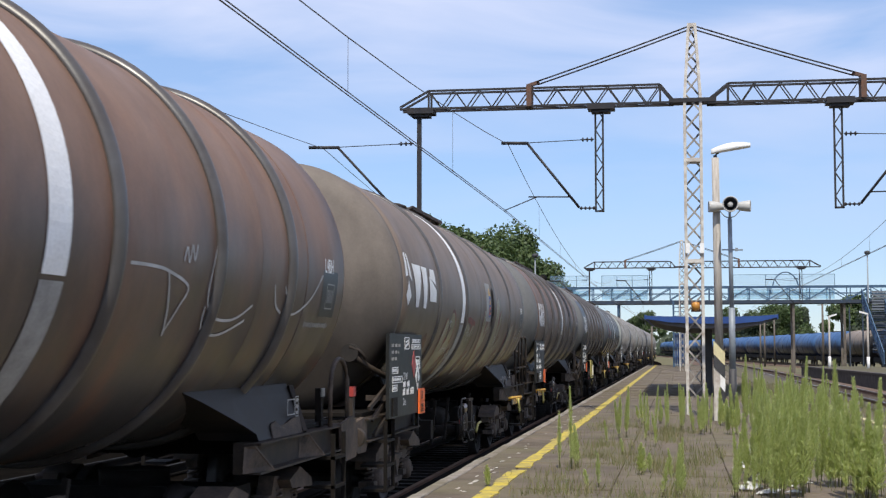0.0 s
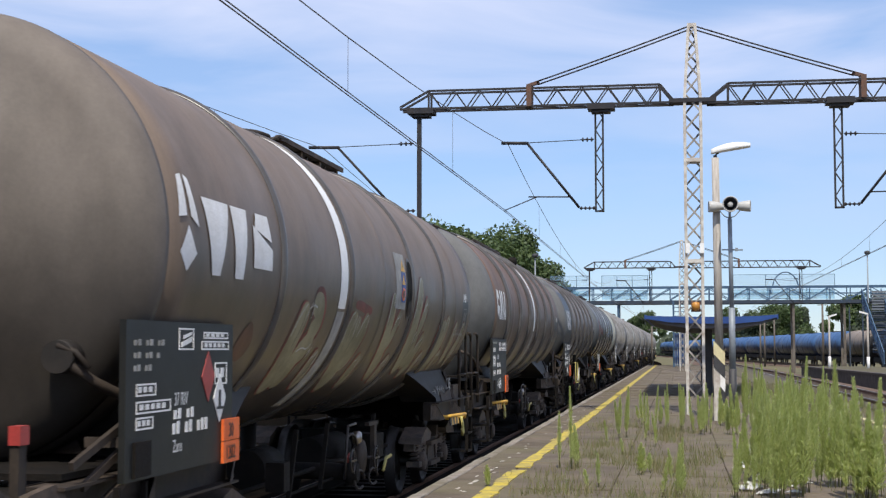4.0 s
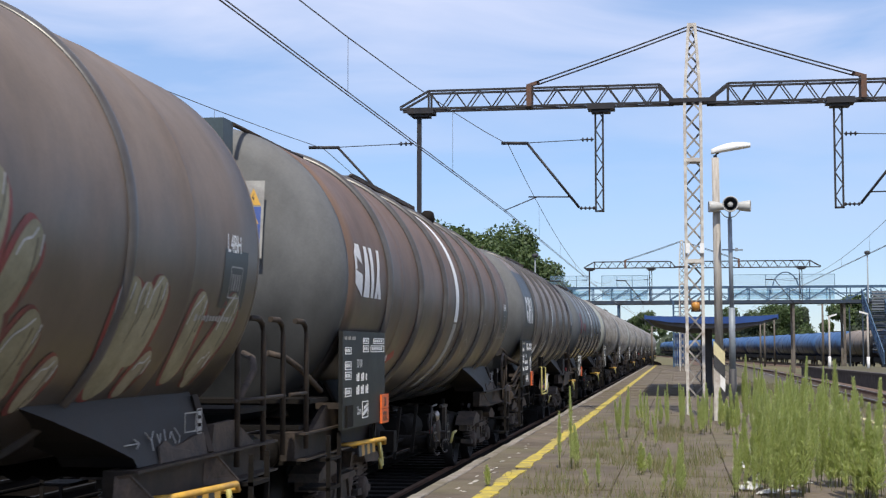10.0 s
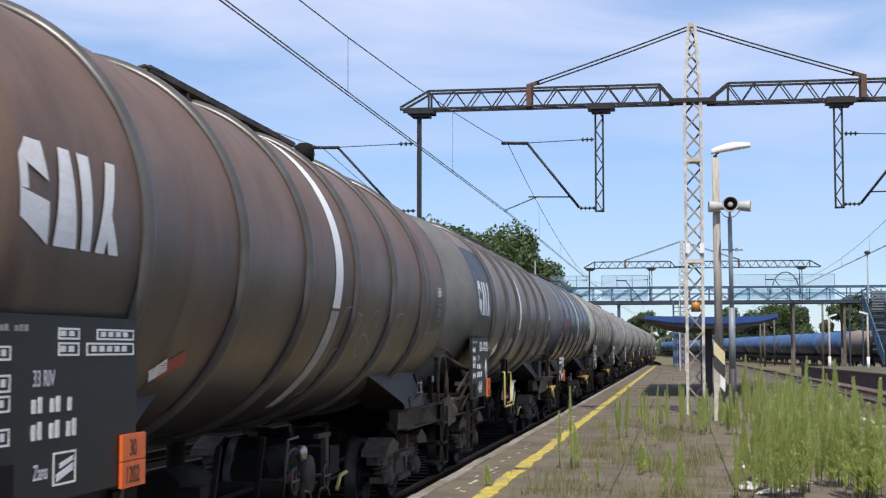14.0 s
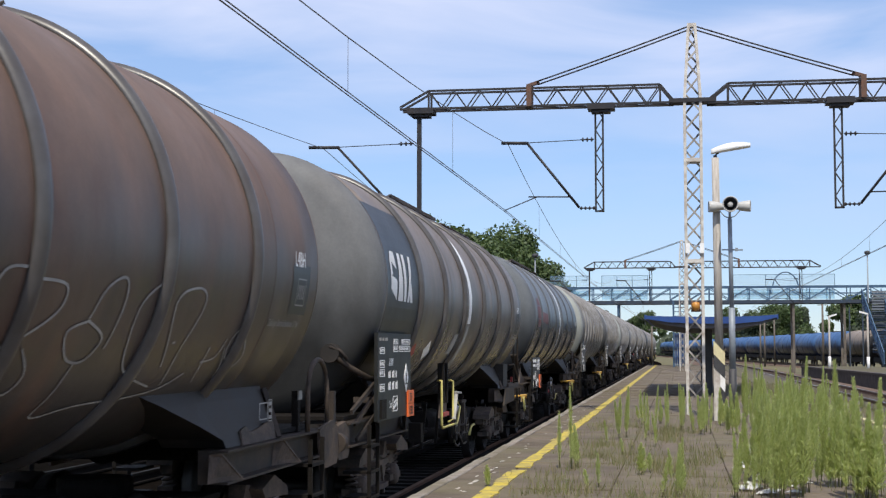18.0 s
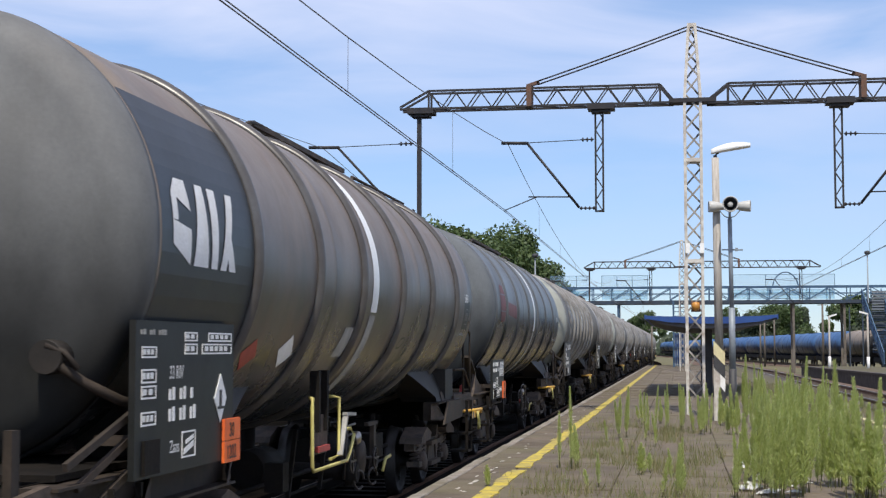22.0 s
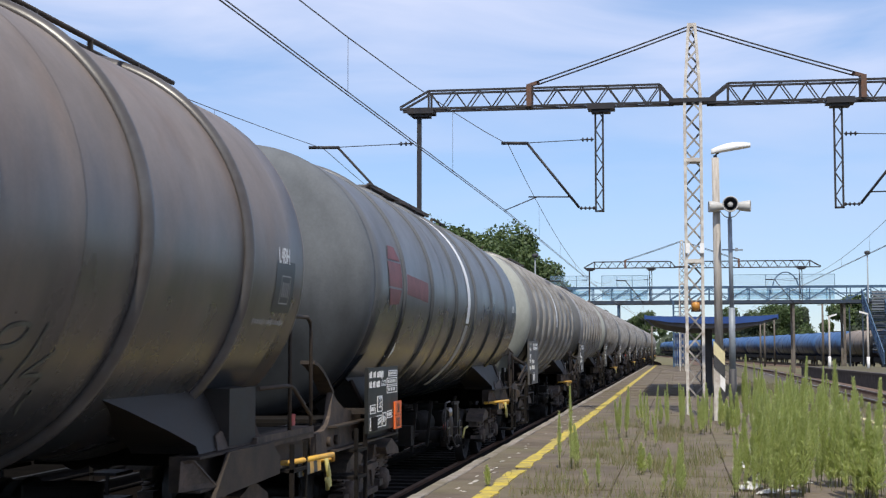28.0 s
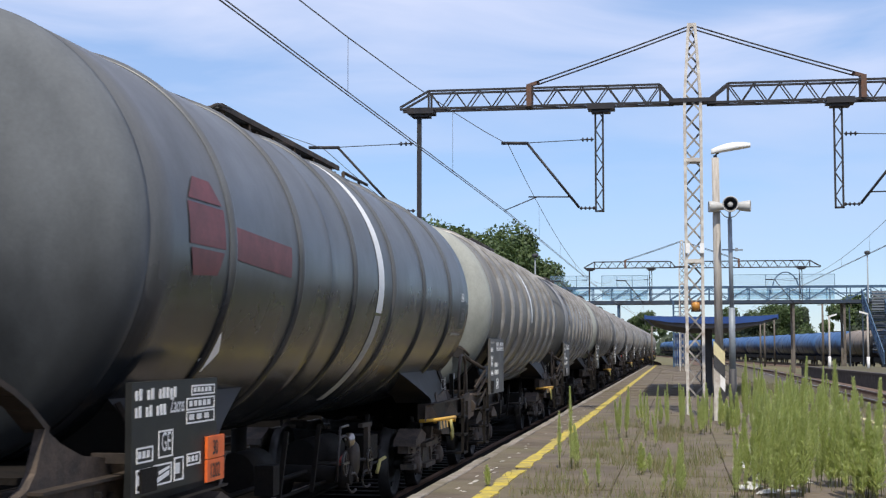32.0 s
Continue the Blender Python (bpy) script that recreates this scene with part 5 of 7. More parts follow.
def bogie(w, y, turning):
    b = new("bogie")
    b.parent = w
    b.matrix_basis = pose(0, y, 0)
    for s in (0, 180):
        shared("side_frame", PROTO["side_frame"], b, pose(0, 0, 0, 0, 0, s))
        shared("brake_rigging", PROTO["brake_rigging"], b, pose(0, 0, 0, 0, 0, s))
        for key in ("frame_cover", "rear_cover"):
            shared("frame_cover", PROTO[key], b, pose(0, 0, 0, 0, 0, s))
        for dy in (-0.9, 0.9):
            shared("axle_box", PROTO["axle_box"], b, pose(0, dy, 0, 0, 0, s))
            for e in (-0.24, 0.24):
                shared("coil_spring", PROTO["coil_spring"], b, pose(0, dy + e, 0, 0, 0, s))
    shared("bolster", PROTO["bolster"], b)
    for dy in (-0.9, 0.9):
        ws = shared("wheelset", PROTO["wheelset"], b, pose(0, dy, 0.46))
        if turning:
            WHEELS.append((ws, dy))
    return b


M_SPRAYGREY = mat("pale_grey_spray", (0.56, 0.56, 0.55), (0.4, 0.4, 0.39), 0.6, 0, 4, 40, 0)
WHEELS = []
WAGONS = []


def end_frame(w, y, way, style, paint, seam=1.5):
    """Underframe stub at one end: y is the buffer face, way +1 at the front end, -1 at the rear end."""
    Y = lambda d: y + way * d

    def bx(bm, x0, x1, d0, d1, z0, z1):
        box(bm, x0, x1, *sorted((Y(d0), Y(d1))), z0, z1)

    bm = B()
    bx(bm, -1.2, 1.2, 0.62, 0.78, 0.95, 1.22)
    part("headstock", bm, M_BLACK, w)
    for s in (-1, 1):
        # open channel beam with broad flanges
        bm = B()
        out = [(-0.1, 1.0), (0.13, 1.0), (0.13, 1.018), (0.03, 1.018), (0.03, 1.232), (0.13, 1.232), (0.13, 1.25), (-0.1, 1.25)]
        poly(bm, [(s * (1.2 + u), Y(0.45), z) for u, z in out], 3.13, (0, way, 0))
        part("sole_bar", bm, M_FRAME, w)
        for d in (1.62, 3.3):
            bm = B()
            poly(bm, [(s * 1.235, Y(d + 0.42), 1.23), (s * 1.235, Y(d + 0.46), 1.02), (s * 1.36, Y(d), 1.02), (s * 1.3, Y(d + 0.34), 1.23)], 0.03, (0, -way, 0))
            part("gusset", bm, M_BOGIE, w)
        # curved saddle sheet that carries the tank, and its foot on the beam
        bm = B()
        rows = [[(1.07, Y(d0), z0), (1.12, Y(d1), z1), (1.2, Y(d2), z2), (1.265, Y(d3), z3)] for (d0, z0), (d1, z1), (d2, z2), (d3, z3) in (((1.92, 1.69), (1.98, 1.6), (2.04, 1.42), (2.08, 1.256)), ((3.1, 1.69), (3.1, 1.6), (3.1, 1.42), (3.1, 1.256)), ((3.75, 1.69), (3.68, 1.6), (3.52, 1.42), (3.42, 1.256)), ((4.75, 1.69), (4.4, 1.6), (3.85, 1.44), (3.5, 1.32)))]
        front = [[bm.verts.new((s * x, yy, z)) for x, yy, z in row] for row in rows]
        back = [[bm.verts.new((s * (x - 0.5), yy, z)) for x, yy, z in row] for row in rows]
        for g in (front, back):
            for p, q in zip(g, g[1:]):
                for i in range(3):
                    bm.faces.new((p[i], p[i + 1], q[i + 1], q[i]))
        rim_f = front[0] + [r[-1] for r in front[1:]] + front[-1][-2::-1] + [r[0] for r in front[-2:0:-1]]
        rim_b = back[0] + [r[-1] for r in back[1:]] + back[-1][-2::-1] + [r[0] for r in back[-2:0:-1]]
        for i in range(len(rim_f)):
            j = (i + 1) % len(rim_f)
            bm.faces.new((rim_f[i], rim_f[j], rim_b[j], rim_b[i]))
        saddle = part("saddle", bm, M_SADDLE, w)
        bm = B()
        poly(bm, [(s * 1.268, Y(2.1), 1.254), (s * 1.268, Y(3.05), 1.254), (s * 1.235, Y(3.0), 1.36), (s * 1.225, Y(2.85), 1.39), (s * 1.235, Y(2.72), 1.34), (s * 1.235, Y(2.5), 1.36), (s * 1.23, Y(2.3), 1.39), (s * 1.225, Y(2.07), 1.4)], 0.012, (s, 0, 0))
        part("saddle_foot", bm, M_BOGIE, w)
        bm = B()
        bar(bm, (s * 1.12, Y(1.96), 1.66), (s * 1.29, Y(2.08), 1.26), 0.05, 0.03)
        part("saddle_flange", bm, M_FRAME, w)
        if s > 0:
            bm = B()
            frame_mark(bm, 1.256, Y(2.42) - 0.12, 1.42, 0.24, 0.14, 0.01)
            frame_mark(bm, 1.256, Y(2.42) + 0.14, 1.4, 0.1, 0.18, 0.008)
            plate_bars(bm, 1.256, [(Y(2.42) + 0.16, 1.42 + 0.055 * k, 0.06, 0.03) for k in range(3)])
            part("data_mark", bm, M_GREYMARK, saddle)
        b = shared("buffer", PROTO["buffer"], w, pose(s * 0.875, y, 1.06, 0, 0, 0 if way > 0 else 180))
        bm = B()
        for k in range(3):
            bx(bm, s * 1.12, s * 1.42, 1.0, 1.45, 0.42 + k * 0.27, 0.45 + k * 0.27)
        for d in (1.0, 1.43):
            bx(bm, s * 1.38, s * 1.42, d, d + 0.02, 0.42, 1.2)
        part("step", bm, M_BLACK, w)
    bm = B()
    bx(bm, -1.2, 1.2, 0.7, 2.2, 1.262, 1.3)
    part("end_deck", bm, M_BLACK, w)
    bm = B()
    bx(bm, -0.06, 0.06, 0.25, 0.62, 0.98, 1.12)
    rod(bm, [(0, Y(0.3), 1.05), (0, Y(0.1), 1.0), (0, Y(0.02), 0.9)], 0.035, 8)
    part("coupling_hook", bm, M_BLACK, w)
    bm = B()
    rod(bm, [(0.45, Y(0.6), 1.0), (0.45, Y(0.3), 0.75), (0.4, Y(0.1), 0.6), (0.3, Y(0.05), 0.75)], 0.03, 8)
    part("brake_hose", bm, M_TAR, w)
    if style == "u" and way < 0:
        # round-topped grab rail and a marker post on the rear corner
        for s in (-1, 1):
            bm = B()
            arch = [(s * 1.3, Y(0.8 + 0.36 * math.cos(a)), 1.6 + 0.3 * math.sin(a)) for a in [math.pi * i / 10 for i in range(11)]]
            rod(bm, [(s * 1.3, Y(1.16), 1.25)] + arch + [(s * 1.3, Y(0.44), 1.25)], 0.023, 8)
            part("handrail", bm, M_BOGIE, w)
            bm = B()
            poly(bm, [(s * 1.31, Y(d), z) for d, z in ((0.86, 1.26), (0.36, 1.32), (0.14, 1.24), (0.1, 1.0), (0.2, 0.9), (0.78, 0.88))], 0.03, (s, 0, 0))
            part("corner_plate", bm, M_BOGIE, w)
            bm = B()
            rod(bm, ((s * 1.3, Y(0.1), 1.08), (s * 1.3, Y(-0.06), 1.08)), 0.1, 12)
            part("corner_boss", bm, M_FRAME, w)
        bm = B()
        bx(bm, 1.16, 1.22, 1.12, 1.2, 1.25, 1.62)
        post = part("marker_post", bm, M_BLACK, w)
        bm = B()
        bx(bm, 1.22, 1.235, 1.11, 1.21, 1.54, 1.62)
        part("reflector", bm, M_GREYMARK, post)
    elif style == "u":
        bm = B()
        bx(bm, 1.19, 1.24, 0.08, 0.17, 1.15, 1.58)
        post = part("marker_post", bm, M_FRAME, w)
        if paint is PAINTS["taupe"]:
            bm = B()
            bx(bm, 1.185, 1.25, 0.07, 0.18, 1.5, 1.6)
            part("reflector", bm, M_RED, post)
        bm = B()
        k = seam - 0.4
        rod(bm, [(0.93, Y(k), 1.97), (1.02, Y(k), 1.9), (1.14, Y(k + 0.08), 1.8), (1.3, Y(k + 0.25), 1.69), (1.33, Y(k + 0.4), 1.66)], 0.032, 10)
        rod(bm, [(0.95, Y(k - 0.03), 2.02), (1.06, Y(k - 0.02), 1.98), (1.14, Y(k), 1.88)], 0.02, 8)
        arm = part("tank_brace", bm, M_FRAME, w)
        bm = B()
        lathe(bm, ((-0.04, 0.1), (0.02, 0.105), (0.2, 0.1)), (0.95, Y(k), 1.95), 20)
        part("brace_boss", bm, M_SADDLE, arm)
        bm = B()
        poly(bm, [(1.24, Y(d), z) for d, z in ((0.02, 1.0), (0.1, 0.9), (0.5, 0.9), (0.56, 0.96), (0.56, 1.2), (0.42, 1.27), (0.1, 1.24), (0.02, 1.16))], 0.05, (1, 0, 0))
        part("buffer_plate", bm, M_BOGIE, w)
        for d0, z0, d1, z1 in ((0.75, 1.22, 1.5, 1.5), (0.85, 1.05, 1.5, 1.3), (0.6, 1.35, 1.45, 1.62)):
            bm = B()
            bar(bm, (1.3, Y(d0), z0), (1.36, Y(d1), z1), 0.03, 0.045)
            part("panel_stay", bm, M_FRAME, w)
    elif style == "tall":
        for d in ((0.65,) if way > 0 else (0.13, 0.72, 1.42)):
            bm = B()
            rod(bm, [(1.28, Y(d), 1.1), (1.28, Y(d), 2.1), (1.28, Y(d) - 0.05, 2.2), (1.28, Y(d) - 0.14, 2.24), (1.28, Y(d) - 0.4, 2.24)], 0.024, 8)
            part("handrail", bm, M_FRAME, w)
        bm = B()
        for z in (1.6,):
            rod(bm, [(1.28, Y(0.08), z), (1.28, Y(1.5 if way < 0 else 0.65), z)], 0.018, 6)
        part("cross_rail", bm, M_FRAME, w)
        bm = B()
        bx(bm, -1.3, 1.3, 0.7, 1.4, 1.5, 1.54)
        part("brake_platform", bm, M_BLACK, w)
        bm = B()
        rod(bm, [(1.0, Y(0.36), 1.96), (1.12, Y(0.5), 1.92), (1.2, Y(0.72), 1.82), (1.25, Y(1.3), 1.6)], 0.028, 10)
        part("tank_brace", bm, M_BOGIE, w)
        bm = B()
        poly(bm, [(1.22, Y(0.83), 1.22), (1.22, Y(1.45), 1.46), (1.22, Y(1.94), 1.45), (1.22, Y(2.0), 1.22)], 0.05, (1, 0, 0))
        part("gusset", bm, M_BOGIE, w)
    elif style == "hoop":
        for s in (-1, 1):
            bm = B()
            rod(bm, [(s * 1.3, Y(1.16), 1.25), (s * 1.3, Y(1.16), 2.17), (s * 1.3, Y(1.12), 2.25), (s * 1.3, Y(1.04), 2.28), (s * 1.3, Y(0.58), 2.28), (s * 1.3, Y(0.48), 2.24), (s * 1.3, Y(0.44), 2.14), (s * 1.3, Y(0.44), 1.25)], 0.018, 8)
            part("handrail", bm, M_FRAME, w)
            bm = B()
            rod(bm, [(s * 1.3, Y(2.1), 1.68), (s * 1.3, Y(1.15), 1.68), (s * 1.3, Y(1.02), 1.65), (s * 1.3, Y(0.46), 1.4)], 0.018, 8)
            part("cross_rail", bm, M_FRAME, w)
        bm = B()
        bx(bm, 1.15, 1.32, 0.4, 2.2, 1.2, 1.3)
        part("rail_base", bm, M_BOGIE, w)
        bm = B()
        bx(bm, 1.2, 1.24, 0.75, 0.86, 1.32, 1.42)
        part("reflector", bm, M_RED, w)
    elif style == "cradle":
        bm = B()
        for (d0, z0), (d1, z1) in zip(((-0.06, 1.87), (0.1, 1.84), (0.3, 1.77), (0.48, 1.69)), ((0.1, 1.84), (0.3, 1.77), (0.48, 1.69), (0.7, 1.56))):
            bar(bm, (1.17, Y(d0), z0), (1.17, Y(d1 + 0.01), z1), 0.14, 0.035)
        part("tank_brace", bm, M_FRAME, w)
        bm = B()
        edge = [(0.66, 1.57), (0.85, 1.48), (1.15, 1.39), (1.72, 1.33), (1.95, 1.31), (1.95, 0.98), (0.0, 0.98), (0.0, 1.2), (0.3, 1.215), (0.46, 1.26), (0.55, 1.34), (0.6, 1.45)]
        poly(bm, [(1.18, Y(d), z) for d, z in edge], 0.06, (1, 0, 0))
        part("cradle_plate", bm, M_BOGIE, w)
        for d in (0.45, 0.75, 1.55):
            bm = B()
            rod(bm, ((1.24, Y(d), 1.1), (1.28, Y(d), 1.1)), 0.05, 10)
            part("bolt", bm, M_FRAME, w)


# marks on the data panels, in shares of the panel's width and height
LAYOUTS = {
    "plain": (("frame", 0.05, 0.76, 0.13, 0.075, 3), ("frame", 0.05, 0.6, 0.13, 0.09, 3), ("frame", 0.05, 0.5, 0.13, 0.085, 2), ("frame", 0.05, 0.33, 0.13, 0.09, 3), ("bars", 0.04, 0.91, 0.24, 0.035, 9), ("frame", 0.7, 0.87, 0.27, 0.065, 4), ("frame", 0.63, 0.78, 0.34, 0.075, 5), ("frame", 0.45, 0.87, 0.13, 0.065, 2), ("frame", 0.45, 0.78, 0.13, 0.075, 2), ("word", "33 RIV", 0.3, 0.62, 0.085), ("bars", 0.3, 0.48, 0.25, 0.085, 7), ("bars", 0.3, 0.34, 0.28, 0.095, 8), ("word", "Zans", 0.31, 0.13, 0.08), ("load", 0.43, 0.08, 0.14, 0.18)),
    "columns": (("bars", 0.06, 0.84, 0.26, 0.04, 8), ("bars", 0.06, 0.76, 0.22, 0.04, 7), ("bars", 0.06, 0.68, 0.18, 0.04, 6), ("load", 0.44, 0.81, 0.14, 0.15), ("frame", 0.68, 0.89, 0.26, 0.05, 4), ("frame", 0.66, 0.81, 0.29, 0.065, 5), ("frame", 0.8, 0.56, 0.13, 0.16, 2), ("frame", 0.08, 0.52, 0.16, 0.08, 3), ("frame", 0.08, 0.41, 0.29, 0.08, 5), ("frame", 0.08, 0.31, 0.14, 0.08, 3), ("word", "37 RIV", 0.4, 0.44, 0.085), ("bars", 0.4, 0.35, 0.24, 0.07, 6), ("bars", 0.39, 0.25, 0.35, 0.085, 9), ("word", "Zans", 0.39, 0.13, 0.08)),
    "boxes": (("bars", 0.03, 0.84, 0.46, 0.1, 11), ("bars", 0.03, 0.69, 0.34, 0.1, 9), ("word", "Zacns", 0.4, 0.7, 0.1), ("frame", 0.66, 0.84, 0.3, 0.1, 5), ("frame", 0.6, 0.7, 0.36, 0.12, 5), ("frame", 0.6, 0.57, 0.36, 0.12, 3), ("frame", 0.28, 0.3, 0.16, 0.25, 0), ("word", "GE", 0.31, 0.36, 0.12), ("frame", 0.05, 0.29, 0.17, 0.14, 3), ("frame", 0.05, 0.04, 0.14, 0.2, 3), ("load", 0.23, 0.06, 0.2, 0.19), ("frame", 0.46, 0.06, 0.11, 0.22, 1), ("frame", 0.61, 0.17, 0.17, 0.12, 3)),
}


def panel_marks(panel, px, py0, pz0, pw, ph, layout, near):
    for kind, *a in layout:
        if kind == "word":
            if near:
                flat_word(a[0], a[3], py0 + a[1] * pw, pz0 + a[2] * ph, px + 0.003, panel, M_WHITE)
            continue
        y, z, w, h = py0 + a[0] * pw, pz0 + a[1] * ph, a[2] * pw, a[3] * ph
        bm = B()
        if kind == "bars":
            n = a[4]
            plate_bars(bm, px, [(y + w * k / n, z, w / n * 0.62, h * (1.0 if k % 3 else 0.86)) for k in range(n) if n < 6 or k not in (2, 5)])
            tagged(part("number_line", bm, M_WHITE if h > 0.05 else M_GREYMARK, panel), kind="stuff")
            continue
        frame_mark(bm, px, y, z, w, h, 0.011)
        if kind == "load":
            poly(bm, [(px, y + 0.16 * w, z + 0.12 * h), (px, y + 0.86 * w, z + 0.4 * h), (px, y + 0.86 * w, z + 0.62 * h), (px, y + 0.16 * w, z + 0.34 * h)], 0.004, (1, 0, 0))
            poly(bm, [(px, y + 0.3 * w, z + 0.5 * h), (px, y + 0.86 * w, z + 0.7 * h), (px, y + 0.86 * w, z + 0.84 * h), (px, y + 0.3 * w, z + 0.66 * h)], 0.004, (1, 0, 0))
            tagged(part("load_symbol", bm, M_WHITE, panel), kind="stuff")
        else:
            n = a[4]
            plate_bars(bm, px, [(y + w * (0.1 + 0.8 * k / n), z + h * 0.3, w * 0.8 / n * 0.6, h * 0.45) for k in range(n)])
            tagged(part("weight_mark", bm, M_WHITE, panel), kind="stuff")


def wagon(spec):
    """One four-axle tank wagon. All lengths along it are from its front buffer face."""
    y0, L = spec["y0"], spec["length"]
    w = thing("tank_wagon", spec["label"], "tank wagon", "wagons of the passing train", m=pose(TRACK_X, y0, 0))
    WAGONS.append((w, y0, L))
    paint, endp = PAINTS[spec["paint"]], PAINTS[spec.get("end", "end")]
    ya, yb = spec.get("seam", 1.45), L - spec.get("rear_seam", 1.45)
    near = spec.get("near", True)
    # shell in one drum, slightly proud weld seams
    bm = B()
    prof = [(ya, TANK_R)]
    for s in sorted(spec.get("welds", ())):
        prof += [(s - 0.02, TANK_R), (s, TANK_R + 0.006), (s + 0.02, TANK_R)]
    n = 30
    ys = sorted([ya + (yb - ya) * i / n for i in range(1, n)] + [p[0] for p in prof[1:]] + [yb])
    rad = {p[0]: p[1] for p in prof}
    lathe(bm, [(ya, TANK_R)] + [(y, rad.get(y, TANK_R)) for y in ys], (0, 0, TANK_Z), 96 if near else 48)
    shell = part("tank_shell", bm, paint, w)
    for way, y in ((-1, ya), (1, yb)):
        bm = B()
        # tight knuckle, then a shallow dished face
        knuckle = ((0.0, 0.003 if way > 0 else -0.002), (0.05, 0.004), (0.1, 0.016), (0.14, 0.036), (0.18, 0.068), (0.215, 0.112), (0.245, 0.17), (0.27, 0.24))
        dome = [(y + way * d, TANK_R - q) for d, q in knuckle] + [(y + way * (0.545 - 0.185 * (r / 1.1) ** 2 - 0.07 * (r / 1.1) ** 4), r) for r in (1.1, 0.95, 0.8, 0.6, 0.4, 0.2, 0.0005)]
        if way < 0:
            dome = dome[::-1]
        lathe(bm, dome, (0, 0, TANK_Z), 96 if near else 48)
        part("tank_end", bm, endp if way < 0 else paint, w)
    hw, hh = spec.get("ring_size", (0.054, 0.06))
    for s in spec["rings"]:
        bm = B()
        prof = [(s + hw * 1.25 * math.cos(a), TANK_R - 0.006 + (hh + 0.006) * math.sin(a)) for a in [math.pi * (1 - i / 8) for i in range(9)]]
        lathe(bm, prof, (0, 0, TANK_Z), 96 if near else 48, closed=True)
        part("stiffening_ring", bm, (paint if spec["paint"] in ("grey", "olive") else M_RING) if near else M_GLINTRING, w)
    if spec.get("band"):
        s = spec["band"]
        bm = B()
        for a0, a1 in ((-0.22 if near else -0.1, 1.5),):
            nseg = 28
            rows = [(on_tank(s - 0.145, (a0 + (a1 - a0) * i / nseg) * TANK_R, 0.005), on_tank(s + 0.145, (a0 + (a1 - a0) * i / nseg) * TANK_R, 0.005)) for i in range(nseg + 1)]
            vs = [(bm.verts.new(p), bm.verts.new(q)) for p, q in rows]
            for a, b in zip(vs, vs[1:]):
                bm.faces.new((a[0], a[1], b[1], b[0]))
        part("white_band", bm, M_REFLECT, w, "white reflective band")
        bm = B()
        nseg = 14
        rows = [(on_tank(s - 0.145, (-1.0 + 0.76 * i / nseg) * TANK_R, 0.005), on_tank(s + 0.145, (-1.0 + 0.76 * i / nseg) * TANK_R, 0.005)) for i in range(nseg + 1)]
        vs = [(bm.verts.new(p), bm.verts.new(q)) for p, q in rows]
        for a, b in zip(vs, vs[1:]):
            bm.faces.new((a[0], a[1], b[1], b[0]))
        part("dirty_band_end", bm, M_GREYMARK, w, "grimy lower end of the white band")
    # running gear
    for d in (2.85, L - 2.85):
        bogie(w, d, spec.get("turn", False))
    end_frame(w, 0, 1, spec.get("front", "u"), paint, ya)
    end_frame(w, L, -1, spec.get("rear", "u"), paint)
    # middle: brake gear, outlet and piping under the belly
    mid = L / 2
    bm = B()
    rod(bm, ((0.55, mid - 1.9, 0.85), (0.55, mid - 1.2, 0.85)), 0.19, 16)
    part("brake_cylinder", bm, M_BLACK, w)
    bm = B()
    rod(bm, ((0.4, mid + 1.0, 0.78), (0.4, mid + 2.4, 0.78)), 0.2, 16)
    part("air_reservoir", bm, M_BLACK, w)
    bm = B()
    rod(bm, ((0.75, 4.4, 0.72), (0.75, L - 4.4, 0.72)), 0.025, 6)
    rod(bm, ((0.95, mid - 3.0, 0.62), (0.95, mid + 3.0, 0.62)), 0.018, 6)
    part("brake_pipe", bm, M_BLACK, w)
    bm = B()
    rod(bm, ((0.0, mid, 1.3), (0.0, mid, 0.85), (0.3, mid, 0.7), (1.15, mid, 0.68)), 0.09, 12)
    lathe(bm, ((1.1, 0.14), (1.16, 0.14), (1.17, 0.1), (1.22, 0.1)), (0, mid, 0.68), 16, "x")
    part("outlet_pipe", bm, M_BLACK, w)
    if near:
        for yy, zz, r in ((mid - 0.35, 0.98, 0.13), (mid + 0.05, 0.6, 0.1), (mid + 0.75, 0.58, 0.09)):
            bm = B()
            rod(bm, [(1.22 + 0.03 * math.cos(k), yy + r * math.cos(k), zz + r * math.sin(k)) for k in [i * math.pi / 8 for i in range(15)]], 0.014, 6)
            part("hose_loop", bm, M_VALVE, w)
        bm = B()
        rod(bm, [(1.3, mid - 1.0, 0.7), (1.3, mid - 0.85, 1.22), (1.32, mid - 0.6, 1.23)], 0.014, 8)
        part("control_lever", bm, M_VALVE, w, "pale steel control lever")
        bm = B()
        lathe(bm, ((-0.05, 0.0), (-0.05, 0.17), (0.02, 0.19), (0.04, 0.17), (0.05, 0.0)), (1.16, mid + 0.35, 0.82), 20, "x")
        part("flange", bm, M_FRAME, w)
        bm = B()
        lathe(bm, ((0.0, 0.07), (0.06, 0.07), (0.08, 0.05), (0.09, 0.0)), (1.2, mid - 0.15, 1.06), 14, "x")
        part("valve_cap", bm, M_RAILTOP, w, "bright steel valve cap")
        bm = B()
        bar(bm, (1.25, mid - 0.62, 0.86), (1.25, mid - 0.45, 0.9), 0.05)
        part("seal_tag", bm, M_RED, w, "dull red tag")
        bm = B()
        bar(bm, (1.18, mid + 0.95, 0.62), (1.18, mid + 0.95, 1.16), 0.05, 0.12)
        bar(bm, (1.18, mid + 0.6, 1.16), (1.18, mid + 1.1, 1.16), 0.05, 0.04)
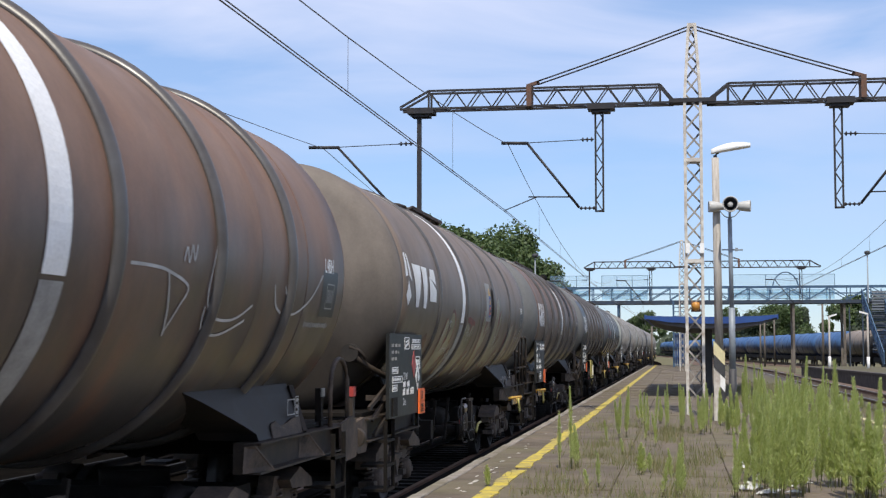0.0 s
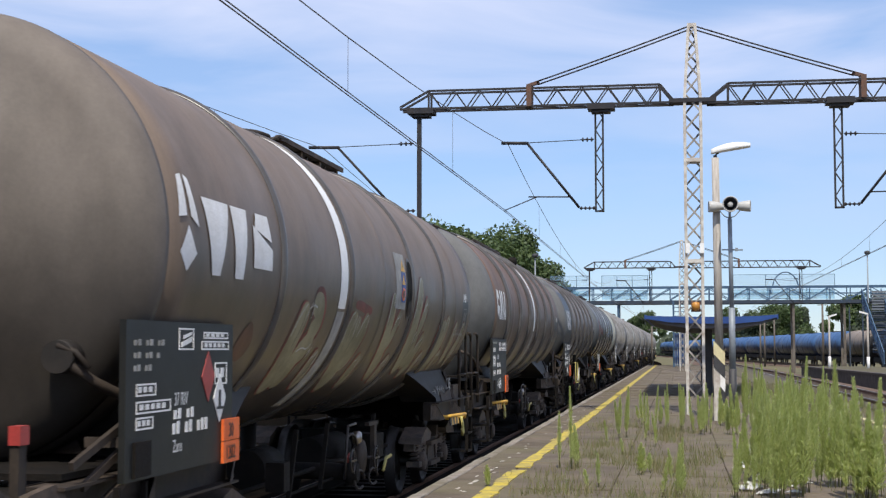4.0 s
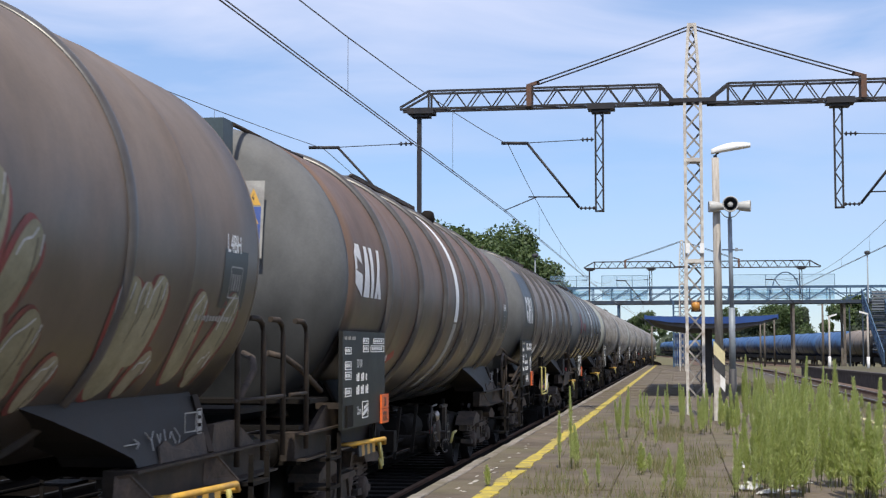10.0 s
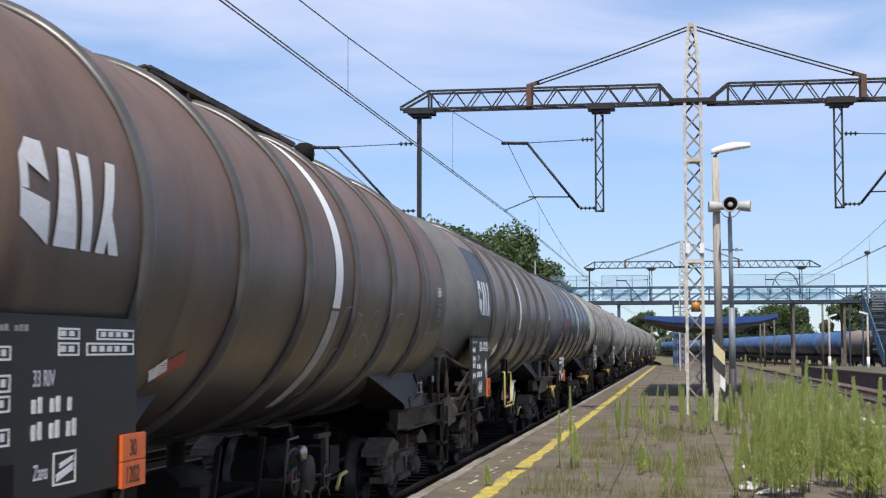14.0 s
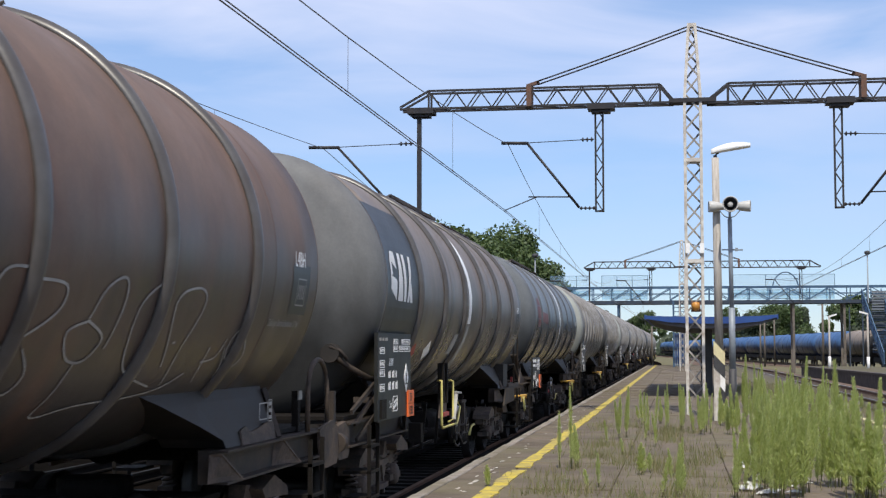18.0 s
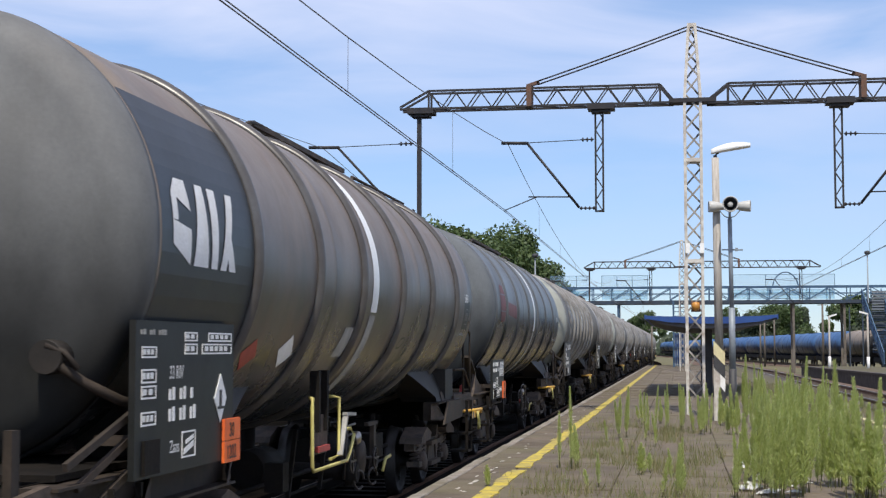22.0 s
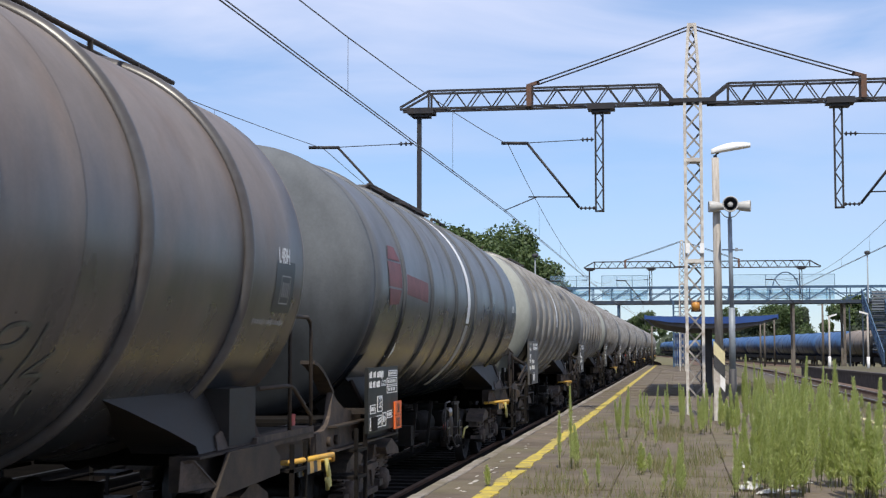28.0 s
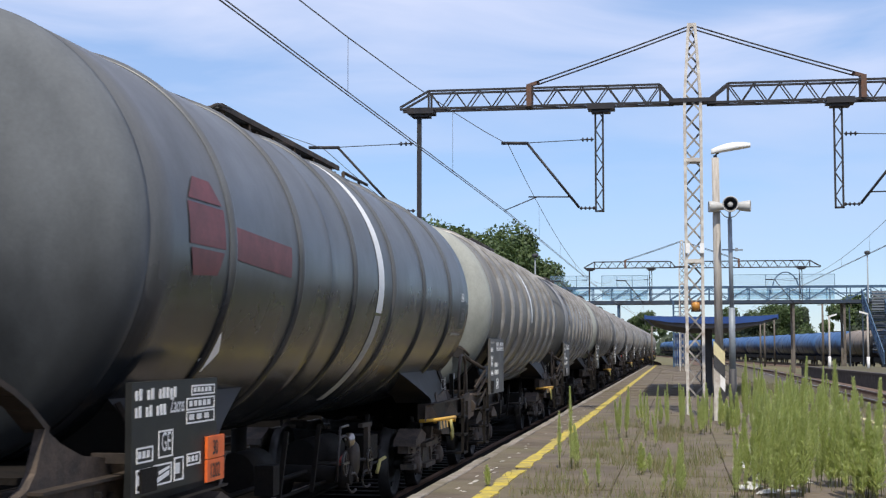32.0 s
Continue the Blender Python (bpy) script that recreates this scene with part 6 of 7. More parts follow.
        part("bracket_post", bm, M_FRAME, w)
        bm = B()
        rod(bm, [(1.24, mid + 1.2, 0.6), (1.26, mid + 1.28, 0.74), (1.28, mid + 1.45, 0.76)], 0.02, 8)
        part("isolating_cock", bm, M_PALEYELLOW, w, "faded yellow cock handle")
    for d, z in ((mid - 0.6, 0.85), (mid + 0.55, 0.8)):
        bm = B()
        lathe(bm, ((0.0, 0.11), (0.015, 0.125), (0.03, 0.11)), (1.28, d, z), 18, "x", closed=True)
        rod(bm, ((1.0, d, z), (1.3, d, z)), 0.02, 6)
        bar(bm, (1.3, d - 0.13, z), (1.3, d + 0.13, z), 0.02)
        bar(bm, (1.3, d, z - 0.13), (1.3, d, z + 0.13), 0.02)
        part("hand_wheel", bm, M_VALVE, w)
    bm = B()
    box(bm, 0.8, 1.1, mid + 1.5, mid + 1.9, 0.72, 1.0)
    part("valve_box", bm, M_BLACK, w)
    bm = B()
    box(bm, 0.95, 1.12, mid - 2.6, mid - 2.4, 0.72, 0.98)
    part("relay_box", bm, M_BLACK, w)
    for d in (mid - 1.0, mid + 1.25, mid - 2.2):
        bm = B()
        bar(bm, (1.05, d, 0.6), (1.1, d + 0.1, 1.25), 0.04)
        part("hanger", bm, M_BLACK, w)
    # yellow release handles
    for d in spec.get("handles", (3.1, L - 3.1)):
        bm = B()
        rod(bm, [(1.15, d - 0.6, 1.02), (1.36, d - 0.62, 1.04), (1.46, d + 0.5, 1.03), (1.44, d + 0.62, 0.98), (1.3, d + 0.58, 0.97), (1.3, d - 0.3, 1.0)], 0.024, 8)
        hd = part("release_handle", bm, M_YELLOW, w, "yellow brake release handle")
        for k in range(6):
            bm = B()
            poly(bm, [(1.37, d - 0.42 + k * 0.13, 0.9), (1.37, d - 0.29 + k * 0.13, 0.9), (1.35, d - 0.24 + k * 0.13, 1.02), (1.35, d - 0.37 + k * 0.13, 1.02)], 0.02, (1, 0, 0))
            part("hatched_plate", bm, M_YELLOW if k % 2 else M_INK, hd)
        bm = B()
        rod(bm, [(1.4, d + 0.5, 1.0), (1.42, d + 0.52, 0.86), (1.42, d + 0.56, 0.74), (1.42, d + 0.48, 0.72), (1.42, d + 0.46, 0.82)], 0.022, 8)
        part("hook", bm, M_PALEYELLOW, hd)
    # walkway along the top
    wy0, wy1 = spec.get("walk", (mid - 1.8, mid + 1.8))
    bm = B()
    top = TANK_Z + TANK_R - 0.05
    box(bm, -0.42, 0.42, wy0, wy1, top + 0.1, top + 0.12)
    deck = part("walkway", bm, M_GRATING, w)
    bm = B()
    for x in (-0.44, 0.44):
        box(bm, x - 0.012, x + 0.012, wy0, wy1, top + 0.085, top + 0.14)
    k = wy0 + 0.15
    while k < wy1:
        box(bm, -0.42, 0.42, k - 0.03, k + 0.03, top + 0.03, top + 0.09)
        for x in (-0.4, 0.4):
            bar(bm, (x, k, top - 0.1), (x, k, top + 0.05), 0.05)
            bar(bm, (x, k, top - 0.1), (x, k + 0.28, top + 0.06), 0.025)
        k += 0.85
    part("walkway_bearer", bm, M_BOGIE, deck)
    bm = B()
    rod(bm, [(0.44, wy0 - 0.7, top - 0.07), (0.44, wy0 - 0.1, top + 0.11), (0.44, wy0 + 0.3, top + 0.13)], 0.018, 6)
    part("grab_rail", bm, M_FRAME, deck)
    bm = B()
    lathe(bm, ((0.0, 0.34), (0.12, 0.34), (0.14, 0.38), (0.17, 0.38), (0.2, 0.3)), (0, mid - 0.6, top - 0.05), 20, "z")
    part("manhole_lid", bm, M_FRAME, w)
    if spec.get("top_rail"):
        a, b = spec["top_rail"]
        bm = B()
        rod(bm, ((0.5, a, top + 0.06), (0.5, b, top + 0.06)), 0.02, 6)
        rod(bm, ((0.25, a, top + 0.11), (0.25, b, top + 0.11)), 0.02, 6)
        k = a
        while k <= b:
            rod(bm, ((0.5, k, top - 0.09), (0.5, k, top + 0.06)), 0.022, 6)
            k += 0.9
        part("top_rail", bm, M_FRAME, w)
    # data panel
    py0, py1 = spec.get("panel", (1.45, 3.4))
    pz0, pz1 = spec.get("panel_z", (1.22, 2.17))
    bm = B()
    box(bm, 1.40, 1.44, py0, py1, pz0, pz1)
    panel = part("data_panel", bm, M_PLATE if near else M_GREYPLATE, w, "dark panel with white wagon data" if near else "mid-grey data panel")
    for a in (py0 + 0.1, py1 - 0.14):
        bm = B()
        box(bm, 1.15, 1.40, a, a + 0.04, pz0 + 0.2, pz0 + 0.26)
        part("panel_bracket", bm, M_FRAME, panel)
    pw, ph = py1 - py0, pz1 - pz0
    px = 1.441
    panel_marks(panel, px, py0, pz0, pw, ph, LAYOUTS[spec.get("layout", "plain")], near)
    bm = B()
    box(bm, 1.441, 1.46, py0 + 0.12, py0 + 0.38, pz0 + 0.02, pz0 + 0.24 * ph)
    part("card_holder", bm, M_BLACK, panel)
    if spec.get("diamond"):
        bm = B()
        diamond(bm, px, py1 - 0.3, pz0 + 0.46 * ph, 0.17)
        dm = part("hazard_diamond", bm, M_WHITE, panel)
        bm = B()
        box(bm, px + 0.006, px + 0.008, py1 - 0.33, py1 - 0.28, pz0 + 0.38 * ph, pz0 + 0.52 * ph)
        box(bm, px + 0.006, px + 0.008, py1 - 0.37, py1 - 0.23, pz0 + 0.38 * ph, pz0 + 0.40 * ph)
        part("symbol", bm, M_INK, dm)
    if spec.get("red_diamond"):
        bm = B()
        diamond(bm, px, py1 - 0.55, pz0 + 0.62 * ph, 0.17)
        part("flame_diamond", bm, M_RED, panel)
    if not near:
        return w, shell, panel
    bm = B()
    hy, hz = py1 - 0.26, pz0 - 0.02
    box(bm, 1.445, 1.465, hy, hy + 0.36, hz, hz + 0.15)
    box(bm, 1.445, 1.465, hy, hy + 0.36, hz + 0.156, hz + 0.306)
    hp = part("hazard_plate", bm, M_ORANGE, panel, "orange hazard number plate")
    if near:
        flat_word("30", 0.1, hy + 0.1, hz + 0.18, 1.467, hp, M_INK)
        flat_word("1202", 0.1, hy + 0.04, hz + 0.025, 1.467, hp, M_INK)
    if near and spec.get("class_mark", True):
        ey = yb - 0.75
        bm = B()
        patch(bm, ((ey - 0.04, -0.42), (ey + 0.5, -0.42), (ey + 0.5, 0.0), (ey - 0.04, 0.0)), 6, 0.003)
        part("repaint_patch", bm, M_PATCH, shell)
        tank_word("L4BH", 0.13, ey, -0.02, shell, M_WHITE)
        bm = B()
        qy, qs = ey + 0.12, -0.34
        for a, b in (((qy, qs), (qy + 0.26, qs)), ((qy, qs + 0.22), (qy + 0.26, qs + 0.22)), ((qy, qs), (qy, qs + 0.22)), ((qy + 0.26, qs), (qy + 0.26, qs + 0.22))):
            stroke(bm, (a, b), 0.012)
        for k in range(4):
            stroke(bm, ((qy + 0.05 + k * 0.053, qs + 0.05), (qy + 0.05 + k * 0.053, qs + 0.17)), 0.026)
        part("tank_mark", bm, M_GREYMARK, shell)
        if not spec.get("pressure"):
            bm = B()
            for k in range(14):
                stroke(bm, ((ey - 0.45 + k * 0.062, -0.5), (ey - 0.45 + k * 0.062 + 0.045, -0.5)), 0.035 if k % 4 else 0.05)
            tagged(part("small_print", bm, M_GREYMARK, shell), kind="stuff")
    return w, shell, panel


def octagon_logo(shell, y, s, wdt, h, kind, material):
    """Plain blocks in the colour and rhythm of a maker's mark."""
    quads = []
    if kind == "four":
        u = wdt / 4
        quads.append(((y, s + 0.12), (y + u * 1.05, s), (y + u * 1.05, s + h * 0.42), (y, s + h * 0.5)))
        quads.append(((y, s + h * 0.5), (y + u * 0.3, s + h * 0.5), (y + u * 0.3, s + h - 0.1), (y, s + h - 0.1)))
        quads.append(((y, s + h - 0.1), (y + u * 1.05, s + h - 0.2), (y + u * 0.9, s + h), (y + 0.1, s + h)))
        quads.append(((y + u * 1.25, s), (y + u * 2.15, s), (y + u * 2.0, s + h), (y + u * 1.55, s + h)))
        quads.append(((y + u * 2.35, s), (y + u * 2.75, s), (y + u * 2.8, s + h), (y + u * 2.3, s + h)))
        quads.append(((y + u * 2.95, s), (y + u * 3.35, s), (y + u * 4.0, s + h), (y + u * 3.55, s + h)))
        quads.append(((y + u * 3.55, s), (y + u * 4.0, s), (y + u * 3.55, s + h * 0.5), (y + u * 3.3, s + h * 0.35)))
    elif kind == "three":
        u = wdt / 5
        quads.append(((y, s + 0.12), (y + u * 0.35, s + 0.0), (y + u * 0.75, s + 0.12), (y + u * 0.38, s + 0.3)))
        quads.append(((y - u * 0.05, s + 0.34), (y + u * 0.32, s + 0.36), (y + u * 0.32, s + h + 0.12), (y + u * 0.1, s + h + 0.1)))
        quads.append(((y + u * 0.5, s + 0.36), (y + u * 0.85, s + 0.3), (y + u * 0.6, s + h + 0.1), (y + u * 0.42, s + h + 0.12)))
        quads.append(((y + u * 1.55, s), (y + u * 1.95, s), (y + u * 2.45, s + h), (y + u * 1.1, s + h)))
        quads.append(((y + u * 2.75, s), (y + u * 3.2, s), (y + u * 3.45, s + h), (y + u * 2.55, s + h)))
        quads.append(((y + u * 3.75, s + 0.1), (y + u * 4.9, s + 0.1), (y + u * 4.9, s + h * 0.5), (y + u * 3.75, s + h - 0.1)))
        quads.append(((y + u * 3.85, s + h - 0.12), (y + u * 4.85, s + h - 0.2), (y + u * 4.75, s + h), (y + u * 4.0, s + h)))
    else:
        quads.append(((y, s + h * 0.3), (y + wdt * 0.3, s + h * 0.3), (y + wdt * 0.3, s + h * 0.75), (y, s + h * 0.75)))
        quads.append(((y + wdt * 0.04, s - 0.02), (y + wdt * 0.24, s), (y + wdt * 0.29, s + h * 0.26), (y + wdt * 0.01, s + h * 0.26)))
        quads.append(((y + wdt * 0.01, s + h * 0.79), (y + wdt * 0.29, s + h * 0.79), (y + wdt * 0.22, s + h * 1.05), (y + wdt * 0.08, s + h * 1.05)))
        quads.append(((y + wdt * 0.38, s + h * 0.22), (y + wdt, s + h * 0.12), (y + wdt, s + h * 0.52), (y + wdt * 0.38, s + h * 0.6)))
    for k, q in enumerate(quads):
        bm = B()
        patch(bm, q, 6, 0.006 + 0.0005 * k)
        part("maker_mark", bm, material, shell, "plain block maker's mark")


def warning_signs(parent, at):
    """A grey panel with a yellow, a blue and a red sign; at(u, v, lift) places its points."""
    def sheet(u0, u1, v0, v1, e, n=4):
        bm = B()
        g = [[bm.verts.new(at(u0 + (u1 - u0) * i / n, v0 + (v1 - v0) * j / n, e)) for i in range(n + 1)] for j in range(n + 1)]
        for j in range(n):
            for i in range(n):
                bm.faces.new((g[j][i], g[j][i + 1], g[j + 1][i + 1], g[j + 1][i]))
        return bm

    def tri(u0, u1, v0, v1, e):
        bm = B()
        bm.faces.new([bm.verts.new(at(u, v, e)) for u, v in ((u0, v0), (u1, v0), ((u0 + u1) / 2, v1))])
        return bm

    pan = part("warning_panel", sheet(0, 1, 0, 1, 0), M_GREYMARK, parent, "grey panel with electric warning signs")
    part("blue_sign", sheet(0.5, 0.93, 0.12, 0.66, 0.002), M_BLUESIGN, pan)
    part("voltage_sign", tri(0.5, 0.92, 0.68, 0.9, 0.003), M_YELLOW, pan)
    part("voltage_sign", tri(0.54, 0.88, 0.44, 0.63, 0.004), M_YELLOW, pan)
    bm = B()
    bm.faces.new([bm.verts.new(at(0.71 + 0.17 * math.cos(a), 0.27 + 0.12 * math.sin(a), 0.004)) for a in [k * math.pi / 8 for k in range(16)]])
    dot = part("prohibition_sign", bm, M_ORANGE, pan)
    bm = B()
    bm.faces.new([bm.verts.new(at(0.71 + 0.1 * math.cos(a), 0.27 + 0.07 * math.sin(a), 0.006)) for a in [k * math.pi / 8 for k in range(16)]])
    part("sign_centre", bm, M_INK, pan)
    bm = B()
    bm.faces.new([bm.verts.new(at(u, v, 0.005)) for u, v in ((0.7, 0.72), (0.75, 0.78), (0.71, 0.78), (0.73, 0.84), (0.67, 0.77), (0.71, 0.77))])
    part("bolt_symbol", bm, M_INK, pan)


def build_train():
    bogie_protos()
    # wagon partly past the camera
    y0 = -1.5
    w, sh, pn = wagon(dict(y0=y0, length=16.2, paint="brown", end="end", label="grimy brown-grey tank wagon with rusty upper half and thin white graffiti", rings=[3.0, 5.2, 7.72 - y0, 9.56 - y0, 11.43 - y0], band=6.95 - y0, welds=[10.62 - y0, 11.98 - y0], seam=1.4, rear_seam=14.7 - 13.32, front="u", rear="u", walk=(3.6, 7.4), turn=True, panel=(1.5, 3.5), handles=()))
    o = -y0
    for pts in (((7.95, -0.2), (8.35, -0.2), (8.62, -0.22), (9.0, -0.3), (8.9, -0.45), (8.78, -0.62)), ((8.6, -0.22), (8.72, -0.45), (8.8, -0.64)), ((8.85, -0.14), (8.9, -0.05), (8.95, -0.14), (9.0, -0.03), (9.05, -0.12), (9.1, -0.02)),
                ((9.5, 0.0), (9.42, -0.3), (9.6, -0.48), (10.1, -0.5), (10.5, -0.38)), ((9.42, -0.42), (9.5, -0.58), (9.9, -0.62), (10.4, -0.5)), ((11.0, -0.2), (11.1, -0.35), (11.3, -0.42)), ((11.3, -0.2), (11.6, -0.42), (12.1, -0.3), (12.5, -0.05)), ((9.6, -0.1), (9.55, -0.4))):
        bm = B()
        stroke(bm, curve_pts([(a + o, b) for a, b in pts]), 0.021)
        part("graffiti", bm, M_SPRAYGREY, sh)

    y0 = 14.7
    w, sh, pn = wagon(dict(y0=y0, length=16.4, paint="taupe", end="taupe_end", ring_size=(0.045, 0.034), label="taupe-grey tank wagon with faded olive graffiti along its flank", rings=[18.95 - y0, 21.42 - y0, 24.66 - y0, 26.98 - y0], band=21.1 - y0, welds=[23.02 - y0, 28.1 - y0], seam=1.6, rear_seam=1.58, front="u", rear="tall", walk=(22.5 - y0, 25.4 - y0), turn=True, panel=(15.72 - y0, 17.75 - y0), diamond=True, red_diamond=True, layout="columns", handles=(28.6 - y0,)))
    for pts in (((3.55, 1.4), (3.3, 1.4), (3.37, 1.43)), ((3.3, 1.4), (3.37, 1.37)), ((3.15, 1.46), (3.08, 1.4), (3.0, 1.46)), ((3.08, 1.4), (3.1, 1.34)), ((2.95, 1.44), (2.95, 1.38), (2.88, 1.44)), ((2.84, 1.37), (2.8, 1.46)), ((2.74, 1.4), (2.68, 1.44), (2.66, 1.36)), ((2.6, 1.46), (2.54, 1.4), (2.6, 1.36))):
        bm = B()
        for (d0, z0), (d1, z1) in zip(pts, pts[1:]):
            bar(bm, (1.275 - (z0 - 1.26) * 0.35, 16.4 - d0, z0), (1.275 - (z1 - 1.26) * 0.35, 16.4 - d1, z1), 0.008)
        part("chalk_mark", bm, M_GREYMARK, w)
    octagon_logo(sh, 16.5 - y0, -0.2, 2.15, 0.52, "three", M_WHITE)
    # oval recess laid on flat, its inner shade painted black; pale lip, warning signs beside it
    c = 24.49 - y0
    for nm, m, hw, cs, hs_, lift in (("recess_rim", M_RING, 0.215, 0.0, 0.37, 0.006), ("recess_shade", M_BLACK, 0.185, 0.0, 0.33, 0.009), ("recess_floor", M_FRAME, 0.12, -0.23, 0.09, 0.012)):
        bm = B()
        ring = [bm.verts.new(on_tank(c + hw * math.cos(a), cs + hs_ * math.sin(a), lift)) for a in [2 * math.pi * k / 24 for k in range(24)]]
        hub = bm.verts.new(on_tank(c, cs, lift))
        for k in range(24):
            bm.faces.new((ring[k], ring[(k + 1) % 24], hub))
        part(nm, bm, m, sh)
    warning_signs(sh, lambda u, v, e: on_tank(23.64 - y0 + u * 0.6, -0.25 + v * 0.64, 0.006 + e))
    # fat sprayed letters: stems from top to foot, arms and round feet
    stems = (((5.2, -0.32), (5.06, -0.62), (5.08, -0.92), (5.2, -1.2), 0.36), ((5.36, -0.3), (5.6, -0.34), (5.66, -0.5), (5.42, -0.56), 0.25), ((5.74, -0.68), (5.46, -0.76), (5.4, -0.95), (5.44, -1.16), 0.34), ((6.14, -0.76), (6.08, -0.88), (6.08, -1.02), (6.16, -1.18), 0.26),
             ((7.1, -0.34), (7.06, -0.66), (7.2, -0.96), (7.42, -1.22), 0.44), ((7.7, -0.36), (7.58, -0.6), (7.5, -0.8), (7.48, -1.0), 0.36), ((7.3, -0.38), (7.34, -0.6), (7.36, -0.8), (7.4, -0.95), 0.22), ((8.1, -0.82), (8.04, -0.94), (8.04, -1.08), (8.12, -1.22), 0.29),
             ((8.9, -0.08), (8.88, -0.42), (9.0, -0.78), (9.32, -1.14), 0.34), ((9.38, -0.3), (9.26, -0.44), (9.2, -0.58), (9.12, -0.74), 0.22), ((9.66, -0.84), (9.58, -0.97), (9.6, -1.08), (9.68, -1.2), 0.27),
             ((10.62, 0.16), (10.42, -0.34), (10.46, -0.72), (10.72, -1.06), 0.42), ((11.08, -0.1), (10.94, -0.25), (10.84, -0.4), (10.74, -0.54), 0.26), ((10.72, -0.5), (10.78, -0.68), (10.86, -0.84), (10.98, -1.0), 0.3), ((11.3, -0.56), (11.16, -0.76), (11.18, -0.95), (11.32, -1.14), 0.38), ((11.76, -0.8), (11.68, -0.92), (11.66, -1.02), (11.72, -1.14), 0.23),
             ((12.38, -0.28), (12.42, -0.6), (12.5, -0.82), (12.68, -1.06), 0.4), ((12.9, -0.26), (12.84, -0.46), (12.8, -0.66), (12.78, -0.86), 0.3), ((12.64, -0.3), (12.64, -0.5), (12.66, -0.7), (12.7, -0.9), 0.22), ((13.14, -0.78), (13.04, -0.88), (13.0, -0.98), (13.02, -1.1), 0.21),
             ((13.74, -0.34), (13.64, -0.55), (13.66, -0.78), (13.76, -1.0), 0.3), ((14.42, -0.32), (14.3, -0.58), (14.16, -0.8), (14.08, -0.98), 0.32), ((14.28, -0.75), (14.22, -0.85), (14.18, -0.95), (14.18, -1.06), 0.2))
    for *pts, wide in stems:
        for nm, m, grow, lift in (("graffiti_halo", M_GRAFRED, 0.11, 0.003), ("graffiti_fill", M_GRAFOVAL if wide < 0.28 and pts[0][1] < -0.7 else M_GRAFFILL, 0.0, 0.004)):
            bm = B()
            brush(bm, pts, wide + grow, lift)
            part(nm, bm, m, sh)
        (ya, sa), (yb, sb) = pts[0], pts[1]
        for line in (((yb - wide * 0.42, sb), ((ya + yb) / 2 - wide * 0.44, (sa + sb) / 2), (ya - wide * 0.36, sa - 0.05), (ya - wide * 0.15, sa + 0.0)), ((ya + wide * 0.12, sa - 0.03), (ya + wide * 0.05, sa - 0.14))):
            bm = B()
            stroke(bm, curve_pts(line, 4), 0.014, 0.006)
            part("graffiti_highlight", bm, M_SPRAYGREY, sh)
        for u, drop in ((-0.12, 0.34), (0.14, 0.22)):
            bm = B()
            stroke(bm, curve_pts([(ya + wide * u, sa - 0.05), (ya + wide * u - 0.02, sa - 0.05 - drop * 0.5), (ya + wide * u - 0.06, sa - 0.05 - drop)], 4), 0.013, 0.0055)
            part("paint_run", bm, M_GRAFSHADE, sh)
    for pts, wide in ((((3.78, -0.58), (3.7, -0.66), (3.64, -0.72), (3.6, -0.82)), 0.34), (((7.0, -0.27), (7.2, -0.27), (7.5, -0.3), (7.8, -0.32)), 0.1)):
        bm = B()
        brush(bm, pts, wide, 0.0035)
        part("graffiti_glow", bm, M_GLOW if wide > 0.2 else M_GRAFRED, sh)

    y0 = 31.1
    w, sh, pn = wagon(dict(y0=y0, length=16.25, paint="rusty", end="end", pressure=True, label="rust-stained dark tank wagon with a white band and scratched graffiti", rings=[34.52 - y0, 36.46 - y0, 38.33 - y0, 40.22 - y0, 42.08 - y0, 43.94 - y0], band=39.5 - y0, welds=[35.35 - y0, 44.5 - y0], seam=1.45, rear_seam=1.54, front="tall", rear="u", walk=(37.26 - y0, 41.7 - y0), turn=True, panel=(32.5 - y0, 34.5 - y0), handles=(33.9 - y0,)))
    octagon_logo(sh, 32.84 - y0, -0.18, 1.25, 0.52, "four", M_WHITE)
    tank_word("Zulässiger Betriebsüberdruck 3.0 bar", 0.06, 44.55 - y0, -0.53, sh, M_GREYMARK, 0.72)
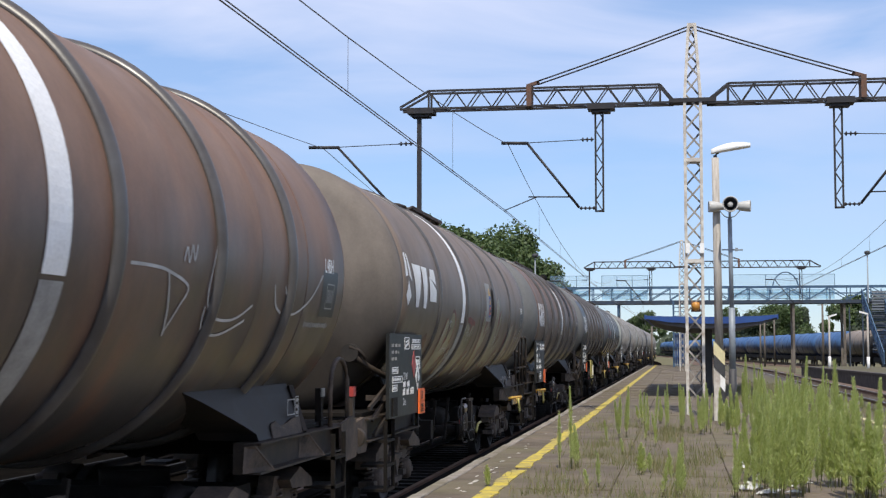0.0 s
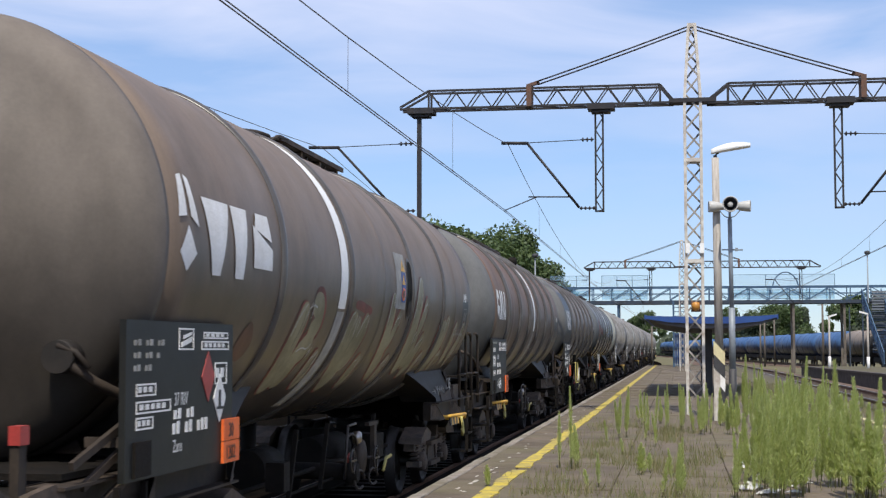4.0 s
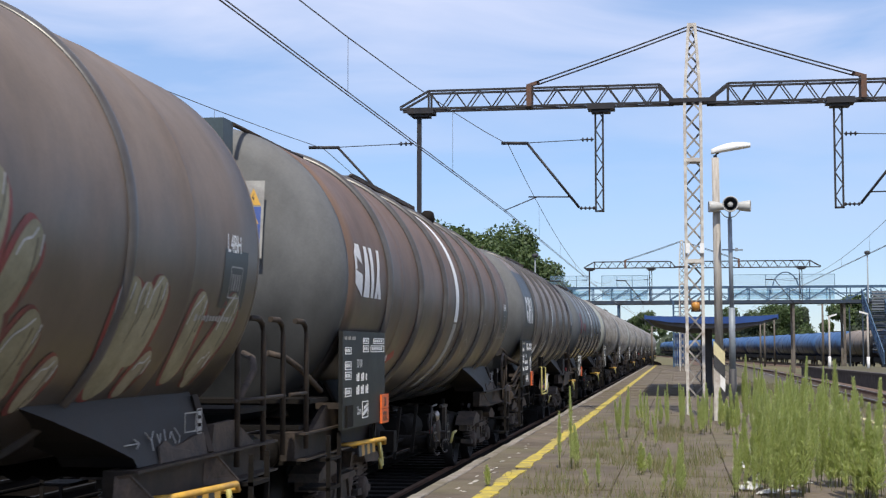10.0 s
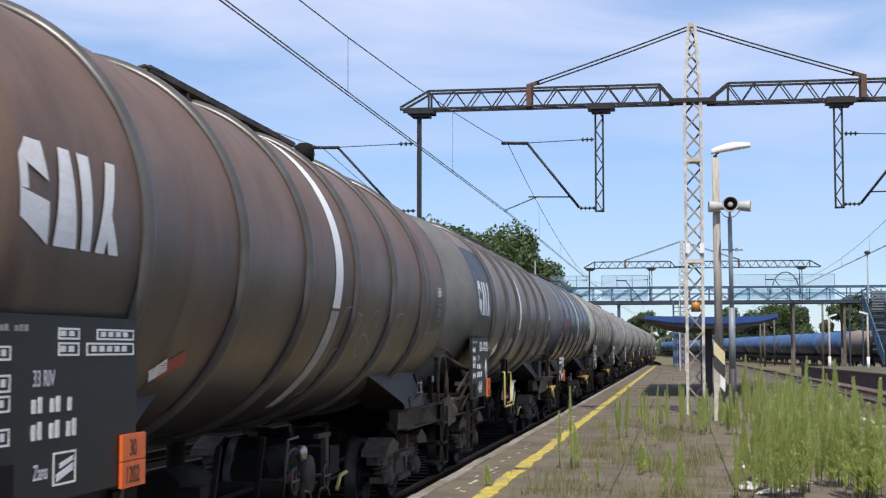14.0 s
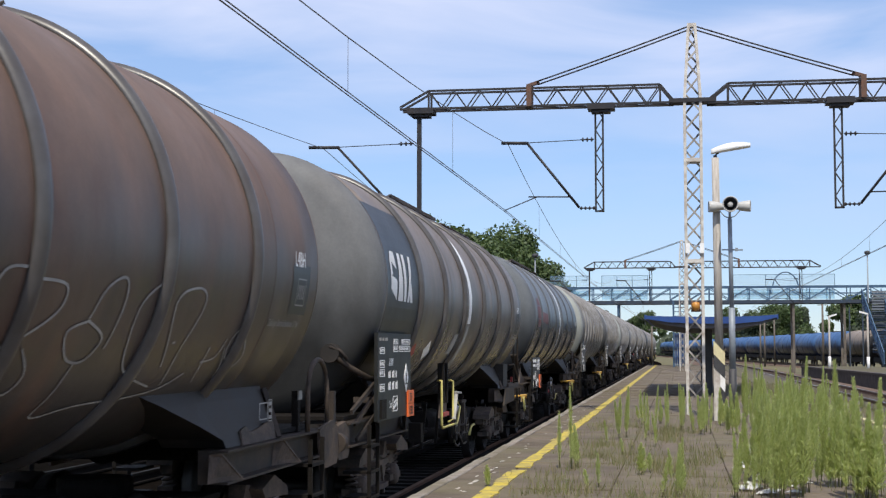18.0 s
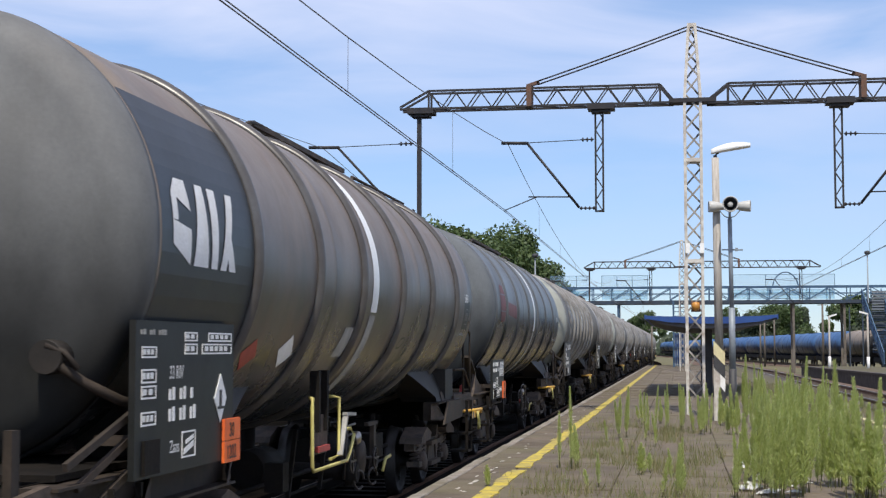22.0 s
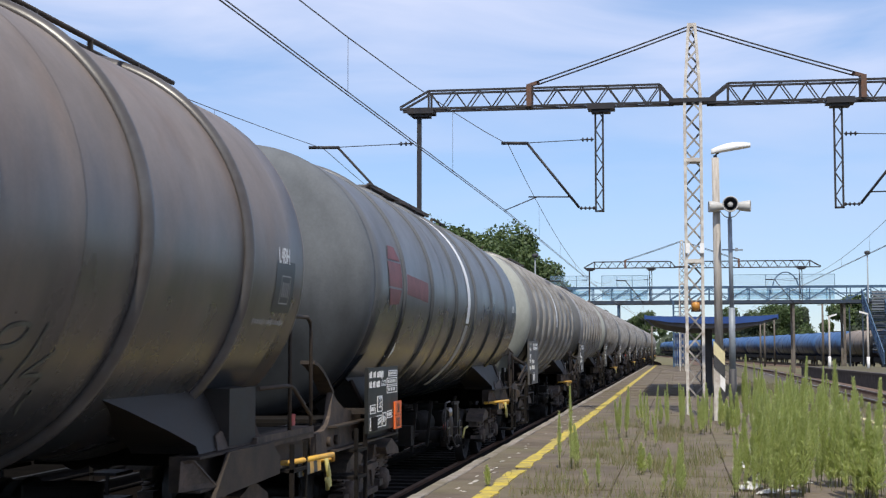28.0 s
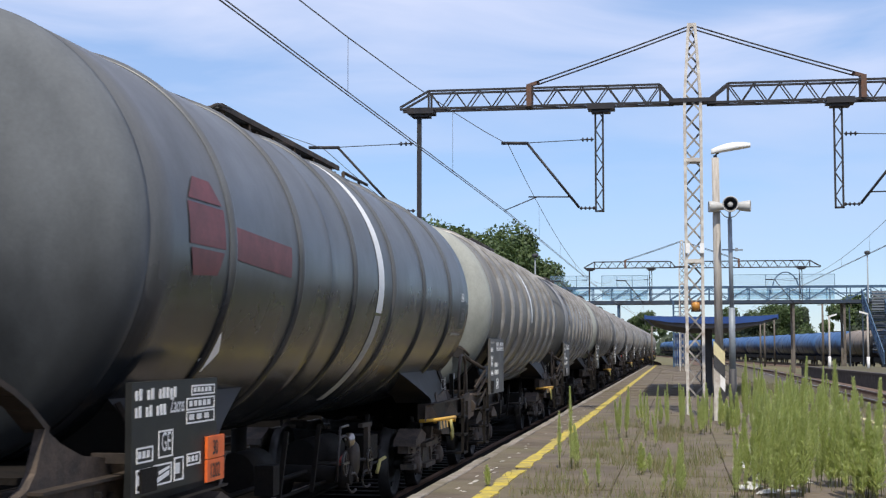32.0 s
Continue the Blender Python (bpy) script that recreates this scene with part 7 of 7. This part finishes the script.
    for pts in (((40.21, -0.3), (39.92, -0.33), (39.79, -0.59), (39.84, -0.87), (40.06, -1.22), (39.9, -1.3), (40.45, -1.2)), ((40.29, -0.35), (40.65, -0.37), (40.63, -0.52), (40.25, -0.7), (39.99, -0.77), (40.07, -0.92), (40.49, -1.02), (40.6, -0.89), (40.41, -0.73)), ((41.08, -0.56), (40.85, -0.63), (41, -0.79), (41.25, -0.81), (41.36, -0.66), (41.08, -0.56)), ((41.15, -0.82), (41.14, -1.03), (41.14, -1.22), (41.63, -1.15), (42.33, -1.12)), ((41.07, -0.55), (41.19, -0.37), (41.42, -0.29), (41.51, -0.4), (41.46, -0.73)), ((42.61, -1.03), (41.92, -0.86), (41.76, -0.47), (42.12, -0.28), (42.17, -0.42), (42.02, -0.77)), ((42.59, -0.87), (42.37, -0.42), (42.71, -0.3), (42.93, -0.38), (42.77, -0.73), (42.83, -1.03)), ((42.33, -1.12), (42.82, -1.06), (43.14, -0.93)), ((43.38, -0.72), (43.4, -0.91), (43.45, -1.02)), ((43.68, -0.65), (43.6, -0.8), (43.34, -0.84)), ((43.72, -0.72), (43.85, -0.89), (43.86, -0.97)), ((44.01, -0.55), (43.81, -0.62), (43.81, -0.78), (44.12, -0.89), (44.26, -0.78), (44.01, -0.55)), ((42.56, -0.69), (42.61, -0.68))):
        bm = B()
        stroke(bm, curve_pts([(a - y0, b) for a, b in pts]), 0.017)
        part("graffiti", bm, M_GREYMARK, sh)
    bm = B()
    rod(bm, ((0.84, 40.45 - y0, TANK_Z + 1.1), (0.87, 40.45 - y0, TANK_Z + 1.24)), 0.045, 8)
    lathe(bm, ((-0.1, 0.04), (-0.085, 0.085), (-0.045, 0.11), (0.045, 0.11), (0.085, 0.085), (0.1, 0.04)), (0.88, 40.45 - y0, TANK_Z + 1.27), 18, "x")
    part("lifting_drum", bm, M_BLACK, w)
    seam = 32.59 - y0
    warning_signs(w, lambda u, v, e: Vector((0.42 + u * 0.35, seam - 0.62 + 0.05 * u + 0.1 * v - e, 2.84 + v * 0.74)))
    bm = B()
    box(bm, 0.0, 0.46, seam - 0.8, seam - 0.5, 3.7, 4.14)
    part("top_box", bm, M_BOXGREY, w, "grey-blue sheet metal box")
    bm = B()
    rod(bm, [(0.46, seam - 0.5, 4.12), (0.5, seam + 0.9, 4.1), (0.5, seam + 2.2, 4.12)], 0.022, 8)
    part("top_hand_rail", bm, M_FRAME, w)
    bm = B()
    patch(bm, ((35.28 - y0, -0.9), (35.42 - y0, -0.99), (35.62 - y0, -0.9), (35.48 - y0, -0.8)))
    part("hazard_sticker", bm, M_WHITE, sh)
    bm = B()
    patch(bm, ((35.42 - y0, -0.86), (35.55 - y0, -0.98), (35.9 - y0, -0.84), (35.75 - y0, -0.74)))
    part("hazard_sticker", bm, M_RED, sh)

    y0 = 47.35
    w, sh, pn = wagon(dict(y0=y0, length=16.5, paint="slate", end="end", label="slate-grey tank wagon with brown dust, blue repaint patch and white band", rings=[50.94 - y0, 52.86 - y0, 54.66 - y0, 56.76 - y0, 58.76 - y0, 60.82 - y0], band=55.29 - y0, welds=[53.5 - y0, 57.9 - y0], seam=1.52, rear_seam=1.43, front="u", rear="hoop", walk=(54.25 - y0, 58.2 - y0), top_rail=(58.4 - y0, 61.9 - y0), turn=True, panel=(48.6 - y0, 50.5 - y0), diamond=True, handles=(63.1 - y0,)))
    bm = B()
    patch(bm, ((48.9 - y0, -1.2), (50.86 - y0, -1.2), (50.86 - y0, 1.0), (48.9 - y0, 1.0)), 16, 0.0035)
    part("repaint_patch", bm, M_PATCH, sh, "dark blue repainted patch")
    octagon_logo(sh, 49.1 - y0, -0.16, 1.3, 0.55, "four", M_WHITE)
    bm = B()
    patch(bm, ((54.15 - y0, -0.82), (54.55 - y0, -0.82), (54.65 - y0, -0.5), (54.25 - y0, -0.5)))
    part("pale_label", bm, M_GREYMARK, sh)
    bm = B()
    patch(bm, ((52.17 - y0, -0.74), (52.42 - y0, -0.92), (52.67 - y0, -0.79), (52.43 - y0, -0.6)))
    part("hazard_sticker", bm, M_WHITE, sh)
    bm = B()
    patch(bm, ((51.16 - y0, -0.77), (51.36 - y0, -0.93), (51.6 - y0, -0.8), (51.42 - y0, -0.64)))
    part("hazard_sticker", bm, M_RED, sh)
    # side ladder with yellow step
    for d in (53.12, 53.42):
        bm = B()
        bar(bm, (1.38, d - y0, 1.25), (1.38, d - y0, 1.8), 0.09, 0.06)
        part("ladder_post", bm, M_BLACK, w)
    bm = B()
    poly(bm, [(1.36, d - y0, z) for d, z in ((53.0, 1.05), (53.54, 1.05), (53.54, 1.4), (53.12, 1.4))], 0.03, (1, 0, 0))
    part("ladder_plate", bm, M_BOGIE, w)
    bm = B()
    bar(bm, (1.42, 53.04 - y0, 1.1), (1.42, 53.45 - y0, 1.1), 0.04, 0.05)
    part("seal_tag", bm, M_RED, w, "dull red tag")
    d0 = 52.74 - y0
    bm = B()
    rod(bm, [(1.36, d0 + 0.26, 1.56), (1.45, d0 + 0.02, 1.56), (1.45, d0, 1.5), (1.45, d0 + 0.02, 0.97), (1.45, d0 + 0.06, 0.93), (1.45, d0 + 1.35, 0.93), (1.45, d0 + 1.48, 1.0), (1.45, d0 + 1.66, 1.16), (1.42, d0 + 1.62, 1.22), (1.4, d0 + 1.45, 1.22)], 0.017, 8)
    part("step_frame", bm, M_PALEYELLOW, w, "yellow step frame")
    bm = B()
    rod(bm, [(1.4, d0 + 0.82, 1.56), (1.44, d0 + 1.05, 1.54), (1.44, d0 + 1.04, 1.0), (1.42, d0 + 0.8, 0.98)], 0.017, 8)
    part("step_frame", bm, M_PALEYELLOW, w)
    bm = B()
    bar(bm, (1.46, d0 + 1.02, 1.0), (1.46, d0 + 1.26, 1.38), 0.05, 0.03)
    bar(bm, (1.46, d0 + 1.22, 1.38), (1.46, d0 + 1.6, 1.36), 0.05, 0.03)
    part("control_lever", bm, M_GREYMARK, w, "pale steel control lever")
    for pts in (((56.98, -0.55), (57.0, -0.8), (57.12, -1.05), (57.3, -1.03)), ((57.2, -0.66), (57.3, -0.6), (57.5, -0.6), (57.42, -0.7), (57.22, -0.72), (57.2, -0.66)), ((57.38, -0.78), (57.34, -0.9), (57.42, -1.02), (57.56, -0.95)), ((57.7, -0.58), (57.66, -0.75), (57.6, -0.9), (57.56, -1.05)), ((57.95, -0.74), (57.75, -0.86), (57.7, -0.9)), ((57.7, -0.9), (57.95, -0.9), (57.9, -1.0)), ((57.98, -1.0), (57.95, -1.1), (58.02, -1.18))):
        bm = B()
        stroke(bm, curve_pts([(a - y0, b) for a, b in pts]), 0.026)
        part("graffiti", bm, M_FAINT, sh)
    bm = B()
    box(bm, 1.0, 1.285, 61.05 - y0, 61.72 - y0, 1.27, 1.7)
    part("saddle_block", bm, M_SADDLE, w)
    bm = B()
    poly(bm, [(1.345, 63.85 - y0 - d, z) for d, z in ((3.4, 0.94), (3.05, 1.245), (1.95, 1.245), (1.7, 1.12), (1.72, 0.98), (2.1, 0.97))], 0.03, (1, 0, 0))
    part("hanging_bracket", bm, M_FRAME, w)

    y0 = 63.85
    w, sh, pn = wagon(dict(y0=y0, length=16.25, paint="grey", end="greyend", label="clean dark grey glossy tank wagon with faded red mark", ring_size=(0.045, 0.034), rings=[67.02 - y0, 68.92 - y0, 70.98 - y0, 72.94 - y0, 74.88 - y0, 76.97 - y0], band=72.24 - y0, welds=[70.0 - y0], seam=1.54, rear_seam=1.4, front="cradle", rear="u", walk=(69.9 - y0, 74.6 - y0), top_rail=(74.6 - y0, 76.0 - y0), turn=True, panel=(65.24 - y0, 66.82 - y0), panel_z=(1.12, 1.8), layout="boxes", handles=(77.0 - y0,)))
    octagon_logo(sh, 66.1 - y0, -0.2, 2.5, 0.62, "red", M_FADERED)
    bm = B()
    patch(bm, ((66.95 - y0, -0.82), (67.1 - y0, -0.98), (67.3 - y0, -0.76), (67.15 - y0, -0.6)))
    part("hazard_sticker", bm, M_WHITE, sh)

    kinds = ("olive", "silver", "olive", "silver", "taupe", "silver", "olive", "slate", "silver", "olive", "silver", "taupe", "silver", "olive", "silver")
    words = {"silver": "pale silver-grey tank wagon far along the train", "olive": "olive-grey tank wagon with pale ends far along the train", "taupe": "taupe tank wagon far along the train", "slate": "slate tank wagon far along the train", "brown": "brown-grimed tank wagon far along the train", "grey": "dark grey tank wagon far along the train", "rusty": "rust-stained tank wagon far along the train"}
    for i, k in enumerate(kinds):
        y0 = 80.1 + 16.2 * i
        wagon(dict(y0=y0, length=16.2, paint=k, end="pale" if k == "olive" else "end", label=words[k], rings=[2.9, 4.4, 5.9, 7.4, 9.1, 10.6, 12.1, 13.6], band=8.25, near=False, turn=i < 2, panel=(1.5, 3.4), handles=(13.1,) if i % 2 == 0 else ()))


def build_blue_train():
    """Standing rake of blue tank wagons on the diverging far track."""
    a, b = Vector((21.5, 132.0)), Vector((-14.0, 545.0))
    d = (b - a).normalized()
    turn = math.degrees(math.atan2(-d.x, d.y))
    protos = {}
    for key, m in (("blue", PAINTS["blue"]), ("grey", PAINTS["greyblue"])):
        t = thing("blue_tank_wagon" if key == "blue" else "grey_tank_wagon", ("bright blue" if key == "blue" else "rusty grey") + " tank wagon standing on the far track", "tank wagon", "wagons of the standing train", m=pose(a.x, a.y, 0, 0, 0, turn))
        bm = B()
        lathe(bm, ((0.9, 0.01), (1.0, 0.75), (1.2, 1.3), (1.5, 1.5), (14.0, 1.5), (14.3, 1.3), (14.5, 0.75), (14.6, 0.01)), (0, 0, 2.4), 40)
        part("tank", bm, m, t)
        for y in (4.0, 7.7, 11.5):
            bm = B()
            lathe(bm, ((y - 0.08, 1.49), (y - 0.05, 1.54), (y + 0.05, 1.54), (y + 0.08, 1.49)), (0, 0, 2.4), 40, closed=True)
            part("hoop", bm, m, t)
        bm = B()
        box(bm, -1.3, 1.3, 0.5, 15.0, 0.6, 1.1)
        part("underframe", bm, M_BLACK, t)
        for y in (1.9, 3.6, 11.9, 13.6):
            for s in (-0.75, 0.75):
                bm = B()
                lathe(bm, ((-0.06, 0.46), (0.06, 0.46)), (s, y, 0.46), 20, "x")
                part("wheel", bm, M_STEEL, t)
        for y in (2.75, 12.75):
            for x in (-1.0, 0.85):
                bm = B()
                box(bm, x, x + 0.15, y - 1.2, y + 1.2, 0.45, 0.85)
                part("bogie_frame", bm, M_BLACK, t)
        for y in (0.0, 14.85):
            for s in (-0.87, 0.87):
                bm = B()
                rod(bm, ((s, y + 0.02, 1.05), (s, y + 0.65, 1.05)), 0.12, 10)
                part("buffer", bm, M_BLACK, t)
        bm = B()
        box(bm, -0.4, 0.4, 6.5, 9.0, 3.86, 3.98)
        part("walkway", bm, M_BLACK, t)
        protos[key] = t
    order = ("grey", "blue", "grey", "blue", "blue", "blue", "blue", "blue", "blue", "blue", "blue", "blue", "blue", "blue", "blue", "blue", "blue", "blue", "blue", "blue")
    used = {"blue": False, "grey": False}
    for i, key in enumerate(order):
        p = a + d * (15.6 * (i - 1))
        m = pose(p.x, p.y, 0, 0, 0, turn)
        if used[key]:
            copy_thing(protos[key], m)
        else:
            protos[key].matrix_basis = m
            used[key] = True


def motions():
    """The train rolls towards and past the camera, slowing a little; its wheels turn."""
    times = [0, 1.5] + [3 + 2 * k for k in range(14)] + [31, 32]
    times = sorted(set(float(t) for t in times))
    for w, y0, length in WAGONS:
        rows = []
        for t in times:
            ya, yb = y0 - run(t) + 2.85, y0 - run(t) + length - 2.85
            xa, xb = line_x(ya), line_x(yb)
            turn = math.atan2(-(xb - xa), yb - ya)
            rows.append((t, pose(xa + math.sin(turn) * 2.85, ya - math.cos(turn) * 2.85, 0, 0, 0, math.degrees(turn))))
        walk(w, rows)
    steps = [32.0 * k / 108 for k in range(109)]
    for ws, dy in WHEELS:
        walk(ws, [(t, pose(0, dy, 0.46, math.degrees(run(t) / 0.46), 0, 0)) for t in steps])


# ---- the place ----
build_ground()
build_track("track_main", [(line_x(y), y) for y in [-40] + list(range(0, 420, 12))], "ballasted main track, blackened for the shade under the passing train", True, M_SHADEBALLAST)
build_track("track_left", [(line_x(y) - 4.8, y) for y in [-40] + list(range(0, 420, 12))], "ballasted second track beyond the train, blackened as if shaded", False, M_SHADEBALLAST)
build_track("track_right", [(9.0, -20), (8.25, 60), (7.55, 135), (6.2, 200), (2.0, 300)], "rusty ballasted track between the platforms", wide=1.0)
build_track("track_far", [(24.5, 97.0), (21.5, 132.0), (-14.0, 545.0)], "ballasted track under the standing blue train", False)
platform = build_platform()
build_second_platform()
build_gantry(GANTRIES[0], 0.0, -7.45, 9.6, ((-6.94, -1, False), (-2.03, -1, True), (4.2, 1, True)), plates=((-0.17, 4.58), (0.2, 4.58)))
build_gantry(GANTRIES[1], -0.1, -7.2, 10.8, ((-6.78, -1, False), (-2.05, -1, True), (9.3, -1, True)), drop=0.28)
build_wires()
build_lamp_post()
build_speaker_post()
build_mast_lamp()
build_canopy()
build_bridge()
build_posts()
build_trees()
build_train()
build_blue_train()
build_weeds()
build_slabs(platform)
motions()
